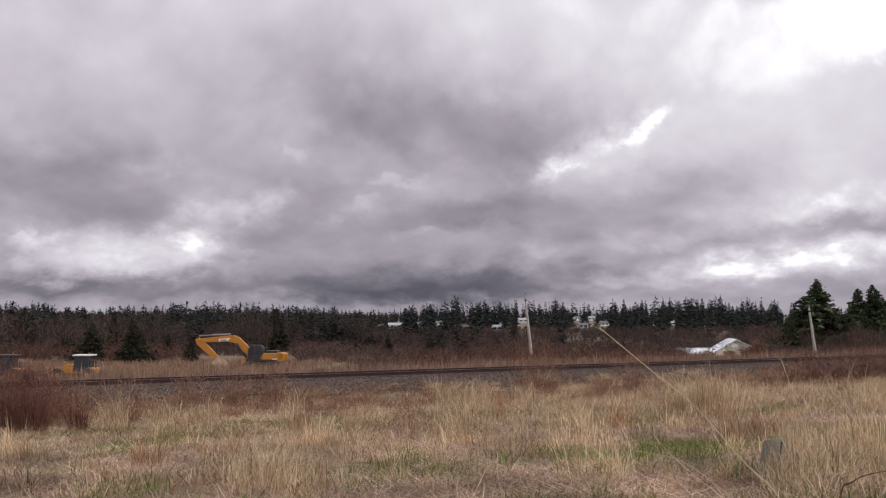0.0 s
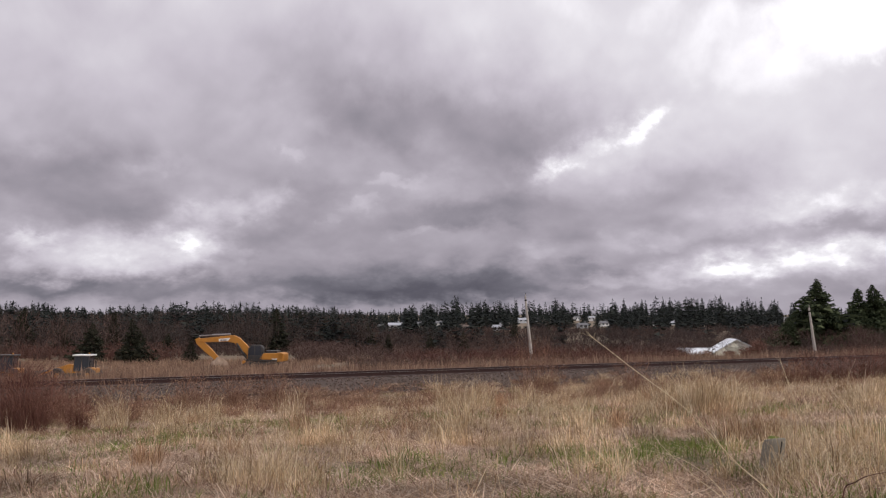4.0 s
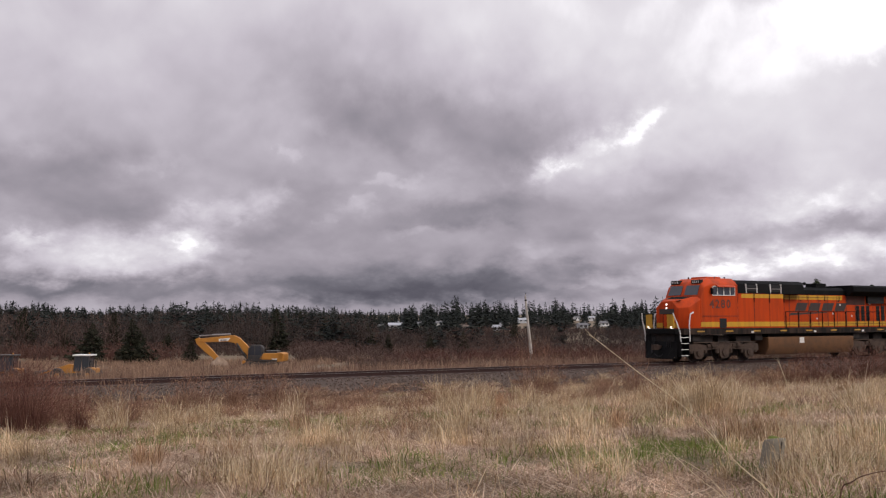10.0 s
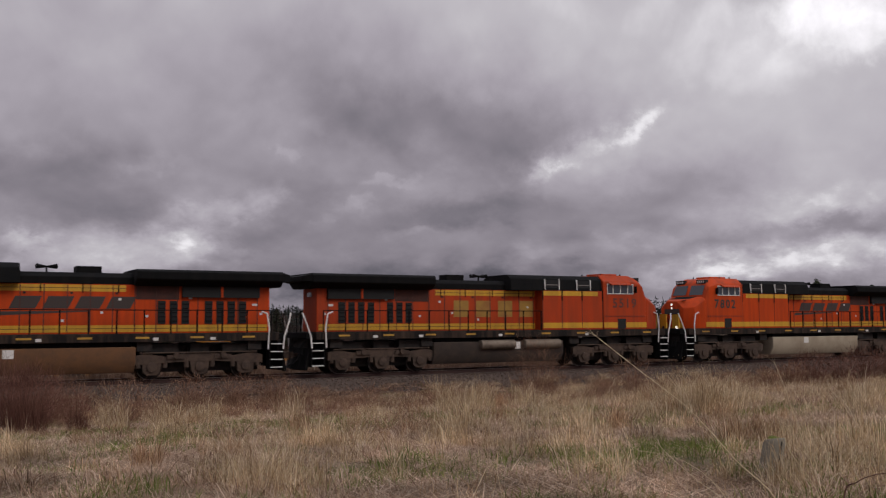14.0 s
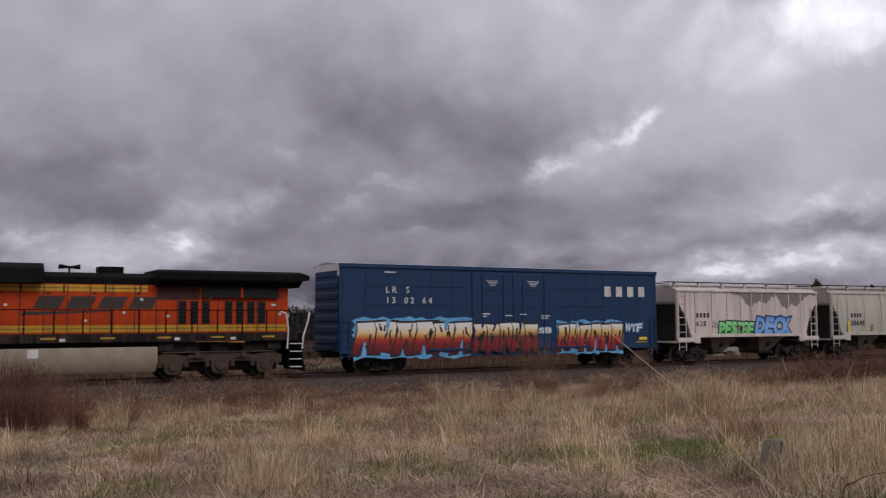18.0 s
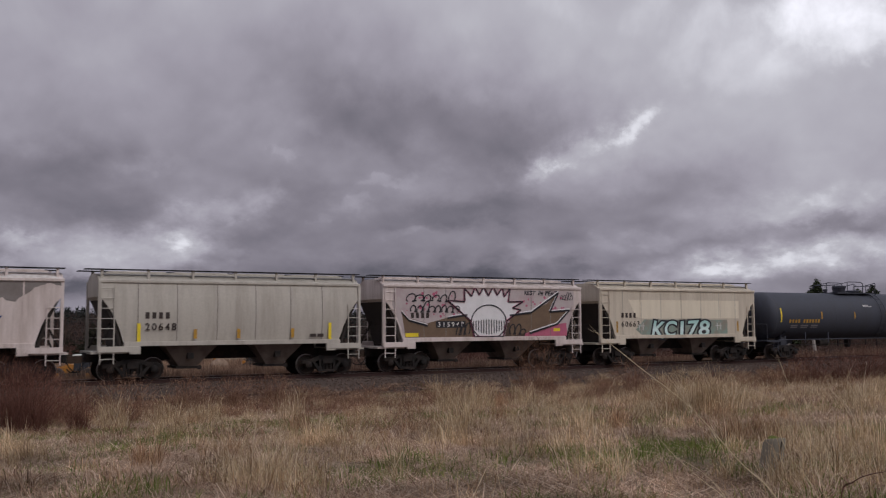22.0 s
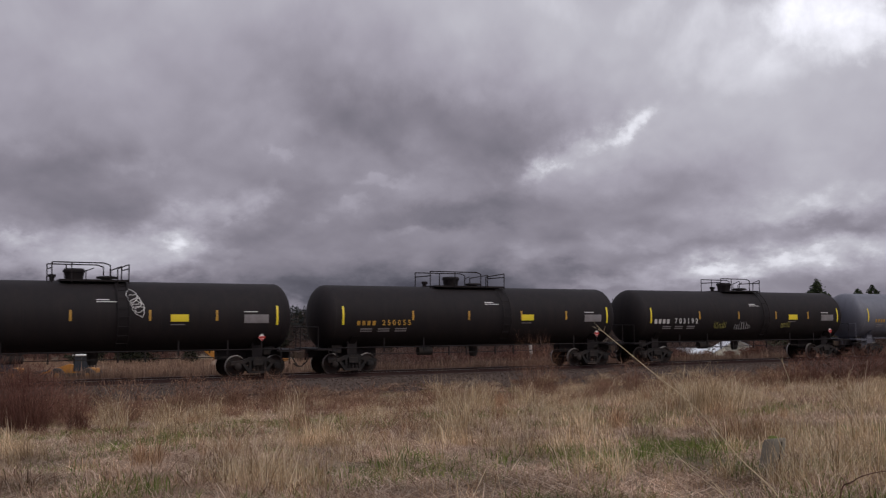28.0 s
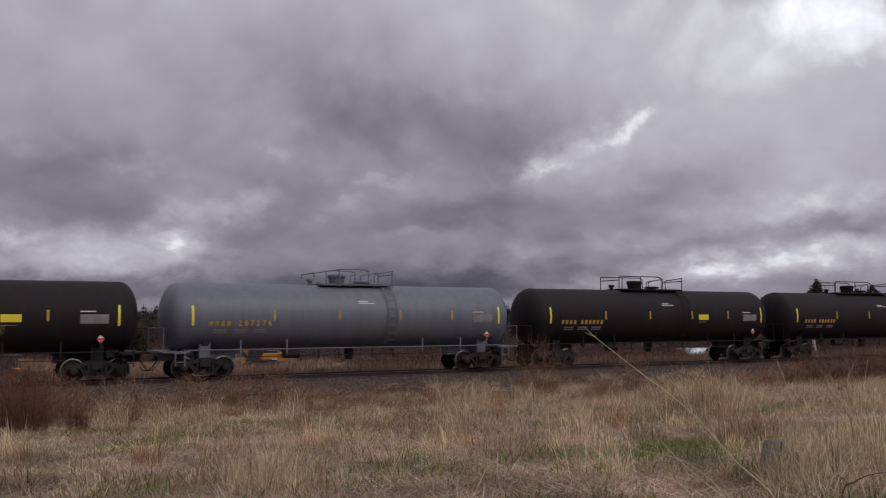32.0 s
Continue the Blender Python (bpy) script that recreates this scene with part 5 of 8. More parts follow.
        for x, z, k in ((-1.6, 3.05, 0.12), (1.4, 2.42, 0.1), (2.9, 2.75, 0.1), (3.6, 3.3, 0.12), (4.7, 2.6, 0.12), (6.5, 3.38, 0.14), (9.3, 3.1, 0.22), (9.65, 2.7, 0.12)):
            plate(hood, "hood_notice", x, x + k, z, z + 0.1, yh + sd * 0.011, STEN_WHITE)
        for x in (-1.0, 0.6, 2.2, 3.6):
            plate(hood, "stripe_tick", x - 0.025, x + 0.025, 3.6, 3.96, yh + sd * 0.007, BLACK, thick=0.012)
        for z in (2.14, 3.8):
            plate(hood, "stripe_crease", -2.0, 3.9 if z > 3 else 10.0, z - 0.012, z + 0.012, yh + sd * 0.007, shade_mat(P), thick=0.006)
        plate(hood, "soot_panel", 4.3, 6.1, 3.35, 3.95, yh, paint("sooty_orange", rgb(70, 34, 24), 0.8, dirt=rgb(30, 22, 20), dirt_amount=0.8, coarse=2), "sooty panel below the radiators")
        # plain shapes in place of the owner's mark
        if logo == "slant":
            for i in range(4):
                x = -0.55 + i * 1.22 if sd < 0 else 4.2 - i * 1.22
                sh = Shape().prism([(x, 2.96), (x + 0.98, 2.96), (x + 1.22, 3.46), (x + 0.24, 3.46)], "y", *sorted((yh, yh + sd * 0.007)))
                part("emblem_block", sh, INK, hood, "plain dark slanted block")
            part("emblem_sweep", Shape().prism([(-1.0, 2.68), (2.4, 2.84), (2.4, 2.88), (-0.9, 2.84)], "y", *sorted((yh, yh + sd * 0.007))), INK, hood, "tapering dark sweep")
        else:
            for i in range(4):
                x = -1.9 + i * 1.3
                part("emblem_block", Shape().box(x, x + 0.86, *sorted((yh, yh + sd * 0.007)), 2.6, 3.42), paint("faded_emblem_yellow", rgb(150, 112, 40), 0.6, dirt=rgb(120, 60, 30), dirt_amount=0.6, coarse=2), hood, "plain yellow block")
        # walkway rail
        y = sd * 1.44
        hr = part("handrail", Shape().tube([(-2.0, y, 2.9), (10.0, y, 2.9)], 0.022), BLACK, loco)
        for i in range(12):
            x = -2.0 + i * 1.09
            part("stanchion", Shape().rod((x, y, 1.9), (x, y, 2.92), 0.034, 5), BLACK, hr)
        for i in range(9):
            x = -9.3 + i * 2.25
            plate(under, "reflector_strip", x, x + 0.55, 1.72, 1.8, sd * 1.481, STEN_YELLOW, "yellow reflective strip")
        for x in (-5.0, 0.4, 4.9, 7.3):
            plate(under, "frame_notice", x, x + 0.22, 1.64, 1.76, sd * 1.481, STEN_WHITE)
        # corner steps and white grab rails
        for e in (-1, 1):
            x0, x1 = sorted((e * 9.95, e * 10.55))
            st = part("step_well", Shape().box(x0, x1, *sorted((sd * 0.95, sd * 1.0)), 0.45, 1.6), BLACK, loco)
            for x in (x0, x1):
                part("step_side", Shape().box(x - 0.02, x + 0.02, *sorted((sd * 0.98, sd * 1.48)), 0.35, 1.6), BLACK, st)
            for k in range(4):
                z = 0.42 + k * 0.34
                tread = part("step", Shape().box(x0, x1, *sorted((sd * 1.0, sd * 1.45)), z - 0.02, z), BLACK, st)
                part("step_edge", Shape().box(x0, x1, *sorted((sd * 1.45, sd * 1.475)), z - 0.03, z + 0.01), WHITE, st, "white-painted step edge")
            part("grab_rail", Shape().tube([(e * 9.85, sd * 1.47, 1.2), (e * 9.9, sd * 1.47, 2.1), (e * 9.8, sd * 1.47, 2.75), (e * 9.55, sd * 1.47, 2.85)], 0.036), WHITE, loco, "white-painted grab rail")
            part("grab_rail", Shape().tube([(e * 10.55, sd * 1.47, 1.2), (e * 10.6, sd * 1.47, 1.75), (e * 10.85, sd * 1.4, 2.45), (e * 10.95, sd * 1.3, 2.8)], 0.036), WHITE, loco, "white-painted grab rail")
            part("end_rail", Shape().tube([(e * 10.9, sd * 1.3, 2.75), (e * 10.9, sd * 0.45, 2.75), (e * 10.9, sd * 0.45, 1.9)], 0.022), BLACK, loco)
    # ends
    for sd in (-1, 1):
        part("end_gate", Shape().box(-10.78, -10.72, *sorted((sd * 0.62, sd * 1.15)), 1.95, 2.75), YELLOW, loco, "yellow end gate")
    for e in (-1, 1):
        part("anticlimber", Shape().box(*sorted((e * 10.35, e * 10.75)), -1.2, 1.2, 1.62, 1.9), BLACK, loco, bevel=0.02)
        blade_rings = []
        for yy in (-1.25, -0.7, 0.0, 0.7, 1.25):
            fore = 0.42 - 0.24 * abs(yy) / 1.25
            blade_rings.append([(e * 10.5, yy, 1.2), (e * 10.6, yy, 1.2), (e * (10.62 + fore), yy, 0.24), (e * (10.5 + fore), yy, 0.2)])
        part("pilot", Shape().loft(blade_rings), BLACK, loco, "grimy black snowplough pilot")
        part("pilot_plate", Shape().box(*sorted((e * 10.42, e * 10.55)), -1.2, 1.2, 1.15, 1.62), TRUCK_DARK, loco)
        for yy in (-0.85, -0.7, -0.55, 0.55, 0.7):
            part("jumper_hose", Shape().tube([(e * 10.56, yy, 1.5), (e * 10.72, yy, 1.3), (e * 10.74, yy + 0.05, 0.95), (e * 10.66, yy + 0.08, 0.8)], 0.026, 5), GRILLE, loco)
        coupler(loco, e * 10.55, e)
        part("hose_bundle", Shape().tube([(e * 10.7, 0.5, 1.3), (e * 10.9, 0.55, 0.7), (e * 11.05, 0.4, 0.5)], 0.03), GRILLE, loco)
    part("end_hood_light", Shape().box(10.08, 10.14, -0.25, 0.25, 3.55, 3.75), GLASS, hood)
    # fuel tank
    tk = part("fuel_tank", Shape().prism([(-1.35, 1.38), (1.35, 1.38), (1.35, 0.75), (1.05, 0.32), (-1.05, 0.32), (-1.35, 0.75)], "x", -3.45, 4.25), tank, loco, "dusty fuel tank", bevel=0.04)
    plate(tk, "fuel_gauge_panel", -0.75, -0.35, 1.0, 1.34, -1.355, WHITE, "pale square gauge panel")
    plate(tk, "fuel_gauge_panel", -0.75, -0.35, 1.0, 1.34, 1.355, WHITE, "pale square gauge panel")
    part("tank_hanger", Shape().box(-3.3, 4.1, -1.2, 1.2, 1.38, 1.58), BLACK, loco)
    if reservoirs:
        for sd in (-1, 1):
            for a, b in ((-3.2, -0.9), (-0.4, 1.7)):
                part("air_reservoir", Shape().lathe([(a, 0.05), (a + 0.06, 0.24), (b - 0.06, 0.24), (b, 0.05)], "x", 16, (0, sd * 1.38, 1.22)), paint("dull_reservoir_steel", rgb(118, 104, 90), 0.6, metal=0.3, dirt=rgb(64, 52, 44), dirt_amount=0.7, coarse=3), loco, "worn steel air reservoir", smooth=True)
    for x in (-9.2, -4.2, 4.6, 9.3):
        part("frame_fitting", Shape().box(x - 0.3, x + 0.3, -1.3, 1.3, 1.2, 1.58), TRUCK_DARK, loco)
    loco_truck(loco, -6.93)
    loco_truck(loco, 6.93)
    return loco


def shade_mat(m):
    """A slightly darker sister of a body paint, for recessed seams."""
    return paint("panel_seam_rust", rgb(72, 32, 20), 0.7, dirt=rgb(48, 26, 20), dirt_amount=0.5)

# ---- the train, in its order ----
TRAIN = []


def place(car, s):
    TRAIN.append((car, s))
    return car


def make_train():
    place(locomotive(-84.0, False, ORANGE, "slant", TANK_TAN, "leading orange, black and yellow six-axle diesel locomotive", "4280"), -84.0)
    place(locomotive(-61.55, True, ORANGE_OLD, "block", paint("fuel_tank_sooty", rgb(52, 43, 38), 0.9, dirt=rgb(84, 66, 54), dirt_amount=0.5, coarse=1.6), "second diesel, faded orange and yellow, running cab last", "5519", True, False), -61.55)
    place(locomotive(-39.1, False, ORANGE, "slant", TANK_PALE, "third orange diesel locomotive with a pale dusty fuel tank", "7802"), -39.1)
    place(boxcar(-17.3), -17.3)
    h1 = place(hopper_car(-0.55, HOP_GREY, "pale grey covered hopper with peeling paint and graffiti", "628", 0.0, (-4.4, -3.1, -1.9, -0.8), base_tone=PRIMER), -0.55)
    h2 = place(hopper_car(12.3, HOP_DIM, "weathered grey covered hopper with curved ribbed sides", "20648", 0.12, (-4.2, -2.6, -0.9, 0.8, 2.4, 3.9), base_tone=PRIMER, nx=-3.95), 12.3)
    h3 = place(hopper_car(25.0, HOP_GREY, "grey covered hopper under a large white spiked mural", "315940", 0.0, (-3.6, -2.4, 2.6, 3.8), base_tone=PRIMER), 25.0)
    h4 = place(hopper_car(37.8, HOP_TAN, "cream covered hopper with pale mint graffiti", "60663", 0.0, (-4.2, -2.9, -1.5, 0.0, 1.5, 2.9, 4.2), base_tone=HOP_DIM), 37.8)
    place(tank_car(53.5, TANK_SLATE, (-1.9, 2.1), "yellow", "slate-grey railway tank car with yellow strips"), 53.5)
    place(tank_car(71.75, TANK_BLACK, (-1.55, 1.45), "white", "black railway tank car with a white scrawl on its side", panel=3.05, scrawl=(1.5, 3.5, 4)), 71.75)
    place(tank_car(90.2, TANK_BLACK, (-2.7, 1.6), "yellow", "black railway tank car with yellow lettering", "250055", panel=2.2), 90.2)
    place(tank_car(108.6, TANK_BLACK, (-1.6, 1.6), "white", "black railway tank car with white lettering", "703192", -7.35, 0.3, panel=3.3, tags=True), 108.6)
    place(tank_car(126.9, TANK_GREY, (-1.9, 2.1), "yellow", "light grey railway tank car with yellow lettering", "207276"), 126.9)
    place(tank_car(145.4, TANK_BLACK, (-2.5, 2.1), "yellow", "black railway tank car with yellow lettering", panel=2.7), 145.4)
    place(tank_car(163.85, TANK_BLACK, (-3.2, 2.1), "yellow", "black railway tank car streaked with rust"), 163.85)
    return h1, h2, h3, h4


H1, H2, H3, H4 = make_train()

# ---- what is painted on the hoppers ----


def flat(car, name, pts, y, material, label="", lift=0.006):
    """A flat painted or bare patch on the near side, from its outline."""
    return part(name, Shape().prism(pts, "y", y - lift, y), material, car, label)


def ragged(x0, x1, top, depth, n, seed):
    """The outline of paint that has peeled away below a level edge."""
    r = random.Random(seed)
    low = []
    for i in range(n + 1):
        f = i / n
        wave = 0.55 + 0.3 * math.sin(f * 13 + seed) + 0.15 * math.sin(f * 31 + 2 * seed) + 0.22 * (r.random() - 0.5)
        low.append((x1 - (x1 - x0) * f, top - depth * max(0.05, wave) * math.sin(math.pi * min(0.97, max(0.06, f))) ** 0.6))
    return [(x0, top), (x1, top)] + low


def ring_pts(cx, cz, rx, rz, n=20, start=0.0, end=2 * math.pi):
    return [(cx + rx * math.cos(start + (end - start) * i / n), cz + rz * math.sin(start + (end - start) * i / n)) for i in range(n)]


def hopper_art():
    y = -1.503
    lime = gradient("graffiti_lime", ((0.0, rgb(96, 190, 92)), (0.6, rgb(122, 208, 120)), (1.0, rgb(150, 220, 150))), 1.4, 2.3)
    azure = gradient("graffiti_azure", ((0.0, rgb(96, 146, 208)), (0.6, rgb(132, 178, 228)), (1.0, rgb(104, 156, 214))), 1.4, 2.5)
    mint = gradient("graffiti_mint", ((0.0, rgb(160, 200, 194)), (0.6, rgb(214, 232, 228)), (1.0, rgb(168, 206, 200))), 1.3, 2.3)
    ink = paint("graffiti_black", rgb(26, 26, 34), 0.5)
    navy = paint("graffiti_navy", rgb(30, 44, 96), 0.5)
    # first hopper: primer where the paint has gone, two bold tags
    flat(H1, "peeled_patch", ragged(-1.5, 5.7, 4.0, 1.1, 64, 4), y, PRIMER, "grey primer where paint has peeled off")
    flat(H1, "peeled_patch", ragged(-5.5, -2.2, 4.0, 0.14, 24, 8), y, WHITE, "fresh white flaked edge")
    for i, x in enumerate((0.1, 0.95, 2.1, 3.25, 4.3)):
        plate(H1, "side_post", x - 0.03, x + 0.03, 2.4, 4.0, y - 0.007, HOP_GREY, thick=0.014)
    for e in (-1, 1):
        part("roof_flake", Shape().prism([(-5.6 if e < 0 else 3.3, 4.14), (-2.4 if e < 0 else 5.6, 4.14), (-2.6 if e < 0 else 5.4, 4.25), (-5.4 if e < 0 else 3.9, 4.28)], "y", -1.5, -1.25), WHITE, H1, "bright bare strip of roof edge")
    lettered(H1, "PESTOE", -2.55, 0.25, 1.45, 2.3, y - 0.01, lime, ink, "bold lime-green graffiti letter", 21)
    lettered(H1, "DECK", 0.4, 3.45, 1.5, 2.55, y - 0.02, azure, navy, "bold sky-blue graffiti letter", 22, 0.06)
    scribble(H1, -3.1, -2.6, 2.02, 2.36, y, 4, STEN_GREY, "small grey scrawl", 3, 0.014)
    # second hopper: yellow strips and a cleaner lower band
    y2 = -1.52
    for x, h in ((-4.16, 0.45), (-1.84, 0.2), (0.03, 0.2), (2.48, 0.2), (4.26, 0.45)):
        plate(H2, "reflector_strip", x - 0.07, x + 0.07, 1.9 - h, 1.9 + h, y2, SIGN_YELLOW if h > 0.3 else STEN_YELLOW, "yellow reflective strip")
    plate(H2, "stencil_panel", 3.3, 3.6, 1.72, 1.86, y2, INK)
    plate(H2, "stencil_panel", 3.65, 3.95, 1.72, 1.86, y2, INK)
    # third hopper: a spiked white mural between ragged brown wings
    brown = paint("mural_brown", rgb(112, 90, 70), 0.6, dirt=rgb(84, 66, 52), dirt_amount=0.5, coarse=2)
    pink = paint("mural_pink", rgb(180, 92, 118), 0.6, dirt=rgb(140, 76, 94), dirt_amount=0.6, coarse=3)
    chalk = paint("mural_white", rgb(226, 222, 222), 0.55, dirt=rgb(180, 176, 176), dirt_amount=0.3, coarse=2)
    flat(H3, "mural_wash", [(-5.2, 3.95), (5.3, 3.95), (5.3, 3.2), (4.8, 1.62), (-4.6, 1.62), (-5.3, 3.2)], y, paint("mural_wash", rgb(182, 170, 168), 0.6, dirt=rgb(160, 120, 128), dirt_amount=0.5, coarse=1.6), "pale pinkish wash", 0.003)
    flat(H3, "mural_shadow", [(-2.6, 1.63), (-2.3, 2.2), (-1.5, 2.5), (-1.0, 2.4), (-0.8, 1.63)], y - 0.005, ink, "dark spray-painted hollow", 0.002)
    flat(H3, "mural_shadow", [(1.0, 1.63), (1.15, 2.3), (1.9, 2.5), (2.3, 2.1), (2.2, 1.63)], y - 0.005, paint("mural_dark_brown", rgb(74, 58, 46), 0.6, fine=12), "dark spray-painted hollow", 0.002)
    left = flat(H3, "mural_wing", [(-4.8, 2.9), (-4.4, 2.55), (-3.4, 2.3), (-2.2, 2.6), (-1.2, 2.75), (-0.8, 1.63), (-4.6, 1.63)], y - 0.003, brown, "brown painted wing")
    flat(H3, "mural_wing", [(1.2, 2.7), (2.6, 2.85), (3.6, 3.3), (4.3, 3.9), (3.7, 2.9), (5.0, 3.0), (4.2, 2.3), (2.6, 1.85), (1.4, 1.63)], y - 0.003, brown, "brown painted wing")
    for a, b, w in (((-4.8, 2.9), (-4.4, 2.5), 0.04), ((-4.4, 2.5), (-3.4, 2.25), 0.04), ((1.3, 2.75), (2.6, 2.9), 0.05), ((2.6, 2.9), (4.3, 3.92), 0.05), ((4.3, 3.92), (3.75, 2.92), 0.05), ((3.75, 2.92), (5.0, 3.02), 0.05), ((5.0, 3.02), (4.2, 2.3), 0.05), ((4.2, 2.3), (2.5, 1.85), 0.05), ((-2.3, 2.62), (-1.2, 2.78), 0.05)):
        part("mural_line", Shape().tube([(a[0], y - 0.008, a[1]), (b[0], y - 0.008, b[1])], w * 0.7, 4), chalk, H3)
        part("mural_line", Shape().tube([(a[0], y - 0.004, a[1] - 0.07), (b[0], y - 0.004, b[1] - 0.08)], w * 1.2, 4), ink, H3)
    flat(H3, "mural_band", [(1.9, 1.9), (4.8, 2.3), (4.85, 1.62), (1.9, 1.62)], y - 0.002, pink, "pink painted band", 0.003)
    spikes = []
    tips = ((-2.3, 3.4), (-1.35, 4.0), (-0.75, 4.08), (-0.25, 4.1), (0.3, 4.1), (0.85, 4.08), (1.3, 4.02), (2.1, 3.38), (1.95, 2.95))
    gaps = ((-1.35, 3.35), (-0.95, 3.62), (-0.5, 3.68), (0.02, 3.65), (0.55, 3.68), (0.95, 3.6), (1.2, 3.35), (1.45, 3.05))
    for i, t in enumerate(tips):
        spikes.append(t)
        if i < len(gaps):
            spikes.append(gaps[i])
    crown = spikes + [(1.1, 2.4), (0.9, 1.62), (-0.8, 1.62), (-1.0, 2.4)]
    mid = flat(H3, "mural_crown", crown, y - 0.006, chalk, "white spiked crown shape", 0.006)
    part("crown_rim", Shape().tube([(p[0], y - 0.004, p[1]) for p in crown + crown[:1]], 0.06, 4), pink, mid, "pink sprayed edge")
    part("crown_outline", Shape().tube([(p[0], y - 0.012, p[1]) for p in crown + crown[:1]], 0.05, 4), ink, mid)
    part("crown_arc", Shape().tube([(px_, y - 0.014, pz_) for px_, pz_ in ring_pts(0.05, 2.35, 1.02, 0.85, 22, 0, 2 * math.pi)], 0.036, 4), ink, mid)
    for i in range(13):
        x = -0.85 + i * 0.15
        part("crown_bar", Shape().tube([(x, y - 0.014, 1.74 + 0.015 * abs(i - 6) ** 1.6), (x, y - 0.014, 2.48 - 0.012 * abs(i - 6))], 0.03, 4), ink, mid, "black painted bar")
    plate(H3, "number_panel", -2.95, -1.3, 2.08, 2.4, y - 0.008, ink, "black painted-out panel")
    stencil(H3, "car_number", "315940", -2.9, -1.35, 2.13, 2.36, y - 0.016, WHITE)
    scribble(H3, -4.6, -1.9, 3.42, 3.95, y - 0.006, 6, ink, "black looping spray-paint scrawl", 5, 0.034)
    scribble(H3, -4.4, -1.7, 2.9, 3.36, y - 0.006, 8, ink, "black looping spray-paint scrawl", 6, 0.034)
    scribble(H3, -1.9, -1.1, 1.8, 2.4, y - 0.007, 3, ink, "black looping spray-paint scrawl", 7, 0.036)
    scribble(H3, 1.2, 2.2, 1.75, 2.2, y - 0.007, 3, ink, "black looping spray-paint scrawl", 8, 0.036)
    lettered(H3, "REST IN PEACE", 2.2, 4.3, 3.7, 3.92, y - 0.006, ink, None, "thin black spray-painted letter", 9, 0.015)
    scribble(H3, 4.4, 5.2, 3.5, 3.9, y - 0.006, 5, ink, "small black spray-paint scrawl", 9, 0.02)
    plate(H3, "reflector_strip", -4.6, -3.9, 1.66, 1.84, y - 0.004, SIGN_YELLOW, "yellow reflective strip")
    plate(H3, "reflector_strip", 4.0, 4.4, 1.86, 2.02, y - 0.004, SIGN_YELLOW, "yellow reflective strip")
    r = random.Random(2)
    for i in range(60):
        x, z = r.choice((r.uniform(-4.6, -1.6), r.uniform(1.6, 4.9))), r.uniform(2.6, 3.85)
        q = r.uniform(0.03, 0.09)
        flat(H3, "paint_splash", ring_pts(x, z, q, q, 8), y - 0.004, pink, "", 0.002)
    # fourth hopper: a clean cream panel, a grey-green band and a mint tag
    flat(H4, "repainted_panel", [(-3.8, 3.52), (4.5, 3.52), (4.5, 2.5), (-2.8, 2.5), (-3.3, 2.6)], y, paint("fresh_cream", rgb(224, 212, 190), 0.6, dirt=rgb(190, 176, 154), dirt_amount=0.4, streak=True), "cleaner cream panel")
    flat(H4, "painted_band", [(-2.7, 2.45), (3.55, 2.42), (3.55, 1.62), (-2.9, 1.62), (-3.3, 1.9)], y, paint("band_grey_green", rgb(132, 150, 138), 0.6, dirt=rgb(150, 110, 96), dirt_amount=0.7, coarse=2), "grey-green painted-over band")
    lettered(H4, "KC178", -2.1, 2.15, 1.45, 2.38, y - 0.012, mint, ink, "pale mint graffiti letter with a black edge", 31, 0.02)
    for x in (-3.05, -2.8, 2.75, 3.0):
        part("graffiti_cross", Shape().tube([(x, y - 0.01, 1.85), (x, y - 0.01, 2.25)], 0.02, 4).tube([(x - 0.12, y - 0.01, 2.1), (x + 0.12, y - 0.01, 2.1)], 0.02, 4), WHITE, H4, "small white painted cross")
    for x in (-4.6, 4.4):
        plate(H4, "reflector_strip", x - 0.06, x + 0.06, 1.75, 2.35, y, STEN_YELLOW, "faded yellow strip")
    for i in range(5):
        plate(H4, "side_seam", -3.0 + i * 1.5, -2.97 + i * 1.5, 2.55, 3.98, y - 0.006, HOP_TAN, thick=0.012)


hopper_art()

# ---- plants ----


def blade(r, base, length, width, lean, way, bend):
    """One blade of grass: a tapering strip that arches over. Five vertices, three triangles."""
    d = np.array((math.cos(way), math.sin(way), 0.0))
    side = np.array((-d[1], d[0], 0.0)) * width / 2
    tw = r.uniform(0, math.pi)
    side = side * math.cos(tw) + d * math.sin(tw) * width / 2
    up = np.array((0, 0, 1.0))
    mid = base + (d * math.sin(lean) + up * math.cos(lean)) * length * 0.55
    tip = mid + (d * math.sin(min(lean + bend, 2.0)) + up * math.cos(min(lean + bend, 2.0))) * length * 0.45
    return [base - side, base + side, mid - side * 0.8, mid + side * 0.8, tip]


BLADE_F = np.array([(0, 1, 3), (0, 3, 2), (2, 3, 4)])


def tuft(r, n, radius, lengths, width, leans, bends):
    V, F = [], []
    for i in range(n):
        a, q = r.uniform(0, 2 * math.pi), radius * math.sqrt(r.uniform(0, 1))
        base = np.array((q * math.cos(a), q * math.sin(a), -0.03))
        F.append(BLADE_F + 5 * i)
        lean = leans[0] + (leans[1] - leans[0]) * r.uniform() ** 1.3
        V += blade(r, base, r.uniform(*lengths) * (1.0 if r.uniform() < 0.75 else 0.6), width * r.uniform(0.5, 1.4), lean, r.uniform(0, 2 * math.pi), r.uniform(*bends))
    return np.array(V), np.concatenate(F)


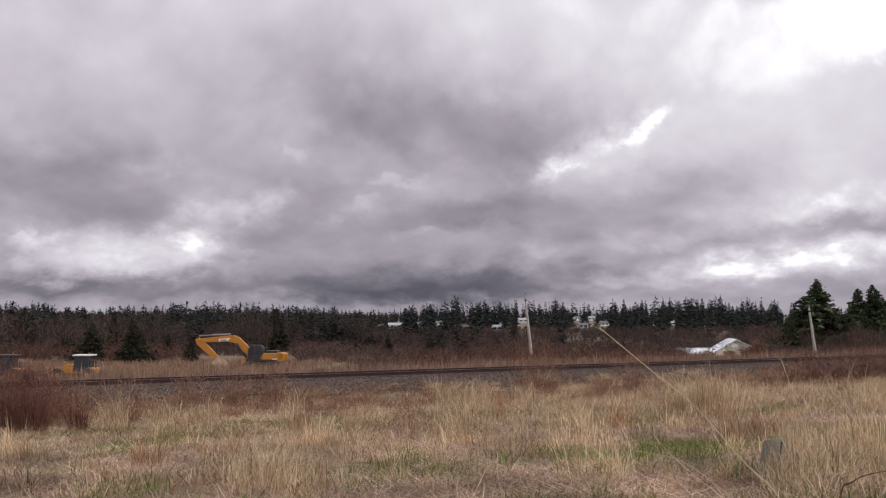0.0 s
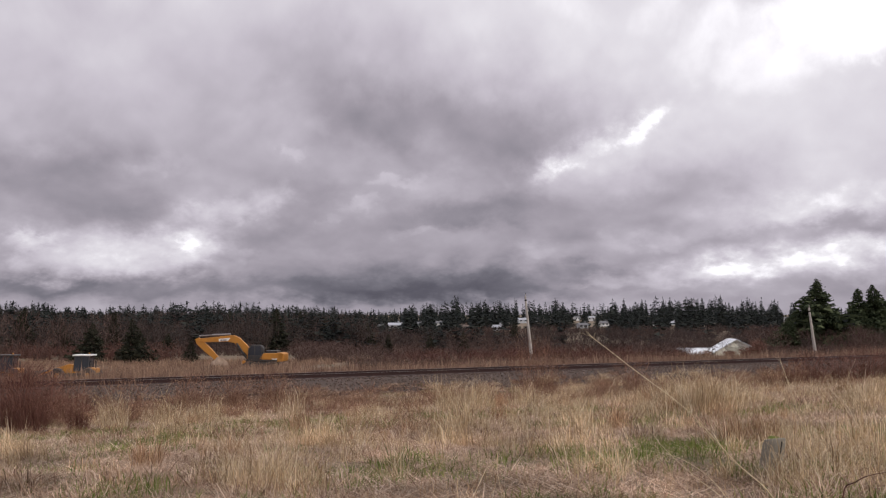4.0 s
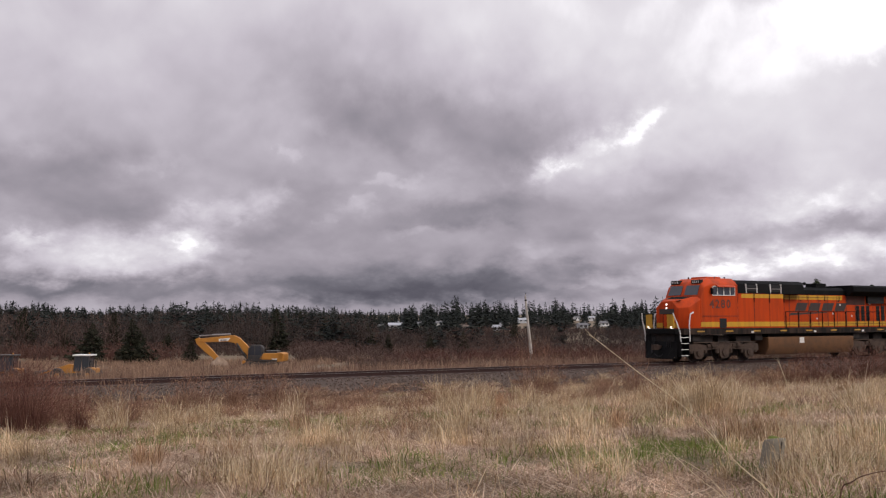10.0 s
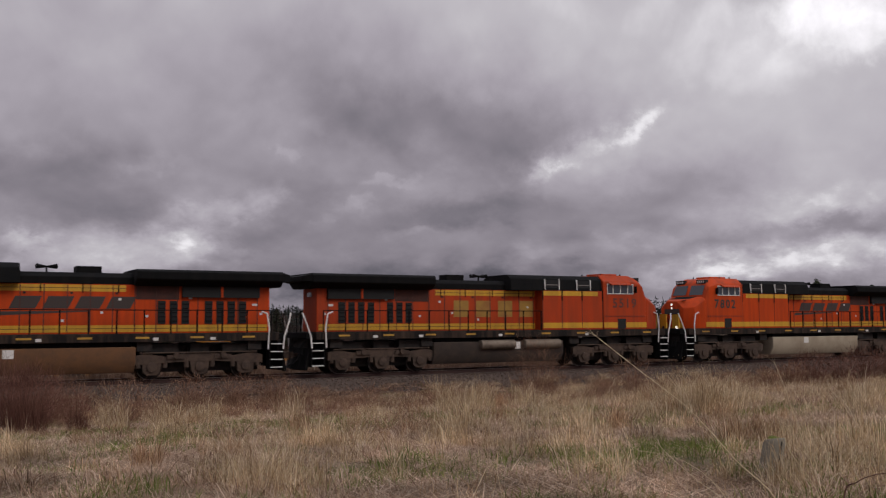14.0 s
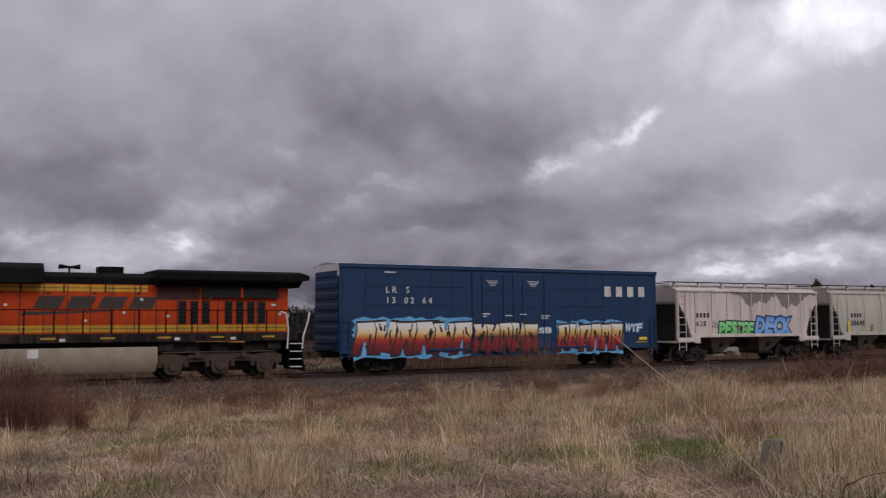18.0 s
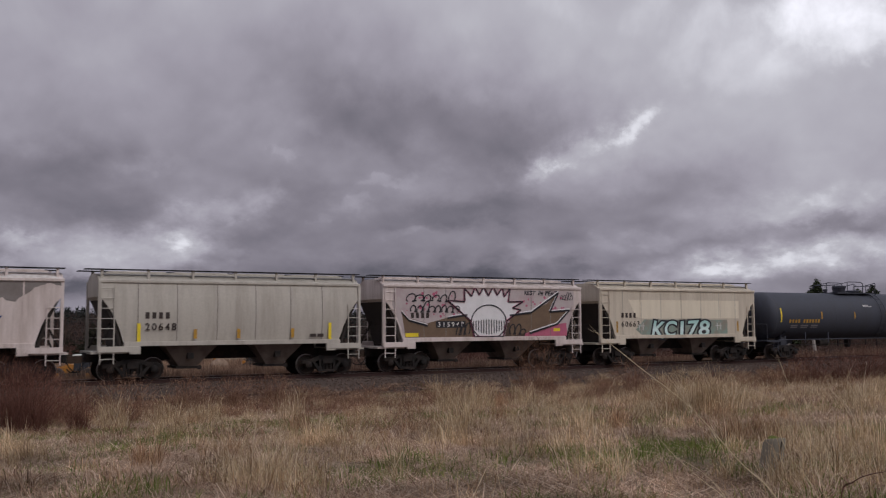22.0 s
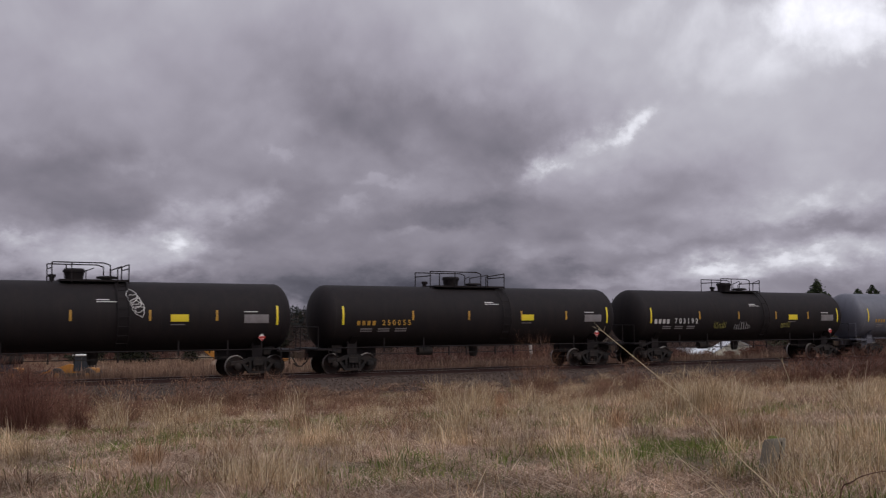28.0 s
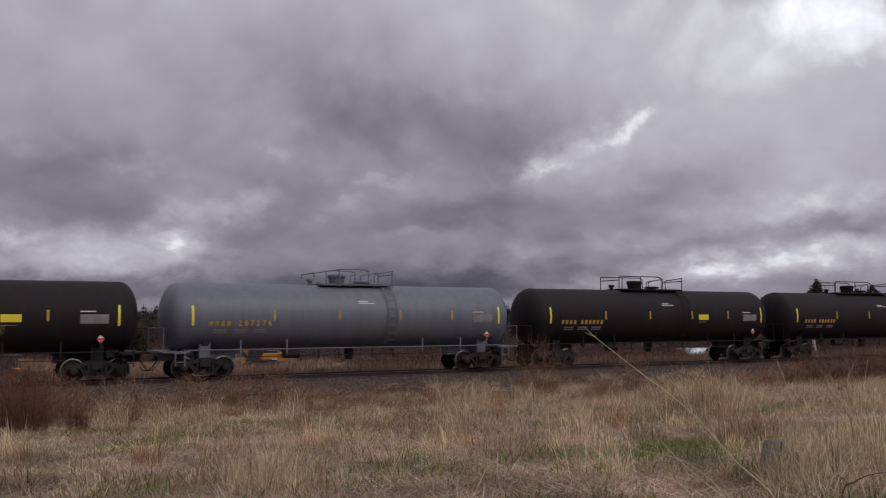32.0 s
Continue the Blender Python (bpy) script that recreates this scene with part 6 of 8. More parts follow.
def straw_material(name, a, b, c, thin=0.0, patch=0.3):
    """Dead or green grass: each blade its own tone between three colours."""
    m = bpy.data.materials.new(name)
    m.use_nodes = True
    N, L = m.node_tree.nodes, m.node_tree.links
    g, ramp, ns, co, mx = (N.new(k) for k in ("ShaderNodeNewGeometry", "ShaderNodeValToRGB", "ShaderNodeTexNoise", "ShaderNodeTexCoord", "ShaderNodeMixRGB"))
    el = ramp.color_ramp.elements
    el[0].color, el[1].color = a, c
    el.new(0.5).color = b
    L.new(g.outputs["Random Per Island"], ramp.inputs["Fac"])
    ns.inputs["Scale"].default_value, ns.inputs["Detail"].default_value = 0.9, 5
    L.new(co.outputs["Object"], ns.inputs["Vector"])
    spread = N.new("ShaderNodeMapRange")
    for k, v in zip(("From Min", "From Max", "To Min", "To Max"), (0.34, 0.66, 1 - patch, 1 + patch * 0.6)):
        spread.inputs[k].default_value = v
    L.new(ns.outputs["Fac"], spread.inputs["Value"])
    mx.blend_type = "MULTIPLY"
    mx.inputs["Fac"].default_value = 1
    L.new(ramp.outputs["Color"], mx.inputs["Color1"])
    L.new(spread.outputs["Result"], mx.inputs["Color2"])
    gain = mx
    b_ = N["Principled BSDF"]
    L.new(gain.outputs["Color"], b_.inputs["Base Color"])
    b_.inputs["Roughness"].default_value = 0.95
    b_.inputs["Specular IOR Level"].default_value = 0.12
    if thin:
        tr, mix = N.new("ShaderNodeBsdfTranslucent"), N.new("ShaderNodeMixShader")
        L.new(gain.outputs["Color"], tr.inputs["Color"])
        mix.inputs["Fac"].default_value = thin
        L.new(b_.outputs[0], mix.inputs[1])
        L.new(tr.outputs[0], mix.inputs[2])
        L.new(mix.outputs[0], N["Material Output"].inputs["Surface"])
    return m


STRAW = straw_material("dry_straw", rgb(128, 103, 77), rgb(210, 182, 142), rgb(250, 232, 200), 0.45, 0.42)
MATTED = straw_material("matted_straw", rgb(114, 89, 74), rgb(186, 156, 132), rgb(240, 217, 194), 0.4, 0.46)
TUFT = straw_material("brown_tuft_grass", rgb(118, 92, 72), rgb(186, 153, 120), rgb(230, 202, 168), 0.4, 0.36)
RUSTY = straw_material("rusty_straw", rgb(116, 87, 66), rgb(180, 144, 112), rgb(224, 192, 156), 0.4, 0.35)
RUSSET = straw_material("russet_stems", rgb(96, 68, 57), rgb(140, 105, 86), rgb(182, 148, 122), 0.3)
GREEN = straw_material("new_grass", rgb(80, 94, 42), rgb(112, 126, 60), rgb(150, 154, 90), 0.4)
TWIG = straw_material("reddish_twigs", rgb(74, 52, 46), rgb(94, 66, 58), rgb(116, 84, 74), 0.2)
THICKET = straw_material("maroon_stems", rgb(82, 54, 47), rgb(112, 76, 66), rgb(146, 108, 93), 0.3)
BRIAR = straw_material("briar_stems", rgb(84, 56, 49), rgb(118, 83, 72), rgb(152, 117, 100), 0.25)
BARE = straw_material("bare_branches", rgb(62, 52, 49), rgb(72, 61, 57), rgb(83, 71, 66))
# far conifers: distance haze is put into the needle colour, greyed towards blue
NEEDLE = straw_material("hazed_conifer_needles", rgb(32, 35, 35), rgb(42, 45, 43), rgb(56, 59, 53))
BARE_WARM = straw_material("bare_alder_twigs", rgb(76, 60, 55), rgb(87, 69, 63), rgb(98, 80, 73))
NEEDLE_NEAR = straw_material("spruce_needles", rgb(56, 64, 48), rgb(70, 78, 57), rgb(92, 98, 70), 0.3)
FIR = straw_material("fir_needles", rgb(38, 40, 33), rgb(50, 51, 40), rgb(68, 66, 52), 0.2)
FAR_STRAW = straw_material("far_straw", rgb(100, 78, 67), rgb(138, 110, 93), rgb(172, 144, 120))


def in_view(r, n, y0, y1, power=1.0, spread=0.52):
    """Random places on the field before the track, within the strip that the camera looks over."""
    y = y0 + (y1 - y0) * r.uniform(0, 1, n) ** power
    x = r.uniform(-spread, spread, n) * (y + 1.5)
    return x, y


def rows_at(x, y, across, up, test=None):
    out = []
    for i in range(len(x)):
        s, u = to_track(x[i], y[i])
        if u < 2.7 or (u < 4.4 and patchy(x[i], y[i], 0.4, 2.0) + (u - 3.1) + 0.02 * x[i] < 0) or (test and not test(x[i], y[i], u)):
            continue
        z = ground_z(x[i], y[i])
        if u < 4.6:
            z = max(z, -0.2 - (u - 2.3) * 0.304)
        out.append((x[i], y[i], z, across[i], up[i]))
    return np.array(out)


def stuff(name, mesh_name, V, F, material, label, category):
    ob = new(name, raw_mesh(mesh_name, V, F, material))
    return tagged(ob, label, category, kind="stuff")


def patchy(x, y, k=0.45, z=0.0):
    return noise.noise((x * k, y * k, z)) + 0.5 * noise.noise((x * k * 2.3, y * k * 2.3, z + 4))


def tussock(r, n, radius, lengths, width, plain=False):
    """A tussock: blades that rise from one root and fall outwards."""
    V, F = [], []
    for i in range(n):
        a, q = r.uniform(0, 2 * math.pi), radius * r.uniform(0, 1)
        base = np.array((q * math.cos(a), q * math.sin(a), -0.03))
        p = blade(r, base, r.uniform(*lengths), width * r.uniform(0.5, 1.4), r.uniform(0.05, 1.2), a + r.uniform(-1.4, 1.4), r.uniform(0.2, 1.9))
        if plain:
            V += [p[0], p[1], p[4]]
            F.append(np.array([(3 * i, 3 * i + 1, 3 * i + 2)]))
        else:
            V += p
            F.append(BLADE_F + 5 * i)
    return np.array(V), np.concatenate(F)


def spikes(r, n, radius, lengths, width, leans):
    """Far grass or twigs: one narrow triangle each."""
    a, q = r.uniform(0, 2 * math.pi, n), radius * np.sqrt(r.uniform(0, 1, n))
    way, lean, L_ = r.uniform(0, 2 * math.pi, n), r.uniform(leans[0], leans[1], n), r.uniform(lengths[0], lengths[1], n)
    base = np.stack([q * np.cos(a), q * np.sin(a), np.full(n, -0.03)], -1)
    tip = base + np.stack([np.cos(way) * np.sin(lean), np.sin(way) * np.sin(lean), np.cos(lean)], -1) * L_[:, None]
    tw = r.uniform(0, math.pi, n)
    side = np.stack([np.cos(tw), np.sin(tw), r.uniform(-0.4, 0.4, n)], -1) * (width * r.uniform(0.5, 1.4, n) / 2)[:, None]
    V = np.stack([base - side, base + side, tip], 1).reshape(-1, 3)
    return V, np.arange(3 * n).reshape(-1, 3)


LUSH = ((-6.0, 21.2), (-2.9, 21.2), (3.4, 15.9), (2.4, 15.5), (-8.4, 20.6), (0.44, 20.9), (-0.7, 9.7), (-4.2, 15.7), (2.7, 11.2), (-4.8, 14.1), (-3.4, 24.5), (6.2, 17.0), (4.9, 13.0), (1.8, 10.3), (7.4, 19.4), (-1.9, 17.6), (1.5, 24.0), (3.6, 21.5))


def lush(x, y):
    """How green the ground is: spots of new grass, with open ground to the left of the view."""
    g = sum(math.exp(-((x - gx) / (0.05 * gy + 0.3)) ** 2 - ((y - gy) / (0.10 * gy)) ** 2) for gx, gy in LUSH)
    return 0.62 * g + 0.45 * patchy(x, y, 0.8, 9.0) + 0.35 * patchy(x, y, 0.25, 3.0) - 0.02 * max(0, x)


def family(r, n, y0, y1, members, spread, test, power=1.0):
    """Plants in clusters: each has its own size, largest in its midst. Returns places and sizes."""
    cx, cy = in_view(r, n, y0, y1, power)
    X, Y, S = [], [], []
    for a, b in zip(cx, cy):
        if not test(a, b):
            continue
        size, wide = r.uniform(0.5, 1.2), spread * r.uniform(0.5, 1.5)
        for _ in range(int(r.integers(*members))):
            dx, dy = r.normal(0, wide), r.normal(0, wide)
            X.append(a + dx)
            Y.append(b + dy)
            S.append(size * (1 - 0.35 * min(1, math.hypot(dx, dy) / (2 * wide))) * r.uniform(0.8, 1.15))
    return np.array(X), np.array(Y), np.array(S)


def field_grass():
    r = np.random.default_rng(11)
    near = [spikes(r, 36, 0.26, (0.16, 0.44), 0.011, (1.05, 1.55)) for _ in range(8)]
    x, y = in_view(r, 4800, 6.5, 14, 1.0)
    sc = r.uniform(0.7, 1.25, len(x))
    V, F = scatter(near, rows_at(x, y, sc, sc * r.uniform(0.35, 0.9, len(x)), lambda a, b, u: lush(a, b) < 0.42 or r.uniform() < 0.55), r)
    stuff("matted_grass", "matted_grass", V, F, MATTED, "flattened mat of dead straw-coloured grass", "grass")
    mats = [spikes(r, 34, 0.3, (0.15, 0.45), 0.019, (1.0, 1.55)) for _ in range(8)]
    x, y = in_view(r, 13000, 13, 44, 1.2)
    sc = r.uniform(0.7, 1.25, len(x))
    V, F = scatter(mats, rows_at(x, y, sc, sc * r.uniform(0.4, 0.9, len(x)), lambda a, b, u: lush(a, b) < 0.42 or r.uniform() < 0.55), r)
    stuff("matted_grass", "matted_grass_beyond", V, F, MATTED, "flattened mat of dead grass towards the track", "grass")
    # the same turf behind and beside the viewpoint
    x, y = r.uniform(-14, 14, 1500), r.uniform(-10, 4.6, 1500)
    sc = r.uniform(0.7, 1.2, len(x))
    V, F = scatter(mats, rows_at(x, y, sc, sc * r.uniform(0.3, 0.6, len(x))), r)
    stuff("matted_grass", "matted_grass_round", V, F, MATTED, "flattened dead grass round the viewpoint", "grass")
    # humps of fallen grass, with hollows between
    humps = [tussock(r, 60, 0.22, (0.2, 0.5), 0.009) for _ in range(8)]
    x, y, sc = family(r, 240, 6.8, 17, (2, 6), 0.24, lambda a, b: lush(a, b) < 0.4 and patchy(a, b, 0.5, 31.0) > -0.35)
    V, F = scatter(humps, rows_at(x, y, sc * 1.1, sc * r.uniform(0.5, 0.95, len(x))), r)
    stuff("grass_tussocks", "grass_tussocks", V, F, MATTED, "shaggy fallen tussocks of dead grass", "grass")
    humps = [tussock(r, 44, 0.25, (0.2, 0.55), 0.014, True) for _ in range(8)]
    x, y, sc = family(r, 620, 14, 42, (2, 8), 0.4, lambda a, b: lush(a, b) < 0.45 and patchy(a, b, 0.4, 33.0) + 0.02 * a > -0.1)
    V, F = scatter(humps, rows_at(x, y, sc, sc * r.uniform(0.5, 1.05, len(x))), r)
    stuff("grass_tussocks", "grass_tussocks_beyond", V, F, STRAW, "shaggy tussocks of dead grass towards the track", "grass")
    # upright dead grass: separate sheaves on open ground, a thick stand towards one side
    tall = [tuft(r, 26, 0.16, (0.15, 0.66), 0.0075, (0.02, 0.75), (0.05, 1.3)) for _ in range(8)]
    x, y, sc = family(r, 520, 6.8, 40, (2, 9), 0.22, lambda a, b: lush(a, b) < 0.5 and patchy(a, b, 0.45) + 1.1 * (a / b - 0.12) + 0.25 * max(0, (b - 22) / 18) > -0.08, 1.1)
    V, F = scatter(tall, rows_at(x, y, sc, sc), r)
    stuff("dry_grass", "dry_grass", V, F, STRAW, "upright dry straw-coloured field grass", "grass")
    # small brown tufts all over the open ground
    low_tufts = [tuft(r, 20, 0.12, (0.12, 0.46), 0.009, (0.02, 0.9), (0.05, 1.3)) for _ in range(8)]
    x, y, sc = family(r, 440, 6.8, 42, (1, 5), 0.2, lambda a, b: lush(a, b) < 0.4 and patchy(a, b, 0.7, 61.0) > -0.25, 1.3)
    V, F = scatter(low_tufts, rows_at(x, y, sc, sc), r)
    stuff("brown_tufts", "brown_tufts", V, F, TUFT, "small brownish tufts of last year's grass", "grass")
    # well-grown sheaves in the middle of the field, bleached or rusty
    sheaf = [tuft(r, 30, 0.1, (0.25, 0.85), 0.010, (0.02, 0.6), (0.1, 1.2)) for _ in range(8)]
    for k, (mat, label) in enumerate(((STRAW, "sheaves of bleached dead grass in the field"), (RUSTY, "sheaves of rusty brown dead grass in the field"))):
        x, y, sc = family(r, 150, 11, 36, (5, 15), 0.2, lambda a, b: lush(a, b) < 0.45 and patchy(a, b, 0.5, 91.0 + 7 * k) + 0.3 * (a / b) > -0.05)
        V, F = scatter(sheaf, rows_at(x, y, sc * 0.9, sc * 0.85), r)
        stuff("grass_sheaves", "grass_sheaves", V, F, mat, label, "grass")
    # thin straw standing singly over the mat
    wisps = [tuft(r, 5, 0.3, (0.3, 0.8), 0.006, (0.05, 1.1), (0.05, 1.1)) for _ in range(8)]
    x, y = in_view(r, 1500, 6.5, 44, 1.0)
    sc = r.uniform(0.5, 1.0, len(x))
    V, F = scatter(wisps, rows_at(x, y, sc, sc, lambda a, b, u: patchy(a, b, 0.3, 5.0) + 0.9 * (a / b) > -0.02), r)
    stuff("grass_stems", "grass_stems", V, F, STRAW, "scattered tall pale grass stems", "grass")
    # brown dead stems lying among them
    brown = [tuft(r, 14, 0.25, (0.2, 0.5), 0.010, (0.5, 1.5), (0.1, 0.9)) for _ in range(5)]
    x, y = in_view(r, 8000, 15, 44, 1.0)
    sc = r.uniform(0.7, 1.3, len(x))
    V, F = scatter(brown, rows_at(x, y, sc, sc, lambda a, b, u: patchy(a, b, 0.6, 13.0) + 0.5 * max(0, (14 - u) / 8) > 0.25), r)
    stuff("dead_stems", "dead_stems", V, F, RUSSET, "brown dead stems and bracken lying in the field", "dead stems")
    # ruddy rank grass up the near side of the bank, in ragged drifts
    rank = [tussock(r, 46, 0.3, (0.3, 0.95), 0.018, True) for _ in range(8)]
    x, y, sc = family(r, 1500, 24, 54, (3, 12), 0.5, lambda a, b: to_track(a, b)[1] < 12.5 and patchy(a, b, 0.3, 21.0) > -0.3)
    V, F = scatter(rank, rows_at(x, y, sc, sc * r.uniform(0.7, 1.1, len(x)), lambda a, b, u: lush(a, b) < 0.6), r)
    stuff("rank_grass", "rank_grass", V, F, RUSSET, "ruddy dead rank grass along the foot of the railway bank", "grass")
    x, y, sc = family(r, 900, 24, 54, (3, 12), 0.45, lambda a, b: to_track(a, b)[1] < 13 and patchy(a, b, 0.35, 25.0) + 0.04 * a > 0.05)
    V, F = scatter(rank, rows_at(x, y, sc, sc * 0.95, lambda a, b, u: u < 15), r)
    stuff("bank_grass", "bank_grass", V, F, STRAW, "tall straw-coloured grass on the foot of the bank", "grass")
    # patches of new grass
    shoots = [tuft(r, 22, 0.3, (0.08, 0.24), 0.009, (0.05, 1.0), (0.1, 0.8)) for _ in range(5)]
    x, y = in_view(r, 14500, 6.5, 44, 1.15)
    sc = r.uniform(0.6, 1.1, len(x))
    V, F = scatter(shoots, rows_at(x, y, sc, sc, lambda a, b, u: lush(a, b) + r.uniform(-0.25, 0.25) > 0.26), r)
    stuff("green_grass", "green_grass", V, F, GREEN, "fresh green grass shoots among the straw", "grass")


def clump(x, y, height, radius, n, material, name, label, category, lean=0.3, width=0.008, seed=1, group="", forked=False):
    """A single big clump of stems, rooted at x, y."""
    r = np.random.default_rng(seed)
    V, F = tuft(r, n, radius, (height * 0.4, height * 1.12), width, (0.0, lean), (0.1, 1.3))
    if forked:
        V, F = thicket(r, n * 2, width * 1.3 / height)
        V = V * (radius * 0.9 + height * 0.55, radius * 0.9 + height * 0.55, height)
    ob = new(name, raw_mesh(name, V, F, material))
    ob.location = (x, y, ground_z(x, y))
    if y < 26:
        SWAYING.append(ob)
    return tagged(ob, label, category, group)


SWAYING = []


def clumps():
    spots = ((-1.72, 9.06, 0.72, 0.42, 620), (-1.35, 8.6, 0.62, 0.36, 420), (-2.2, 9.5, 0.5, 0.3, 260), (-0.46, 9.22, 0.7, 0.12, 80), (1.83, 12.2, 0.62, 0.22, 160), (0.63, 12.6, 0.8, 0.16, 120),
             (4.75, 17.7, 1.15, 0.45, 620), (5.25, 18.2, 1.1, 0.4, 460), (1.25, 31.6, 1.4, 0.5, 300), (5.8, 24.9, 1.1, 0.4, 260), (-4.79, 30.0, 1.2, 0.5, 260),
             (-1.06, 10.9, 0.7, 0.14, 90), (3.54, 8.45, 0.7, 0.4, 260), (4.01, 10.8, 0.75, 0.45, 260), (2.98, 8.3, 0.55, 0.22, 260), (8.7, 19.8, 1.0, 0.5, 300), (-10.8, 31.0, 1.3, 0.6, 260),
             (6.9, 22.7, 1.0, 0.5, 300), (2.9, 7.9, 0.5, 0.25, 90), (3.9, 9.2, 0.75, 0.3, 160), (0.2, 31.0, 1.3, 0.5, 240), (2.5, 30.5, 1.2, 0.5, 240), (-8.0, 23.4, 1.3, 0.35, 220), (-7.2, 25.0, 1.2, 0.4, 220), (-6.6, 27.0, 1.1, 0.4, 220), (-11.4, 22.6, 1.1, 0.4, 200))
    for i, (x, y, h, q, n) in enumerate(spots):
        clump(x, y, h, q, n, STRAW, "grass_clump", "tall clump of dry straw-coloured grass in the field", "grass clump", 1.15 if y < 14 else 0.5 if x > 4.6 and y < 18.5 else 0.9, 0.0055 if y < 14 else 0.009, 50 + i, "grass clumps")
    brush = ((-9.8, 22.9, 1.85, 0.3, 420), (-10.5, 23.4, 1.9, 0.4, 420), (-8.9, 23.4, 1.1, 0.35, 200), (-14.4, 31.0, 2.2, 0.9, 260), (-12.0, 30.5, 1.5, 0.8, 220),
             (-9.2, 35.0, 1.3, 0.9, 240), (-7.6, 35.4, 1.2, 0.9, 240), (-6.4, 36.0, 1.2, 0.8, 220), (3.9, 42.0, 2.7, 0.45, 150), (4.5, 41.5, 2.2, 0.5, 150),
             (8.4, 42.2, 1.6, 0.8, 200), (16.6, 45.6, 1.2, 0.8, 220), (18.0, 46.8, 1.7, 1.0, 280), (19.6, 47.2, 1.4, 1.0, 240), (21.2, 48.4, 1.9, 1.1, 300), (22.8, 49.0, 1.5, 1.0, 260), (24.4, 50.4, 2.1, 1.1, 300), (26.0, 51.5, 1.9, 1.2, 280), (15.2, 45.0, 0.9, 0.8, 180),
             (-11.6, 27.4, 1.7, 0.9, 260), (-9.6, 29.0, 1.5, 0.9, 200), (39.2, 131, 0.8, 1.2, 160), (41.4, 131, 1.3, 1.3, 200), (43.2, 131, 2.4, 1.2, 200), (36.0, 131, 0.9, 1.2, 120))
    for i, (x, y, h, q, n) in enumerate(brush):
        clump(x, y, h, q, n, THICKET if i < 3 else BRIAR if i in (3, 12, 13, 14, 15, 16, 19, 21, 22, 23) else RUSSET, "briar_bush", "tangled leafless reddish-brown bush beside the track", "bush", 1.0, 0.010 if i < 11 or i in (19, 20) else 0.015 if i < 19 else 0.04, 90 + i, "bushes by the track", True)
    clump(-3.5, 26.6, 0.55, 0.55, 200, RUSSET, "bracken_heap", "low brown heap of dead bracken in the field", "bracken", 1.2, 0.014, 140)


STALKS = []


def stalk(pts, radius, label, seed=0):
    """A long bent stem through a few points, thinner to its tip, with a frayed seed head."""
    r = random.Random(seed)
    sh = Shape()
    root = Vector(pts[0])
    P = [Vector(p) - root for p in pts]
    fine = []
    for i in range(len(P) - 1):
        a, b = P[i], P[i + 1]
        p0, p3 = P[max(i - 1, 0)], P[min(i + 2, len(P) - 1)]
        for k in range(6):
            t = k / 6
            fine.append(0.5 * ((2 * a) + (b - p0) * t + (2 * p0 - 5 * a + 4 * b - p3) * t * t + (3 * a - p0 - 3 * b + p3) * t ** 3))
    fine.append(P[-1])
    n = len(fine)
    for i in range(n - 1):
        sh.rod(fine[i], fine[i + 1], radius * (1 - 0.7 * i / n), 5, radius * (1 - 0.7 * (i + 1) / n))
    tip = fine[-1]
    for k in range(5):
        sh.rod(tip, tip + Vector((r.uniform(-0.05, 0.02), r.uniform(-0.03, 0.03), r.uniform(0.0, 0.06))), radius * 0.25, 3, radius * 0.1)
    ob = part("grass_stalk", sh, PALE_STALK, at=Matrix.Translation(root))
    STALKS.append(ob)
    return tagged(ob, label, "stalk", "long bent stalks")


PALE_STALK = paint("pale_stalk", rgb(216, 198, 162), 0.6, dirt=rgb(170, 140, 100), dirt_amount=0.5, coarse=6, bump=0)


def stalks():
    a = "long pale dry grass stalk leaning over the field"
    b = "thin dry grass stalk bent low over the field"
    stalk([(1.7, 4.5, 0.95), (1.59, 4.5, 1.55), (1.36, 4.45, 1.81), (1.14, 4.4, 2.05), (0.9, 4.35, 2.24), (0.71, 4.3, 2.39)], 0.0036, a, 1)
    stalk([(2.22, 5.3, 0.98), (2.1, 5.3, 1.46), (1.99, 5.25, 1.76), (1.89, 5.2, 2.04), (1.83, 5.2, 2.22)], 0.0032, a, 2)
    stalk([(1.75, 5.0, 0.96), (1.54, 5.1, 1.43), (1.35, 5.2, 1.61), (1.19, 5.2, 1.76), (1.07, 5.2, 1.92)], 0.0022, b, 3)
    stalk([(1.8, 5.4, 0.97), (1.6, 5.5, 1.44), (1.39, 5.6, 1.63), (1.13, 5.6, 1.69)], 0.0022, b, 4)
    stalk([(2.06, 5.0, 0.98), (1.94, 5.0, 1.52), (1.79, 5.0, 1.76), (1.73, 5.0, 1.93)], 0.0025, b, 5)
    tw = stalk([(2.05, 5.0, 0.96), (2.06, 5.0, 1.52), (2.13, 5.0, 1.61), (2.23, 5.0, 1.65), (2.4, 5.0, 1.67)], 0.005, "thorny brown bramble stem arching over", 6)
    tw.data.materials[0] = TWIG


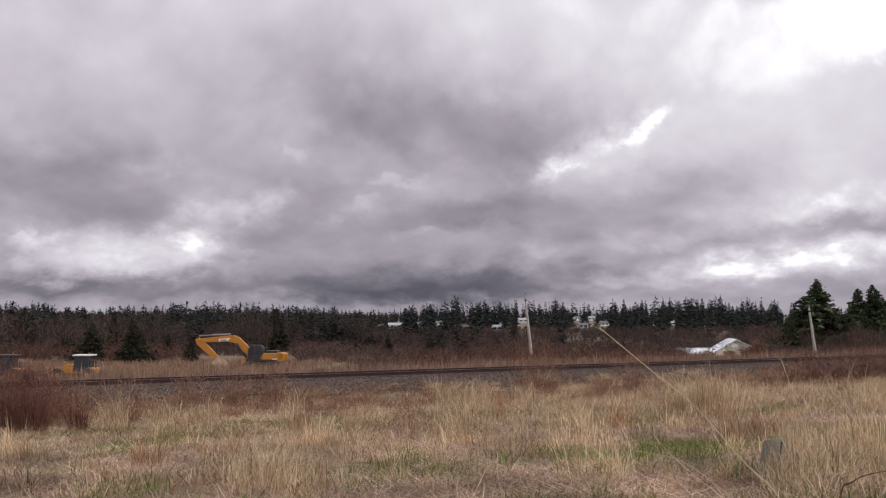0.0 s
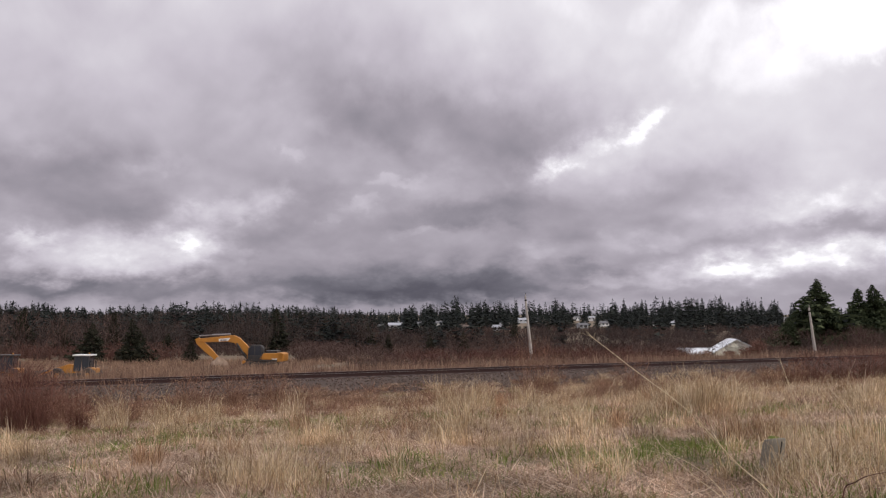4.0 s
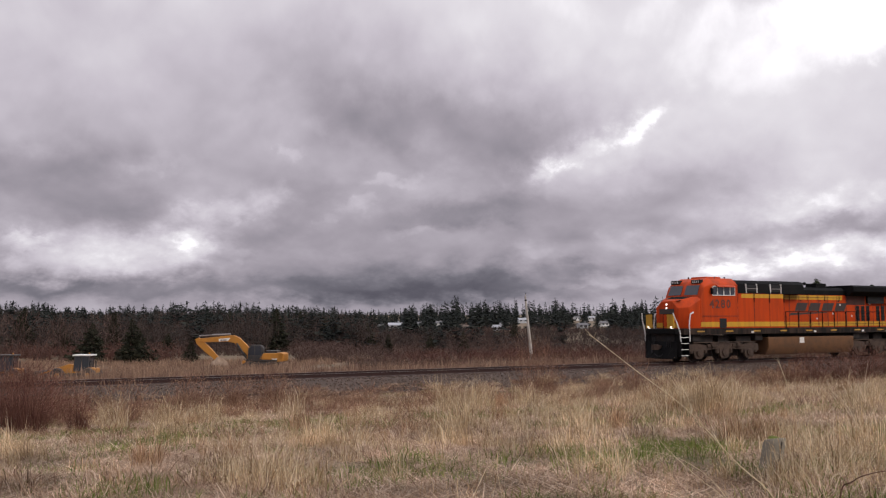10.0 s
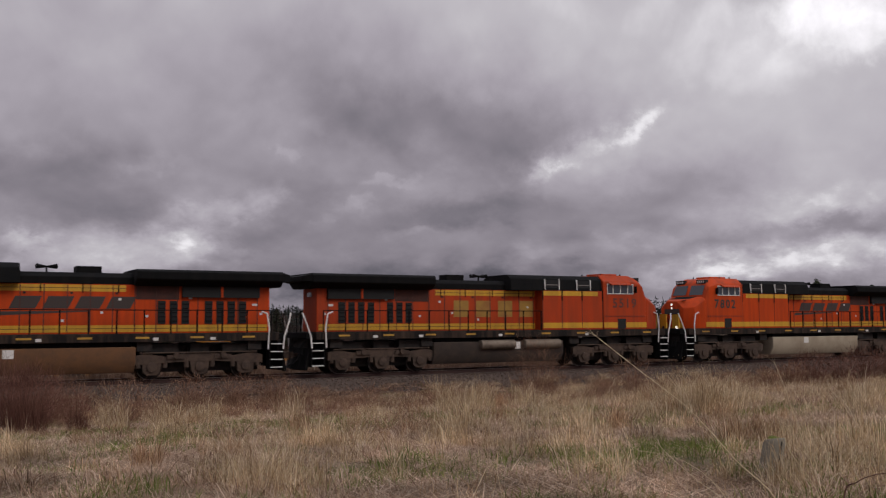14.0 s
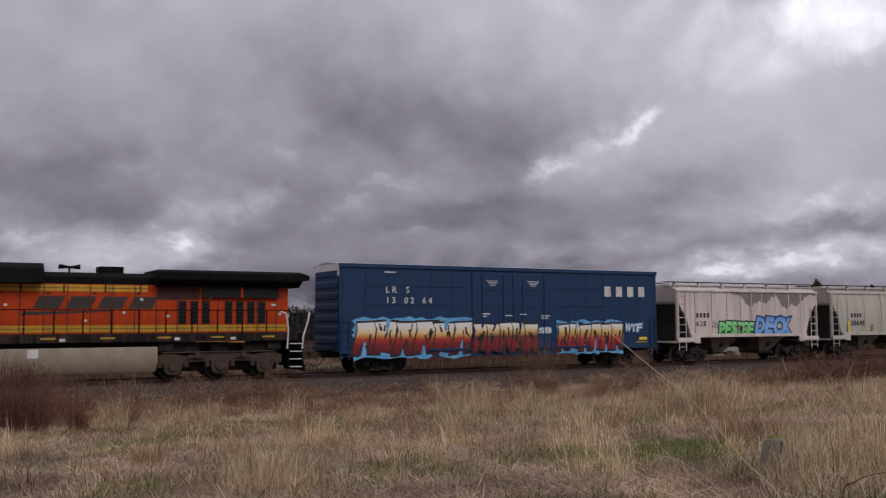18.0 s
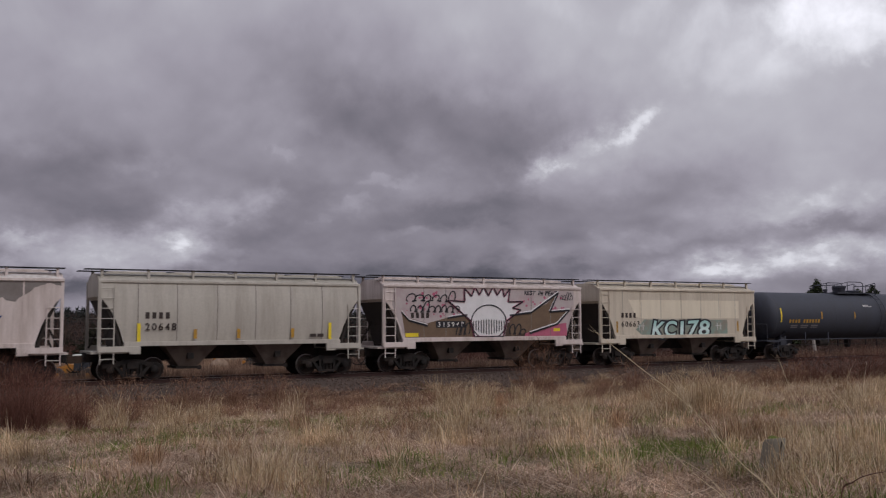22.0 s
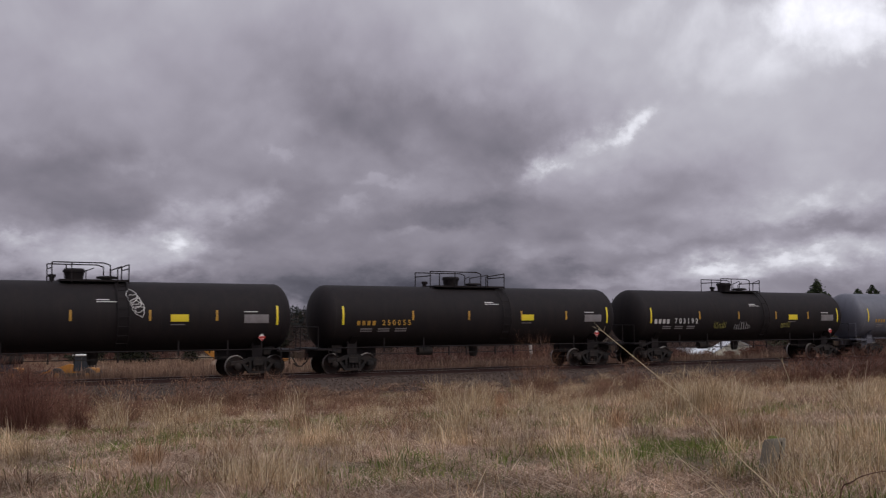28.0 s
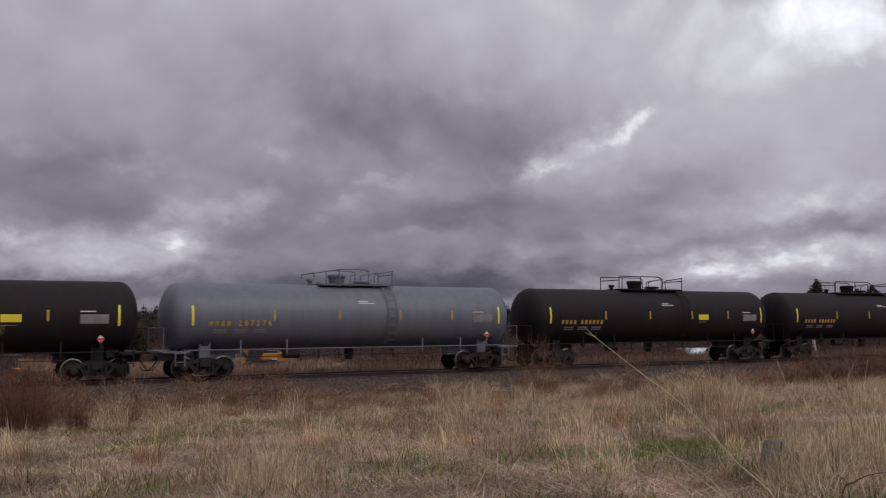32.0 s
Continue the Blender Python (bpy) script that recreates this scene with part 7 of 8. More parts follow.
def fence_stump():
    x, y = 3.03, 9.0
    z = ground_z(x, y)
    wood = paint("weathered_wood", rgb(126, 118, 104), 0.9, dirt=rgb(84, 78, 66), dirt_amount=0.6, fine=16, coarse=3, bump=0.6)
    post = thing("fence_post", pose(x, y, z - 0.08, 4, 9, 20), "short weathered grey wooden fence post in the grass", "post")
    sh = Shape()
    rings = []
    for zz, q in ((-0.15, 1.0), (0.2, 1.0), (0.34, 0.97), (0.39, 0.9)):
        rings.append([(0.105 * q * math.cos(a) * (1 + 0.12 * math.cos(3 * a)), 0.1 * q * math.sin(a), zz + 0.03 * math.cos(a + 1)) for a in [k * math.pi / 6 for k in range(12)]])
    sh.loft(rings)
    part("post_timber", sh, wood, post, bevel=0.008)
    part("split_crack", Shape().box(-0.004, 0.006, -0.102, -0.06, 0.05, 0.38), GRILLE, post)
    part("moss", Shape().lathe([(0.385, 0.07), (0.405, 0.05), (0.412, 0.02)], "z", 9), GREEN, post, "green moss on the post top")


def behind_the_line():
    """Dry grass and red-twigged scrub in the low field on the far side."""
    r = np.random.default_rng(21)
    tall = [spikes(r, 23, 0.6, (0.4, 1.0), 0.04, (0.02, 0.6)) for _ in range(6)]
    rows = []
    for i in range(11000):
        y = 32 + 88 * r.uniform()
        x = r.uniform(-0.52, 0.52) * y
        s, u = to_track(x, y)
        if u > -3.0 or patchy(x, y, 0.06, 3.0) < -0.3 + 0.6 * min(1, max(0, (-u - 10) / 10)) - 0.5 * (x < 0) or (x > -6 and u < -38 - 8 * patchy(x, y, 0.2, 4.0)):
            continue
        k = r.uniform(0.6, 1.25) * (0.8 if u > -9 else 0.85 if x < -6 else 1.0)
        rows.append((x, y, ground_z(x, y), k * 1.3, k))
    # taller along the far shoulder of the ballast
    for i in range(2600):
        x = r.uniform(-24, 40)
        u = -r.uniform(3.6, 9.0)
        y = 47.46 + (x + 0.766) * math.tan(radians(PHI)) - u / math.cos(radians(PHI))
        if patchy(x, y, 0.3, 83.0) < -0.45:
            continue
        k = r.uniform(0.8, 1.35)
        rows.append((x, y, ground_z(x, y), k, k * 1.1))
    V, F = scatter(tall, np.array(rows), r)
    stuff("far_field_grass", "far_field_grass", V, F, FAR_STRAW, "pale dry grass in the low field behind the track", "grass")
    bush = [thicket(r, 70) for _ in range(7)]
    reds, browns = [], []
    for i in range(4400):
        y = 68 + 120 * r.uniform()
        x = (r.uniform(-0.16, 0.5) if r.uniform() < 0.72 else r.uniform(-0.5, -0.1)) * y
        s, u = to_track(x, y)
        if u > -24 or (x / y < -0.1 and y < 114) or (abs(x / y + 0.21) < 0.06 and y < 135):
            continue
        if (0.255 < x / y < 0.335 and 70 < y < 137):
            continue
        k = r.uniform(0.9, 2.5) * (0.75 if y < 90 or x > -0.1 * y else 1.0) * (1 + 0.5 * patchy(x, y, 0.05, 7.0))
        (reds if patchy(x, y, 0.03, 41.0) + 0.3 - 0.012 * (y - 80) > 0 else browns).append((x, y, ground_z(x, y), k * 1.5, k))
    V, F = scatter(bush, np.array(reds), r)
    stuff("red_scrub", "red_scrub", V, F, TWIG, "leafless reddish-brown scrub behind the railway", "scrub")
    V, F = scatter(bush, np.array(browns), r)
    stuff("brown_scrub", "brown_scrub", V, F, BARE_WARM, "leafless grey-brown scrub towards the wood", "scrub")


def thicket(r, n, wide=0.02):
    """A rounded leafless bush one metre tall: slivers that fan from the root and fill the crown."""
    V, F = spikes(r, n // 2, 0.25, (0.5, 1.0), wide, (0.0, 0.75))
    c = r.normal(0, 1, (n, 3))
    c /= np.linalg.norm(c, axis=1)[:, None]
    c *= (r.uniform(0.2, 1.0, n) ** 0.5)[:, None]
    p = c * (0.55, 0.55, 0.42) + (0, 0, 0.5)
    d = c * 0.5 + r.normal(0, 0.5, (n, 3)) + (0, 0, 0.5)
    d = d / np.linalg.norm(d, axis=1)[:, None] * r.uniform(0.15, 0.35, n)[:, None]
    side = r.normal(0, 1, (n, 3))
    side = side / np.linalg.norm(side, axis=1)[:, None] * wide * 0.55
    V2 = np.stack([p - side, p + side, p + d], 1).reshape(-1, 3)
    return np.concatenate([V, V2]), np.concatenate([F, np.arange(3 * n).reshape(-1, 3) + len(V)])


def conifer(r, layers, arms, spread=0.2, needles=2, blunt=0.75, fine=False):
    """A trunk and drooping whorled boughs of needle clumps, one metre tall in all."""
    V, F = [], []

    def tri(a, b, c):
        k = len(V)
        V.extend((a, b, c))
        F.append((k, k + 1, k + 2))
    for q in range(3):
        a0, a1 = q * 2.094, (q + 1) * 2.094
        tri((0.016 * math.cos(a0), 0.016 * math.sin(a0), -0.02), (0.016 * math.cos(a1), 0.016 * math.sin(a1), -0.02), (0, 0, 0.9))
    lobes = [r.uniform(0, 6.28) for _ in range(3)]
    for j in range(layers * arms):
        t = min(1, max(0, (j + r.uniform(-arms, arms)) / (layers * arms)))
        z = 0.05 + 0.92 * t
        a = 2.4 * j + r.uniform(-0.5, 0.5)
        full = 1 + 0.22 * math.sin(a + lobes[0]) + 0.16 * math.sin(9 * t + lobes[1] + a)
        L_ = (spread * (1 - t) ** blunt * full + 0.03) * r.uniform(0.55, 1.12)
        d = np.array((math.cos(a), math.sin(a), 0))
        p = np.array((-d[1], d[0], 0))
        root, tip = np.array((0, 0, z)), d * L_ + (0, 0, z + L_ * r.uniform(-0.4, 0.25))
        if fine:
            # sprays of needles set all along the bough
            for q in range(needles):
                c = root + (tip - root) * r.uniform(0.25, 1.0)
                e = d * r.uniform(0.2, 1.0) + p * r.uniform(-0.9, 0.9) + (0, 0, r.uniform(-0.6, 0.35))
                size = (0.3 * L_ + 0.012) * r.uniform(0.6, 1.2)
                g = np.cross(e, r.normal(0, 1, 3))
                g = g / (np.linalg.norm(g) + 1e-9) * size * 0.26
                tri(c - g, c + g, c + e * size)
            continue
        for q in range(needles):
            m = root + (tip - root) * r.uniform(0.35, 0.8)
            w = L_ * r.uniform(0.28, 0.5)
            lift = -w * r.uniform(0.2, 1.1)
            tri(root + (0, 0, 0.012), m + p * w + (0, 0, lift), tip)
            tri(root, m - p * w + (0, 0, -w * r.uniform(0.2, 1.1)), tip + (0, 0, -0.008))
    tri((0.014, 0, 0.9), (-0.014, 0.01, 0.9), (0, 0, 1.0))
    tri((0.0, 0.014, 0.9), (0.006, -0.014, 0.9), (0, 0, 0.99))
    return np.array(V), np.array(F)


def bare_tree(r, n=145):
    """A leafless tree one metre tall: trunk, a few limbs, and a haze of fine twigs."""
    V, F = [], []

    def sliver(p, q, w):
        k = len(V)
        e = np.cross(q - p, r.normal(0, 1, 3))
        e = e / (np.linalg.norm(e) + 1e-9) * w
        V.extend((p - e, p + e, q))
        F.append((k, k + 1, k + 2))
    wide = r.uniform(0.22, 0.34)
    for _ in range(3):
        sliver(np.array((0, 0, -0.02)), np.array((r.normal(0, 0.03), r.normal(0, 0.03), 0.9)), 0.007)
    ends = []
    for k in range(9):
        a, z = 2.4 * k, r.uniform(0.2, 0.6)
        q = np.array((math.cos(a) * wide * 0.8, math.sin(a) * wide * 0.8, z + r.uniform(0.15, 0.35)))
        sliver(np.array((0, 0, z)), q, 0.004)
        ends.append(q)
    for k in range(n):
        c = r.normal(0, 1, 3)
        c = c / np.linalg.norm(c) * r.uniform(0.1, 1.0) ** 0.5
        p = c * (wide, wide, 0.36) + (0, 0, 0.6)
        d = c * (0.35, 0.35, 0.2) + r.normal(0, 0.28, 3) + (0, 0, 0.8)
        sliver(p, p + d / np.linalg.norm(d) * r.uniform(0.12, 0.28), 0.0042)
    V = np.array(V)
    V[:, 2] *= 1.0 / V[:, 2].max()
    return V, np.array(F)


def canopy(x, y):
    """Height to which the far woods reach above eye level, as a slope, along the bearing."""
    b = x / y
    k = 0.0185 + 0.0035 * math.sin(b * 9 + 0.6) + 0.003 * math.sin(b * 23 + 1.0)
    k -= 0.0045 * math.exp(-((b - 0.04) / 0.08) ** 2)
    k -= 0.006 * math.exp(-((b + 0.065) / 0.045) ** 2) + 0.004 * max(0, b - 0.2)
    return k


def hidden(b, y):
    """True where a tree would stand between the line and a house on the hill."""
    return any(abs(b - hx / hy) < w / hy * 0.28 and y < hy + 4 for hx, hy, w in CLEARINGS)


CLEARINGS = ((-23.7, 470, 16), (-29.5, 440, 9), (-14.1, 560, 8), (-3.1, 560, 14), (8.7, 420, 10), (24, 420, 9), (62.9, 755, 18), (126, 900, 14), (140, 900, 16), (70, 480, 9), (95, 565, 14), (132, 595, 6), (150, 625, 9), (330, 915, 16), (-139, 304, 6), (-70, 255, 5))


def far_woods():
    r = np.random.default_rng(31)
    firs = [conifer(r, 11, 5, 0.17, 1, r.uniform(0.5, 0.8)) for _ in range(10)]
    rows = []
    for i in range(5300):
        near = r.uniform() < 0.36
        y = r.uniform(150, 420) if near else r.uniform(420, 1250)
        b = r.uniform(-0.52, 0.52)
        x = b * y
        lowly = hidden(b, y)
        if near and b > -0.03 + 0.1 * r.uniform() and r.uniform() < 0.88:
            continue
        if near and patchy(x, y, 0.02, 1.0) < -0.25:
            continue
        g = ground_z(x, y)
        top = 2.45 + canopy(x, y) * y * (0.42 + 0.72 * r.uniform() ** 3.0 + 0.36 * patchy(x, y, 0.02, 8.0))
        h = min(max(top - g, 6), 34)
        if lowly:
            h = min(h, 2.45 - 0.0062 * y - g)
            if h < 1.2:
                continue
        if y > 600 and patchy(x, y, 0.009, 6.0) < -0.35:
            continue
        rows.append((x, y, g, h * (r.uniform(1.2, 2.0) if near else r.uniform(0.8, 1.5)), h))
    # lower firs scattered down the slope between the houses
    for i in range(900):
        y, b = r.uniform(240, 700), r.uniform(-0.16, 0.5)
        x = b * y
        if patchy(x, y, 0.012, 16.0) < -0.1:
            continue
        g = ground_z(x, y)
        h = 2.45 + 0.0185 * y * r.uniform(-1.0, 0.35) - g
        if hidden(b, y):
            h = min(h, 2.45 - 0.0062 * y - g)
        if h > 1.5:
            rows.append((x, y, g, h * r.uniform(1.2, 2.0), h))
    V, F = scatter(firs, np.array(rows), r)
    stuff("far_conifers", "far_conifers", V, F, NEEDLE, "dark evergreen forest along the low hills", "forest")
    bare = [bare_tree(r) for _ in range(9)]
    rows = []
    for i in range(3000):
        y = r.uniform(126, 330) if r.uniform() < 0.62 else r.uniform(190, 640)
        b = r.uniform(-0.52, 0.05) if i % 2 else r.uniform(-0.12, 0.52)
        lowly = hidden(b, y)
        x = b * y
        if b < 0.03 and patchy(x, y, 0.025, 71.0) < 0.0:
            continue
        g = ground_z(x, y)
        top = 2.45 + canopy(x, y) * y * (r.uniform(-0.3, 0.85) if b < -0.08 else r.uniform(-1.5, -0.1))
        h = max(top - g, 3.0)
        if lowly:
            h = min(h, 2.45 - 0.0062 * y - g)
            if h < 0.8:
                continue
        rows.append((x, y, g, h * r.uniform(0.9, 1.5), h))
    warm = [w for w in rows if patchy(w[0], w[1], 0.022, 51.0) > 0.05]
    grey = [w for w in rows if patchy(w[0], w[1], 0.022, 51.0) <= 0.05]
    V, F = scatter(bare, np.array(grey), r)
    stuff("bare_wood", "bare_wood", V, F, BARE, "leafless grey-brown alder wood behind the field", "woodland")
    V, F = scatter(bare, np.array(warm), r)
    stuff("bare_wood", "bare_alders", V, F, BARE_WARM, "leafless warm brown alders standing in the wood", "woodland")


def spruce(x, y, h, w, seed, label, needles=None):
    r = np.random.default_rng(seed)
    t = thing("spruce_tree", pose(x, y, ground_z(x, y)), label, "tree", "evergreens by the line")
    V, F = conifer(r, 40, 18 if needles is None else 12, w, 9 if needles is None else 6, 0.95, True)
    V = V * h
    V[:, :2] += 0.012 * h * np.sin(V[:, 2:3] * 2.0 + V[:, :2] * 3)
    part("crown", raw_mesh("crown", V, F, needles or NEEDLE_NEAR), None, t, "dense dark green needle boughs")
    sh = Shape()
    sh.rod((0, 0, -0.3), (0, 0, h * 0.95), 0.03 * h * 0.7, 8, 0.02)
    part("trunk", sh, paint("spruce_bark", rgb(70, 56, 46), 0.9, fine=12), t)
    for k in range(10):
        a = k * 2.4
        z = h * (0.05 + 0.07 * k)
        part("limb", Shape().rod((0, 0, z), (math.cos(a) * h * w * 0.6 * (1 - 0.07 * k), math.sin(a) * h * w * 0.6 * (1 - 0.07 * k), z - 0.2), 0.05, 5, 0.015), MATS["spruce_bark"], t)


field_grass()
clumps()
stalks()
fence_stump()
behind_the_line()
far_woods()
for i, (b_, d, h, w) in enumerate(((-0.44, 150, 7.4, 0.33), (-0.4, 140, 5.4, 0.4), (-0.367, 112, 4.9, 0.46), (-0.345, 150, 6.9, 0.28), (-0.326, 114, 5.5, 0.42), (-0.288, 135, 3.4, 0.46), (-0.264, 118, 2.9, 0.36),
                                  (-0.225, 190, 7.2, 0.3), (-0.175, 150, 7.2, 0.3), (-0.15, 200, 7.0, 0.26), (-0.124, 170, 5.8, 0.28), (-0.08, 160, 4.9, 0.36), (-0.057, 135, 3.3, 0.3), (-0.014, 132, 3.2, 0.36), (0.021, 136, 3.6, 0.32),
                                  (0.075, 190, 4.6, 0.4), (0.11, 200, 4.6, 0.36))):
    spruce(b_ * d, d, h, w, 40 + i, "dark green fir standing among bare trees", FIR)
spruce(62.8, 160, 12.0, 0.5, 1, "tall broad dark green spruce behind the track")
spruce(74.4, 165, 11.2, 0.42, 2, "dark green spruce with a thin pointed top")
spruce(71.6, 163, 6.6, 0.52, 3, "young bluish spruce between taller ones")
spruce(76.5, 170, 9.0, 0.30, 4, "dark green spruce at the end of a row")
spruce(57.6, 158, 5.2, 0.62, 5, "low bushy dark green spruce")
spruce(60.0, 166, 5.6, 0.58, 6, "low bushy dark green spruce")
spruce(72.3, 166, 10.5, 0.32, 7, "slim dark green spruce with sparse top")

# ---- buildings, poles and machines behind the track ----


def house(x, y, w, d, h, turn, wall, roof, label):
    z = ground_z(x, y)
    hs = thing("house", pose(x, y, z, 0, 0, turn), label, "house", "houses on the hill")
    part("wall", Shape().prism([(-d / 2, -2), (d / 2, -2), (d / 2, h), (0, h + d * 0.28), (-d / 2, h)], "x", -w / 2, w / 2), wall, hs)
    for sd in (-1, 1):
        part("roof", Shape().prism([(sd * (d / 2 + 0.5), h - 0.2), (0, h + d * 0.3), (0, h + d * 0.3 + 0.2), (sd * (d / 2 + 0.5), h)], "x", -w / 2 - 0.4, w / 2 + 0.4), roof, hs)
    n = max(2, int(w / 3.2))
    for i in range(n):
        cx = -w / 2 + (i + 0.5) * w / n
        win = part("window", Shape().box(cx - 0.7, cx + 0.7, -d / 2 - 0.06, -d / 2 + 0.02, h * 0.45, h * 0.85), GLASS, hs)
        part("window_frame", Shape().box(cx - 0.8, cx + 0.8, -d / 2 - 0.04, -d / 2 + 0.01, h * 0.42, h * 0.45), WHITE, win)
    part("chimney", Shape().box(w * 0.2, w * 0.2 + 0.8, -0.4, 0.4, h, h + d * 0.3 + 1.0), roof, hs)


def hill_houses():
    walls = [paint("house_white", rgb(200, 198, 198), 0.7, fine=2), paint("house_grey", rgb(170, 172, 176), 0.7, fine=2), paint("house_cream", rgb(206, 196, 178), 0.7, fine=2)]
    roofs = [paint("roof_grey", rgb(96, 94, 96), 0.8, fine=2), paint("roof_brown", rgb(92, 78, 70), 0.8, fine=2), paint("roof_pale", rgb(160, 160, 166), 0.6, fine=2)]
    spots = ((-23.7, 470, 15, 9, 3.6, 6, 0, 2), (-29.5, 440, 9, 8, 3, 20, 1, 0), (-14.1, 560, 8, 8, 3, -20, 0, 0), (-3.1, 560, 14, 9, 4, 10, 0, 0), (8.7, 420, 12, 8, 3, 5, 2, 1), (24.0, 420, 10, 8, 3, -8, 1, 2),
             (62.9, 755, 18, 10, 5, 12, 1, 2), (78, 800, 14, 9, 5, -15, 0, 0), (126, 900, 14, 10, 6, 20, 0, 0), (140, 900, 16, 10, 6, -10, 0, 2), (70.0, 480, 12, 8, 3.5, 15, 1, 0), (95, 565, 14, 9, 4, 30, 0, 0),
             (100, 590, 9, 8, 4, -25, 2, 1), (132, 595, 7, 7, 3, 15, 0, 0), (150, 625, 12, 8, 3, 0, 1, 2), (330, 915, 16, 10, 6, -15, 0, 0), (-139, 304, 8, 7, 2.6, 30, 1, 0), (-70, 255, 7, 6, 2.4, -10, 0, 0), (-280, 760, 12, 9, 4, 20, 0, 1))
    for i, (x, y, w, d, h, turn, a, b) in enumerate(spots):
        w, d, h = w * 0.42, d * 0.36, h * 0.52
        kind = ("white", "grey", "cream")[a]
        house(x, y, w, d, h, turn, walls[a], roofs[b], f"{kind} gabled house among trees on the hillside")


def barn():
    x, y = 40.6, 136.0
    z = ground_z(x, y)
    pale = paint("barn_pale", rgb(236, 232, 216), 0.7, dirt=rgb(170, 164, 140), dirt_amount=0.4, coarse=0.8)
    metal = paint("barn_roof_white", rgb(226, 228, 230), 0.5, dirt=rgb(180, 180, 176), dirt_amount=0.4, coarse=0.6)
    b = thing("barn", pose(x, y, z, 0, 0, -6), "white barn with a pale gable end behind the railway", "barn")
    part("wall", Shape().prism([(-2.3, -0.4), (2.2, -0.4), (2.2, 1.3), (0.5, 2.15), (-2.3, 0.55)], "y", -3.2, 3.2), pale, b)
    part("roof", Shape().prism([(-2.6, 0.4), (0.5, 2.17), (0.5, 2.29), (-2.6, 0.52)], "y", -3.5, 3.5), metal, b)
    part("roof", Shape().prism([(2.5, 1.17), (0.5, 2.17), (0.5, 2.29), (2.5, 1.29)], "y", -3.5, 3.5), metal, b)
    part("door", Shape().box(-0.8, 0.8, -3.26, -3.2, -0.3, 1.2), paint("barn_door", rgb(180, 176, 160), 0.7), b)
    for i in range(7):
        part("board_batten", Shape().box(-1.95 + i * 0.65 - 0.03, -1.95 + i * 0.65 + 0.03, -3.23, -3.2, -0.3, 0.55), pale, b)
    s = thing("low_shed", pose(36.6, 136, ground_z(36.6, 136), 0, 0, 6), "long low shed with a white metal roof", "shed")
    part("wall", Shape().box(-2.6, 2.6, -1.6, 1.6, -0.4, 0.35), pale, s)
    part("roof", Shape().prism([(-2.0, 0.25), (2.0, 0.85), (2.0, 0.95), (-2.0, 0.35)], "x", -2.9, 2.9), metal, s)
    for i in range(6):
        part("roof_rib", Shape().prism([(-2.0, 0.35), (2.0, 0.95), (2.0, 1.0), (-2.0, 0.4)], "x", -2.5 + i - 0.03, -2.5 + i + 0.03), metal, s)


def pole(x, y, h, lean, label):
    p = thing("utility_pole", pose(x, y, ground_z(x, y), 0, lean, 0), label, "utility pole", "poles behind the track")
    wood = paint("pole_wood", rgb(168, 160, 152), 0.85, dirt=rgb(110, 100, 92), dirt_amount=0.5, coarse=1.5)
    part("shaft", Shape().rod((0, 0, -0.4), (0, 0, h), 0.22, 10, 0.12), wood, p)
    part("insulator_pin", Shape().rod((0.05, 0, h - 0.1), (0.08, 0, h + 0.35), 0.035, 6), wood, p)
    part("insulator", Shape().lathe([(h + 0.3, 0.03), (h + 0.34, 0.06), (h + 0.44, 0.05)], "z", 8, (0.08, 0, 0)), GLASS, p)
    part("pole_band", Shape().lathe([(h - 0.6, 0.13), (h - 0.5, 0.14), (h - 0.4, 0.13)], "z", 10), TRUCK_DARK, p)


CAT_YELLOW = paint("machine_yellow", rgb(178, 118, 40), 0.55, dirt=rgb(130, 92, 44), dirt_amount=0.4, coarse=1.0)
MACHINE_DARK = paint("machine_dark", rgb(44, 42, 42), 0.6, dirt=rgb(84, 70, 58), dirt_amount=0.5, coarse=1.5)


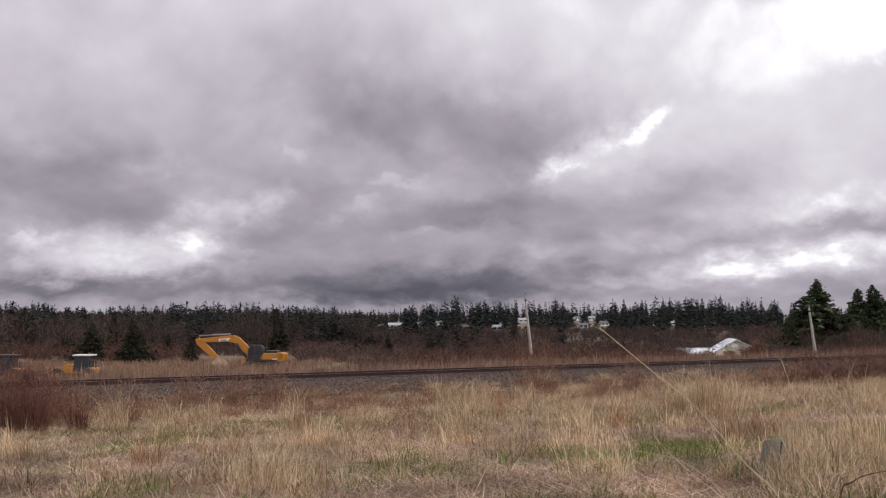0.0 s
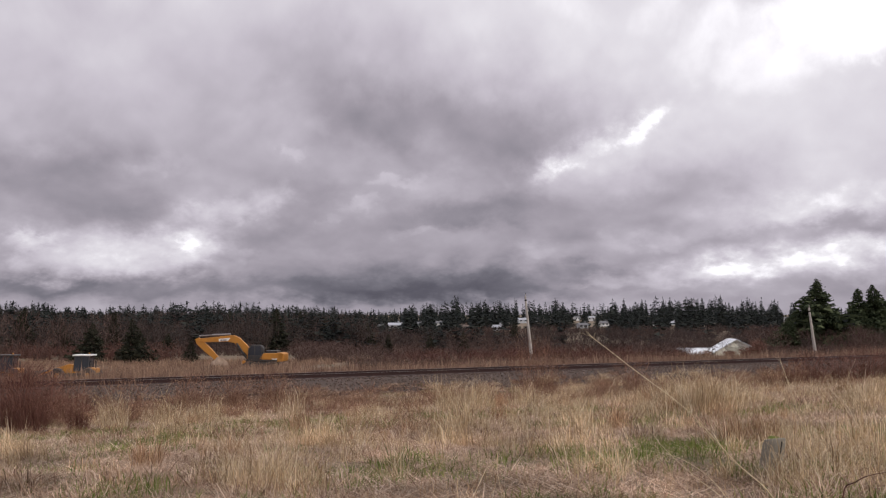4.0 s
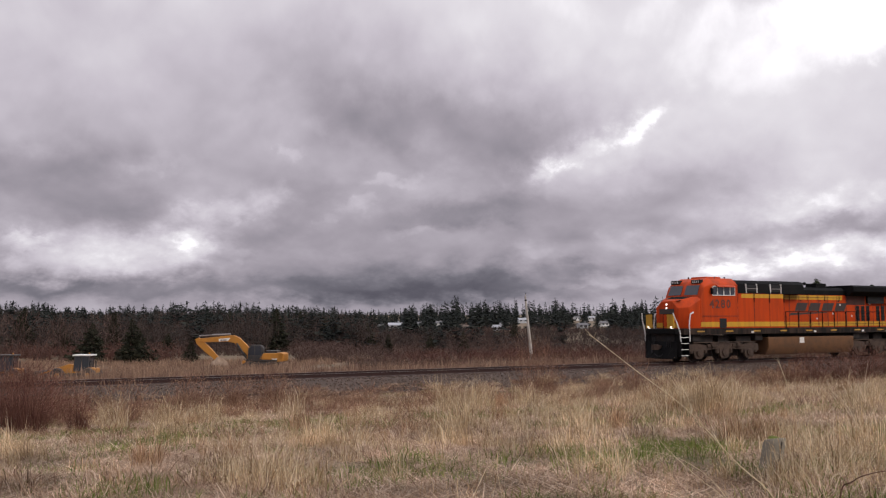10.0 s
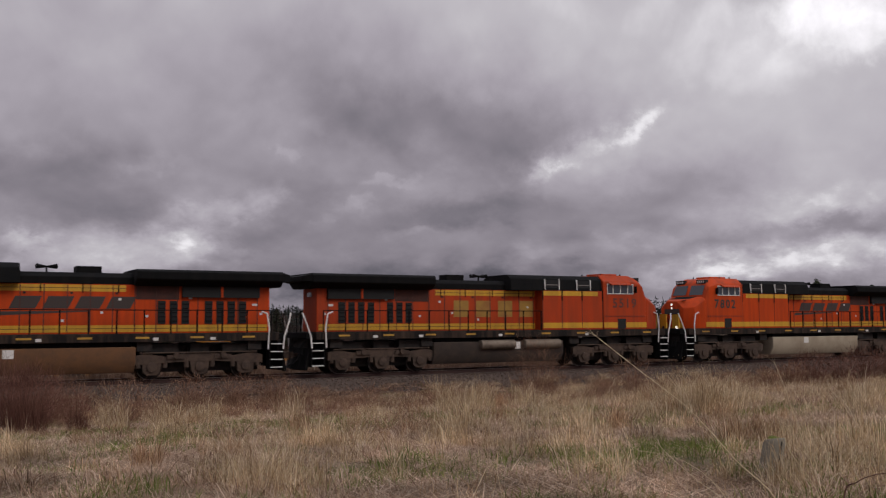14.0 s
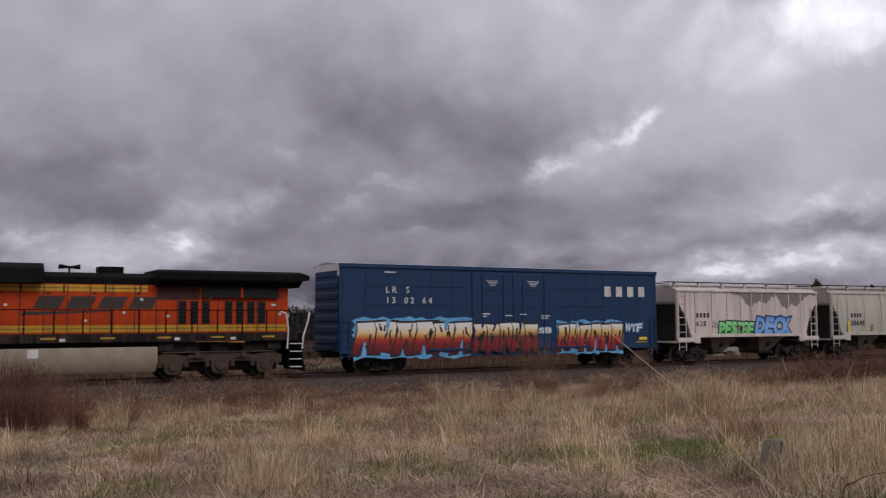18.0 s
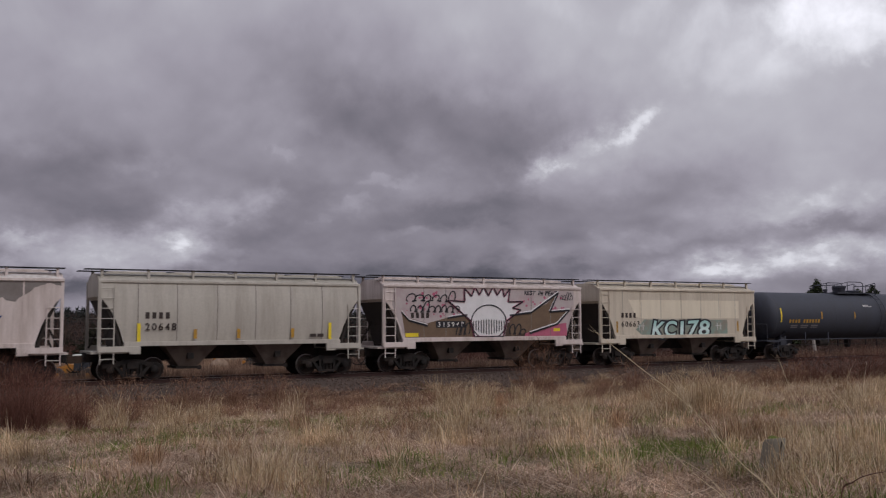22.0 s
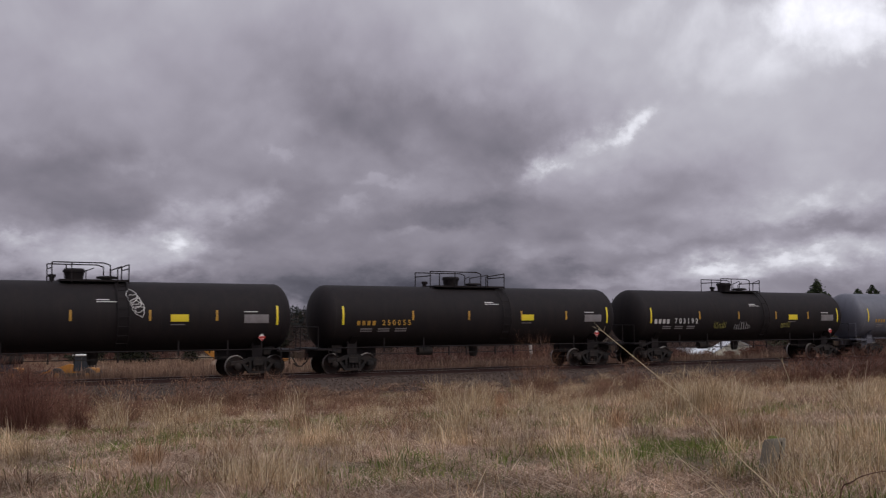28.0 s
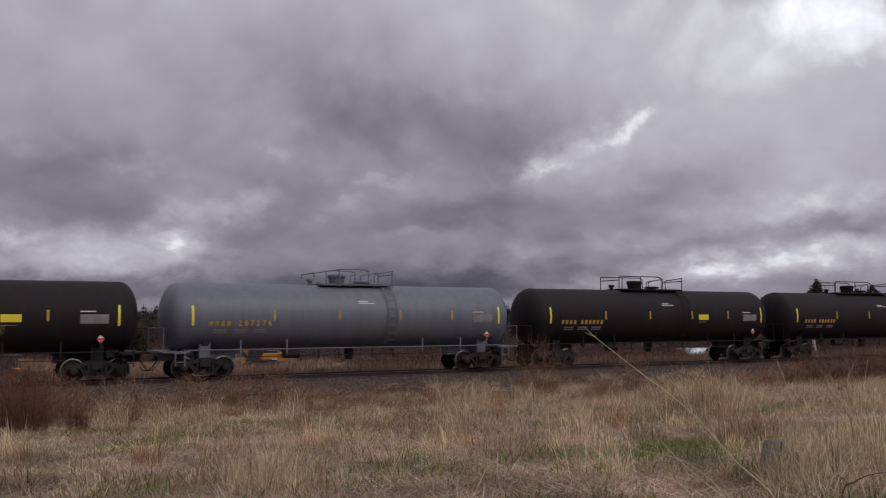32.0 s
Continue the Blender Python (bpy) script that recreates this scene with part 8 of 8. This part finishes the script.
def excavator():
    ex = thing("excavator", pose(-19.85, 105, -2.78, 0, 0, -4) @ Matrix.Scale(0.79, 4), "yellow tracked excavator with its arm folded down", "excavator")
    for sd in (-1, 1):
        y0, y1 = sorted((sd * 1.1, sd * 1.75))
        tr = part("track", Shape().prism([(-2.4, 0.3), (-2.1, 0.0), (2.1, 0.0), (2.4, 0.3), (2.4, 0.6), (2.1, 0.85), (-2.1, 0.85), (-2.4, 0.6)], "y", y0, y1), MACHINE_DARK, ex, "dark steel crawler track", bevel=0.05)
        for k in range(12):
            x = -2.0 + k * 0.365
            part("track_shoe", Shape().box(x - 0.14, x + 0.14, y0 - 0.02, y1 + 0.02, 0.84, 0.9), MACHINE_DARK, tr)
        for k in range(5):
            part("track_roller", Shape().lathe([(y0 - 0.03, 0.16), (y1 + 0.03, 0.16)], "y", 12, (-1.7 + k * 0.85, 0, 0.3)), MACHINE_DARK, tr)
    part("turntable", Shape().lathe([(0.7, 0.9), (1.05, 0.9)], "z", 20), MACHINE_DARK, ex)
    part("deck", Shape().box(-1.9, 2.6, -1.5, 1.5, 1.0, 1.25), MACHINE_DARK, ex, bevel=0.03)
    body = part("engine_cover", Shape().prism([(-0.2, 1.25), (3.0, 1.25), (3.1, 1.5), (3.1, 2.1), (0.6, 2.15), (0.1, 1.75)], "y", -1.5, 1.5), CAT_YELLOW, ex, "yellow engine cover", bevel=0.06)
    part("counterweight", Shape().prism([(2.4, 0.95), (3.2, 1.0), (3.3, 1.2), (3.3, 2.05), (3.0, 2.2), (2.4, 2.2)], "y", -1.5, 1.5), CAT_YELLOW, ex, bevel=0.06)
    part("top_rail", Shape().box(0.7, 2.3, -1.2, 1.2, 2.15, 2.5), MACHINE_DARK, ex, bevel=0.04)
    part("name_strip", Shape().box(1.7, 2.4, -1.512, -1.5, 1.25, 1.42), STEN_WHITE, body, "plain pale strip")
    cab = part("cab", Shape().prism([(-1.85, 1.25), (0.35, 1.25), (0.4, 2.85), (0.1, 3.25), (-1.2, 3.28), (-1.6, 2.8)], "y", -1.5, -0.45), MACHINE_DARK, ex, "dark glazed operator cab", bevel=0.04)
    part("cab_window", Shape().prism([(-1.6, 1.9), (-0.75, 1.9), (-0.75, 3.1), (-1.15, 3.1), (-1.5, 2.7)], "y", -1.515, -1.5), GLASS, cab)
    part("cab_window", Shape().prism([(-0.65, 1.9), (0.2, 1.9), (0.2, 2.85), (0.05, 3.1), (-0.65, 3.1)], "y", -1.515, -1.5), GLASS, cab)
    part("grab_bar", Shape().tube([(-1.75, -1.56, 1.4), (-1.65, -1.56, 2.3)], 0.03), CAT_YELLOW, cab)
    boom = part("boom", Shape().prism([(-1.1, 1.3), (-0.9, 1.7), (-2.3, 3.3), (-3.3, 4.25), (-4.1, 4.6), (-4.9, 4.55), (-8.8, 4.15), (-9.1, 3.85), (-8.7, 3.6), (-5.0, 3.7), (-4.0, 3.5), (-2.9, 2.5), (-1.6, 1.3)], "y", -0.1, 0.45), CAT_YELLOW, ex, "bent yellow boom", bevel=0.04)
    part("boom_emblem", Shape().prism([(-6.2, 3.72), (-4.9, 3.82), (-4.5, 4.25), (-6.2, 4.08)], "y", -0.112, -0.1), WHITE, boom, "plain pale emblem patch")
    part("boom_emblem_bar", Shape().box(-6.0, -5.1, -0.118, -0.112, 3.86, 3.99), INK, boom)
    stick = part("stick", Shape().prism([(-9.6, 4.05), (-9.1, 4.3), (-8.6, 3.9), (-7.3, 2.7), (-5.8, 1.05), (-6.2, 0.75), (-8.2, 2.3), (-9.4, 3.4)], "y", -0.05, 0.4), CAT_YELLOW, ex, "yellow stick folded back", bevel=0.04)
    part("stick_cylinder", Shape().rod((-4.6, 0.17, 4.72), (-7.2, 0.17, 4.62), 0.13, 8), STEEL, ex, "pale hydraulic cylinder")
    part("cylinder_rod", Shape().rod((-7.1, 0.17, 4.62), (-9.1, 0.17, 4.5), 0.09, 8), STEEL, stick)
    for sd in (-1, 1):
        part("boom_cylinder", Shape().rod((-2.1, 0.17 + sd * 0.45, 1.3), (-3.6, 0.17 + sd * 0.45, 3.5), 0.13, 8), MACHINE_DARK, ex)
    part("bucket_link", Shape().rod((-7.6, 0.17, 2.4), (-6.6, 0.17, 1.2), 0.1, 8), MACHINE_DARK, stick)
    bucket = part("bucket", Shape().prism([(-6.4, 0.9), (-5.5, 1.0), (-5.2, 0.5), (-5.5, -0.05), (-6.4, -0.15), (-6.9, 0.3)], "y", -0.6, 0.95), MACHINE_DARK, ex, "worn dark bucket", bevel=0.05)
    for k in range(5):
        part("bucket_tooth", Shape().prism([(-6.85, 0.28), (-7.15, 0.12), (-6.7, 0.12)], "y", -0.55 + k * 0.34, -0.42 + k * 0.34), STEEL, bucket)
    part("foot_step", Shape().lathe([(-0.2, 0.22), (0.2, 0.22)], "y", 12, (-2.2, -1.6, 0.95)), CAT_YELLOW, ex)
    mound("soil_heap", -24.3, 103.5, 1.1, 1.1, "heap of pale dug soil beside the excavator", 3)


def mound(name, x, y, w, h, label, seed):
    r = np.random.default_rng(seed)
    vs, fs = [(0, 0, h)], []
    n, m = 18, 6
    for j in range(1, m + 1):
        for i in range(n):
            a = 2 * math.pi * i / n
            q = w * j / m * (1 + 0.2 * r.uniform(-1, 1))
            vs.append((q * math.cos(a) * 1.3, q * math.sin(a), h * (1 - (j / m) ** 1.5) * (1 + 0.25 * r.uniform(-1, 1)) - 0.1))
    for i in range(n):
        fs.append((0, 1 + i, 1 + (i + 1) % n))
    for j in range(m - 1):
        for i in range(n):
            a, b = 1 + j * n + i, 1 + j * n + (i + 1) % n
            fs += [(a, a + n, b + n), (a, b + n, b)]
    ob = new(name, raw_mesh(name, vs, fs, paint("soil", rgb(140, 118, 100), 0.95, dirt=rgb(96, 78, 66), dirt_amount=0.6, fine=6, bump=0.6)))
    ob.location = (x, y, ground_z(x, y))
    tagged(ob, label, "soil heap")


def wheel_loader(x, y, turn, roof, label):
    z = ground_z(x, y)
    ld = thing("wheel_loader", pose(x, y, z, 0, 0, turn) @ Matrix.Scale(0.75, 4), label, "wheel loader", "earth-moving machines")
    part("hood", Shape().prism([(-3.4, 0.9), (-0.4, 0.9), (-0.4, 1.9), (-1.2, 2.0), (-3.2, 1.35)], "y", -0.75, 0.75), CAT_YELLOW, ld, "sloping yellow hood", bevel=0.05)
    part("chassis", Shape().box(-3.3, 1.9, -0.9, 0.9, 0.6, 1.0), MACHINE_DARK, ld)
    part("rear_body", Shape().prism([(0.9, 0.9), (1.7, 0.9), (1.7, 1.5), (0.9, 1.6)], "y", -1.0, 1.0), CAT_YELLOW, ld, bevel=0.05)
    cab = part("cab", Shape().prism([(-0.7, 1.2), (1.0, 1.2), (1.1, 2.9), (-0.5, 2.9)], "y", -0.8, 0.8), GLASS, ld, "glazed cab", bevel=0.03)
    for px, q in ((-0.62, -0.5), (0.98, 1.05), (0.2, 0.25)):
        for sd in (-1, 1):
            part("cab_pillar", Shape().rod((px, sd * 0.81, 1.2), (q, sd * 0.81, 2.9), 0.05, 5), MACHINE_DARK, cab)
    part("cab_roof", Shape().box(-0.75, 1.3, -0.95, 0.95, 2.88, 3.05), roof, cab, bevel=0.04)
    part("beacon", Shape().lathe([(3.05, 0.08), (3.2, 0.08), (3.22, 0.02)], "z", 8, (0.6, 0.5, 0)), CAT_YELLOW, cab)
    part("exhaust", Shape().rod((1.4, 0.4, 1.4), (1.4, 0.4, 2.3), 0.07, 8), MACHINE_DARK, ld)
    for wx in (-2.3, 1.1):
        for sd in (-1, 1):
            w = part("wheel", Shape().lathe([(sd * 0.85, 0.3), (sd * 0.85, 0.72), (sd * 0.95, 0.8), (sd * 1.3, 0.8), (sd * 1.38, 0.72), (sd * 1.38, 0.3)], "y", 20, (wx, 0, 0.78)), MACHINE_DARK, ld, "large dark tyre")
            part("rim", Shape().lathe([(sd * 1.36, 0.3), (sd * 1.4, 0.28), (sd * 1.4, 0.08)], "y", 14, (wx, 0, 0.78)), CAT_YELLOW, w)
    arm = part("lift_arm", Shape().prism([(-2.4, 1.5), (-2.2, 1.7), (-4.6, 0.9), (-4.6, 0.65)], "y", -0.7, -0.5), CAT_YELLOW, ld)
    part("loader_bucket", Shape().prism([(-4.5, 0.1), (-4.4, 1.2), (-4.7, 1.25), (-5.5, 0.2), (-5.4, 0.08)], "y", -1.4, 1.4), MACHINE_DARK, ld, bevel=0.03)


hill_houses()
barn()
pole(11.1, 120, 8.0, -5.4, "bare grey utility pole leaning slightly behind the track")
pole(46.8, 120, 6.6, -6.5, "short pale utility pole leaning before the spruces")
excavator()
wheel_loader(-36.6, 80, 5, MACHINE_DARK, "yellow wheel loader parked in the low field")
wheel_loader(-30.2, 80, 0, WHITE, "pale-roofed yellow earth mover parked in the low field")
mound("soil_heap", -36.0, 76, 2.2, 0.9, "low heap of grey soil by parked machines", 5)

# ---- everything that moves ----


def travelled(t):
    """Metres that the train has gone, counted from its place at 20 s."""
    slow = np.interp(t, (0, 8, 14, 20, 26, 32), (-1.9, -0.64, 0.36, 0.63, 0.24, -0.16))
    return 10.96 * (t - 20) + float(slow)


def motions():
    drift = [(0, pose(0, 0, 0, 0, 0, -0.0)), (32, pose(0, 0, 0, 0, 0, 0.95))]
    walk(SKY, drift)
    for k, ob in enumerate(STALKS):
        at = ob.location.copy()
        gust = random.Random(70 + k)
        rows = []
        for i in range(41):
            a = 0.8 * math.sin(i * 0.9 + k) + gust.uniform(-0.7, 0.7)
            rows.append((i * 0.8, pose(*at, 0.3 * a, a, 0)))
        walk(ob, rows)
    # the near clumps and bushes rock in the wind
    for k, ob in enumerate(SWAYING):
        at = ob.location.copy()
        gust = random.Random(170 + k)
        walk(ob, [(i * 0.8, pose(*at, gust.uniform(-0.5, 0.5), 0.9 * math.sin(i * 1.1 + k) + gust.uniform(-0.8, 0.8), 0)) for i in range(41)])
    times = [i * 2.0 for i in range(17)]
    for car, s in TRAIN:
        turn = 180 if car.name in BACKWARD else 0
        walk(car, [(t, TRACK @ pose(s - travelled(t), 0, 0, 0, 0, turn)) for t in times])
    for wheel, dx, r, car in WHEELS:
        d = 1 if car.name in BACKWARD else -1
        rows = []
        for i in range(0, 961):
            t = i / 30
            rows.append((t, pose(dx, 0, r, 0, d * math.degrees(travelled(t) / r) % 360, 0)))
        walk(wheel, rows)


BACKWARD = {TRAIN[1][0].name}
motions()
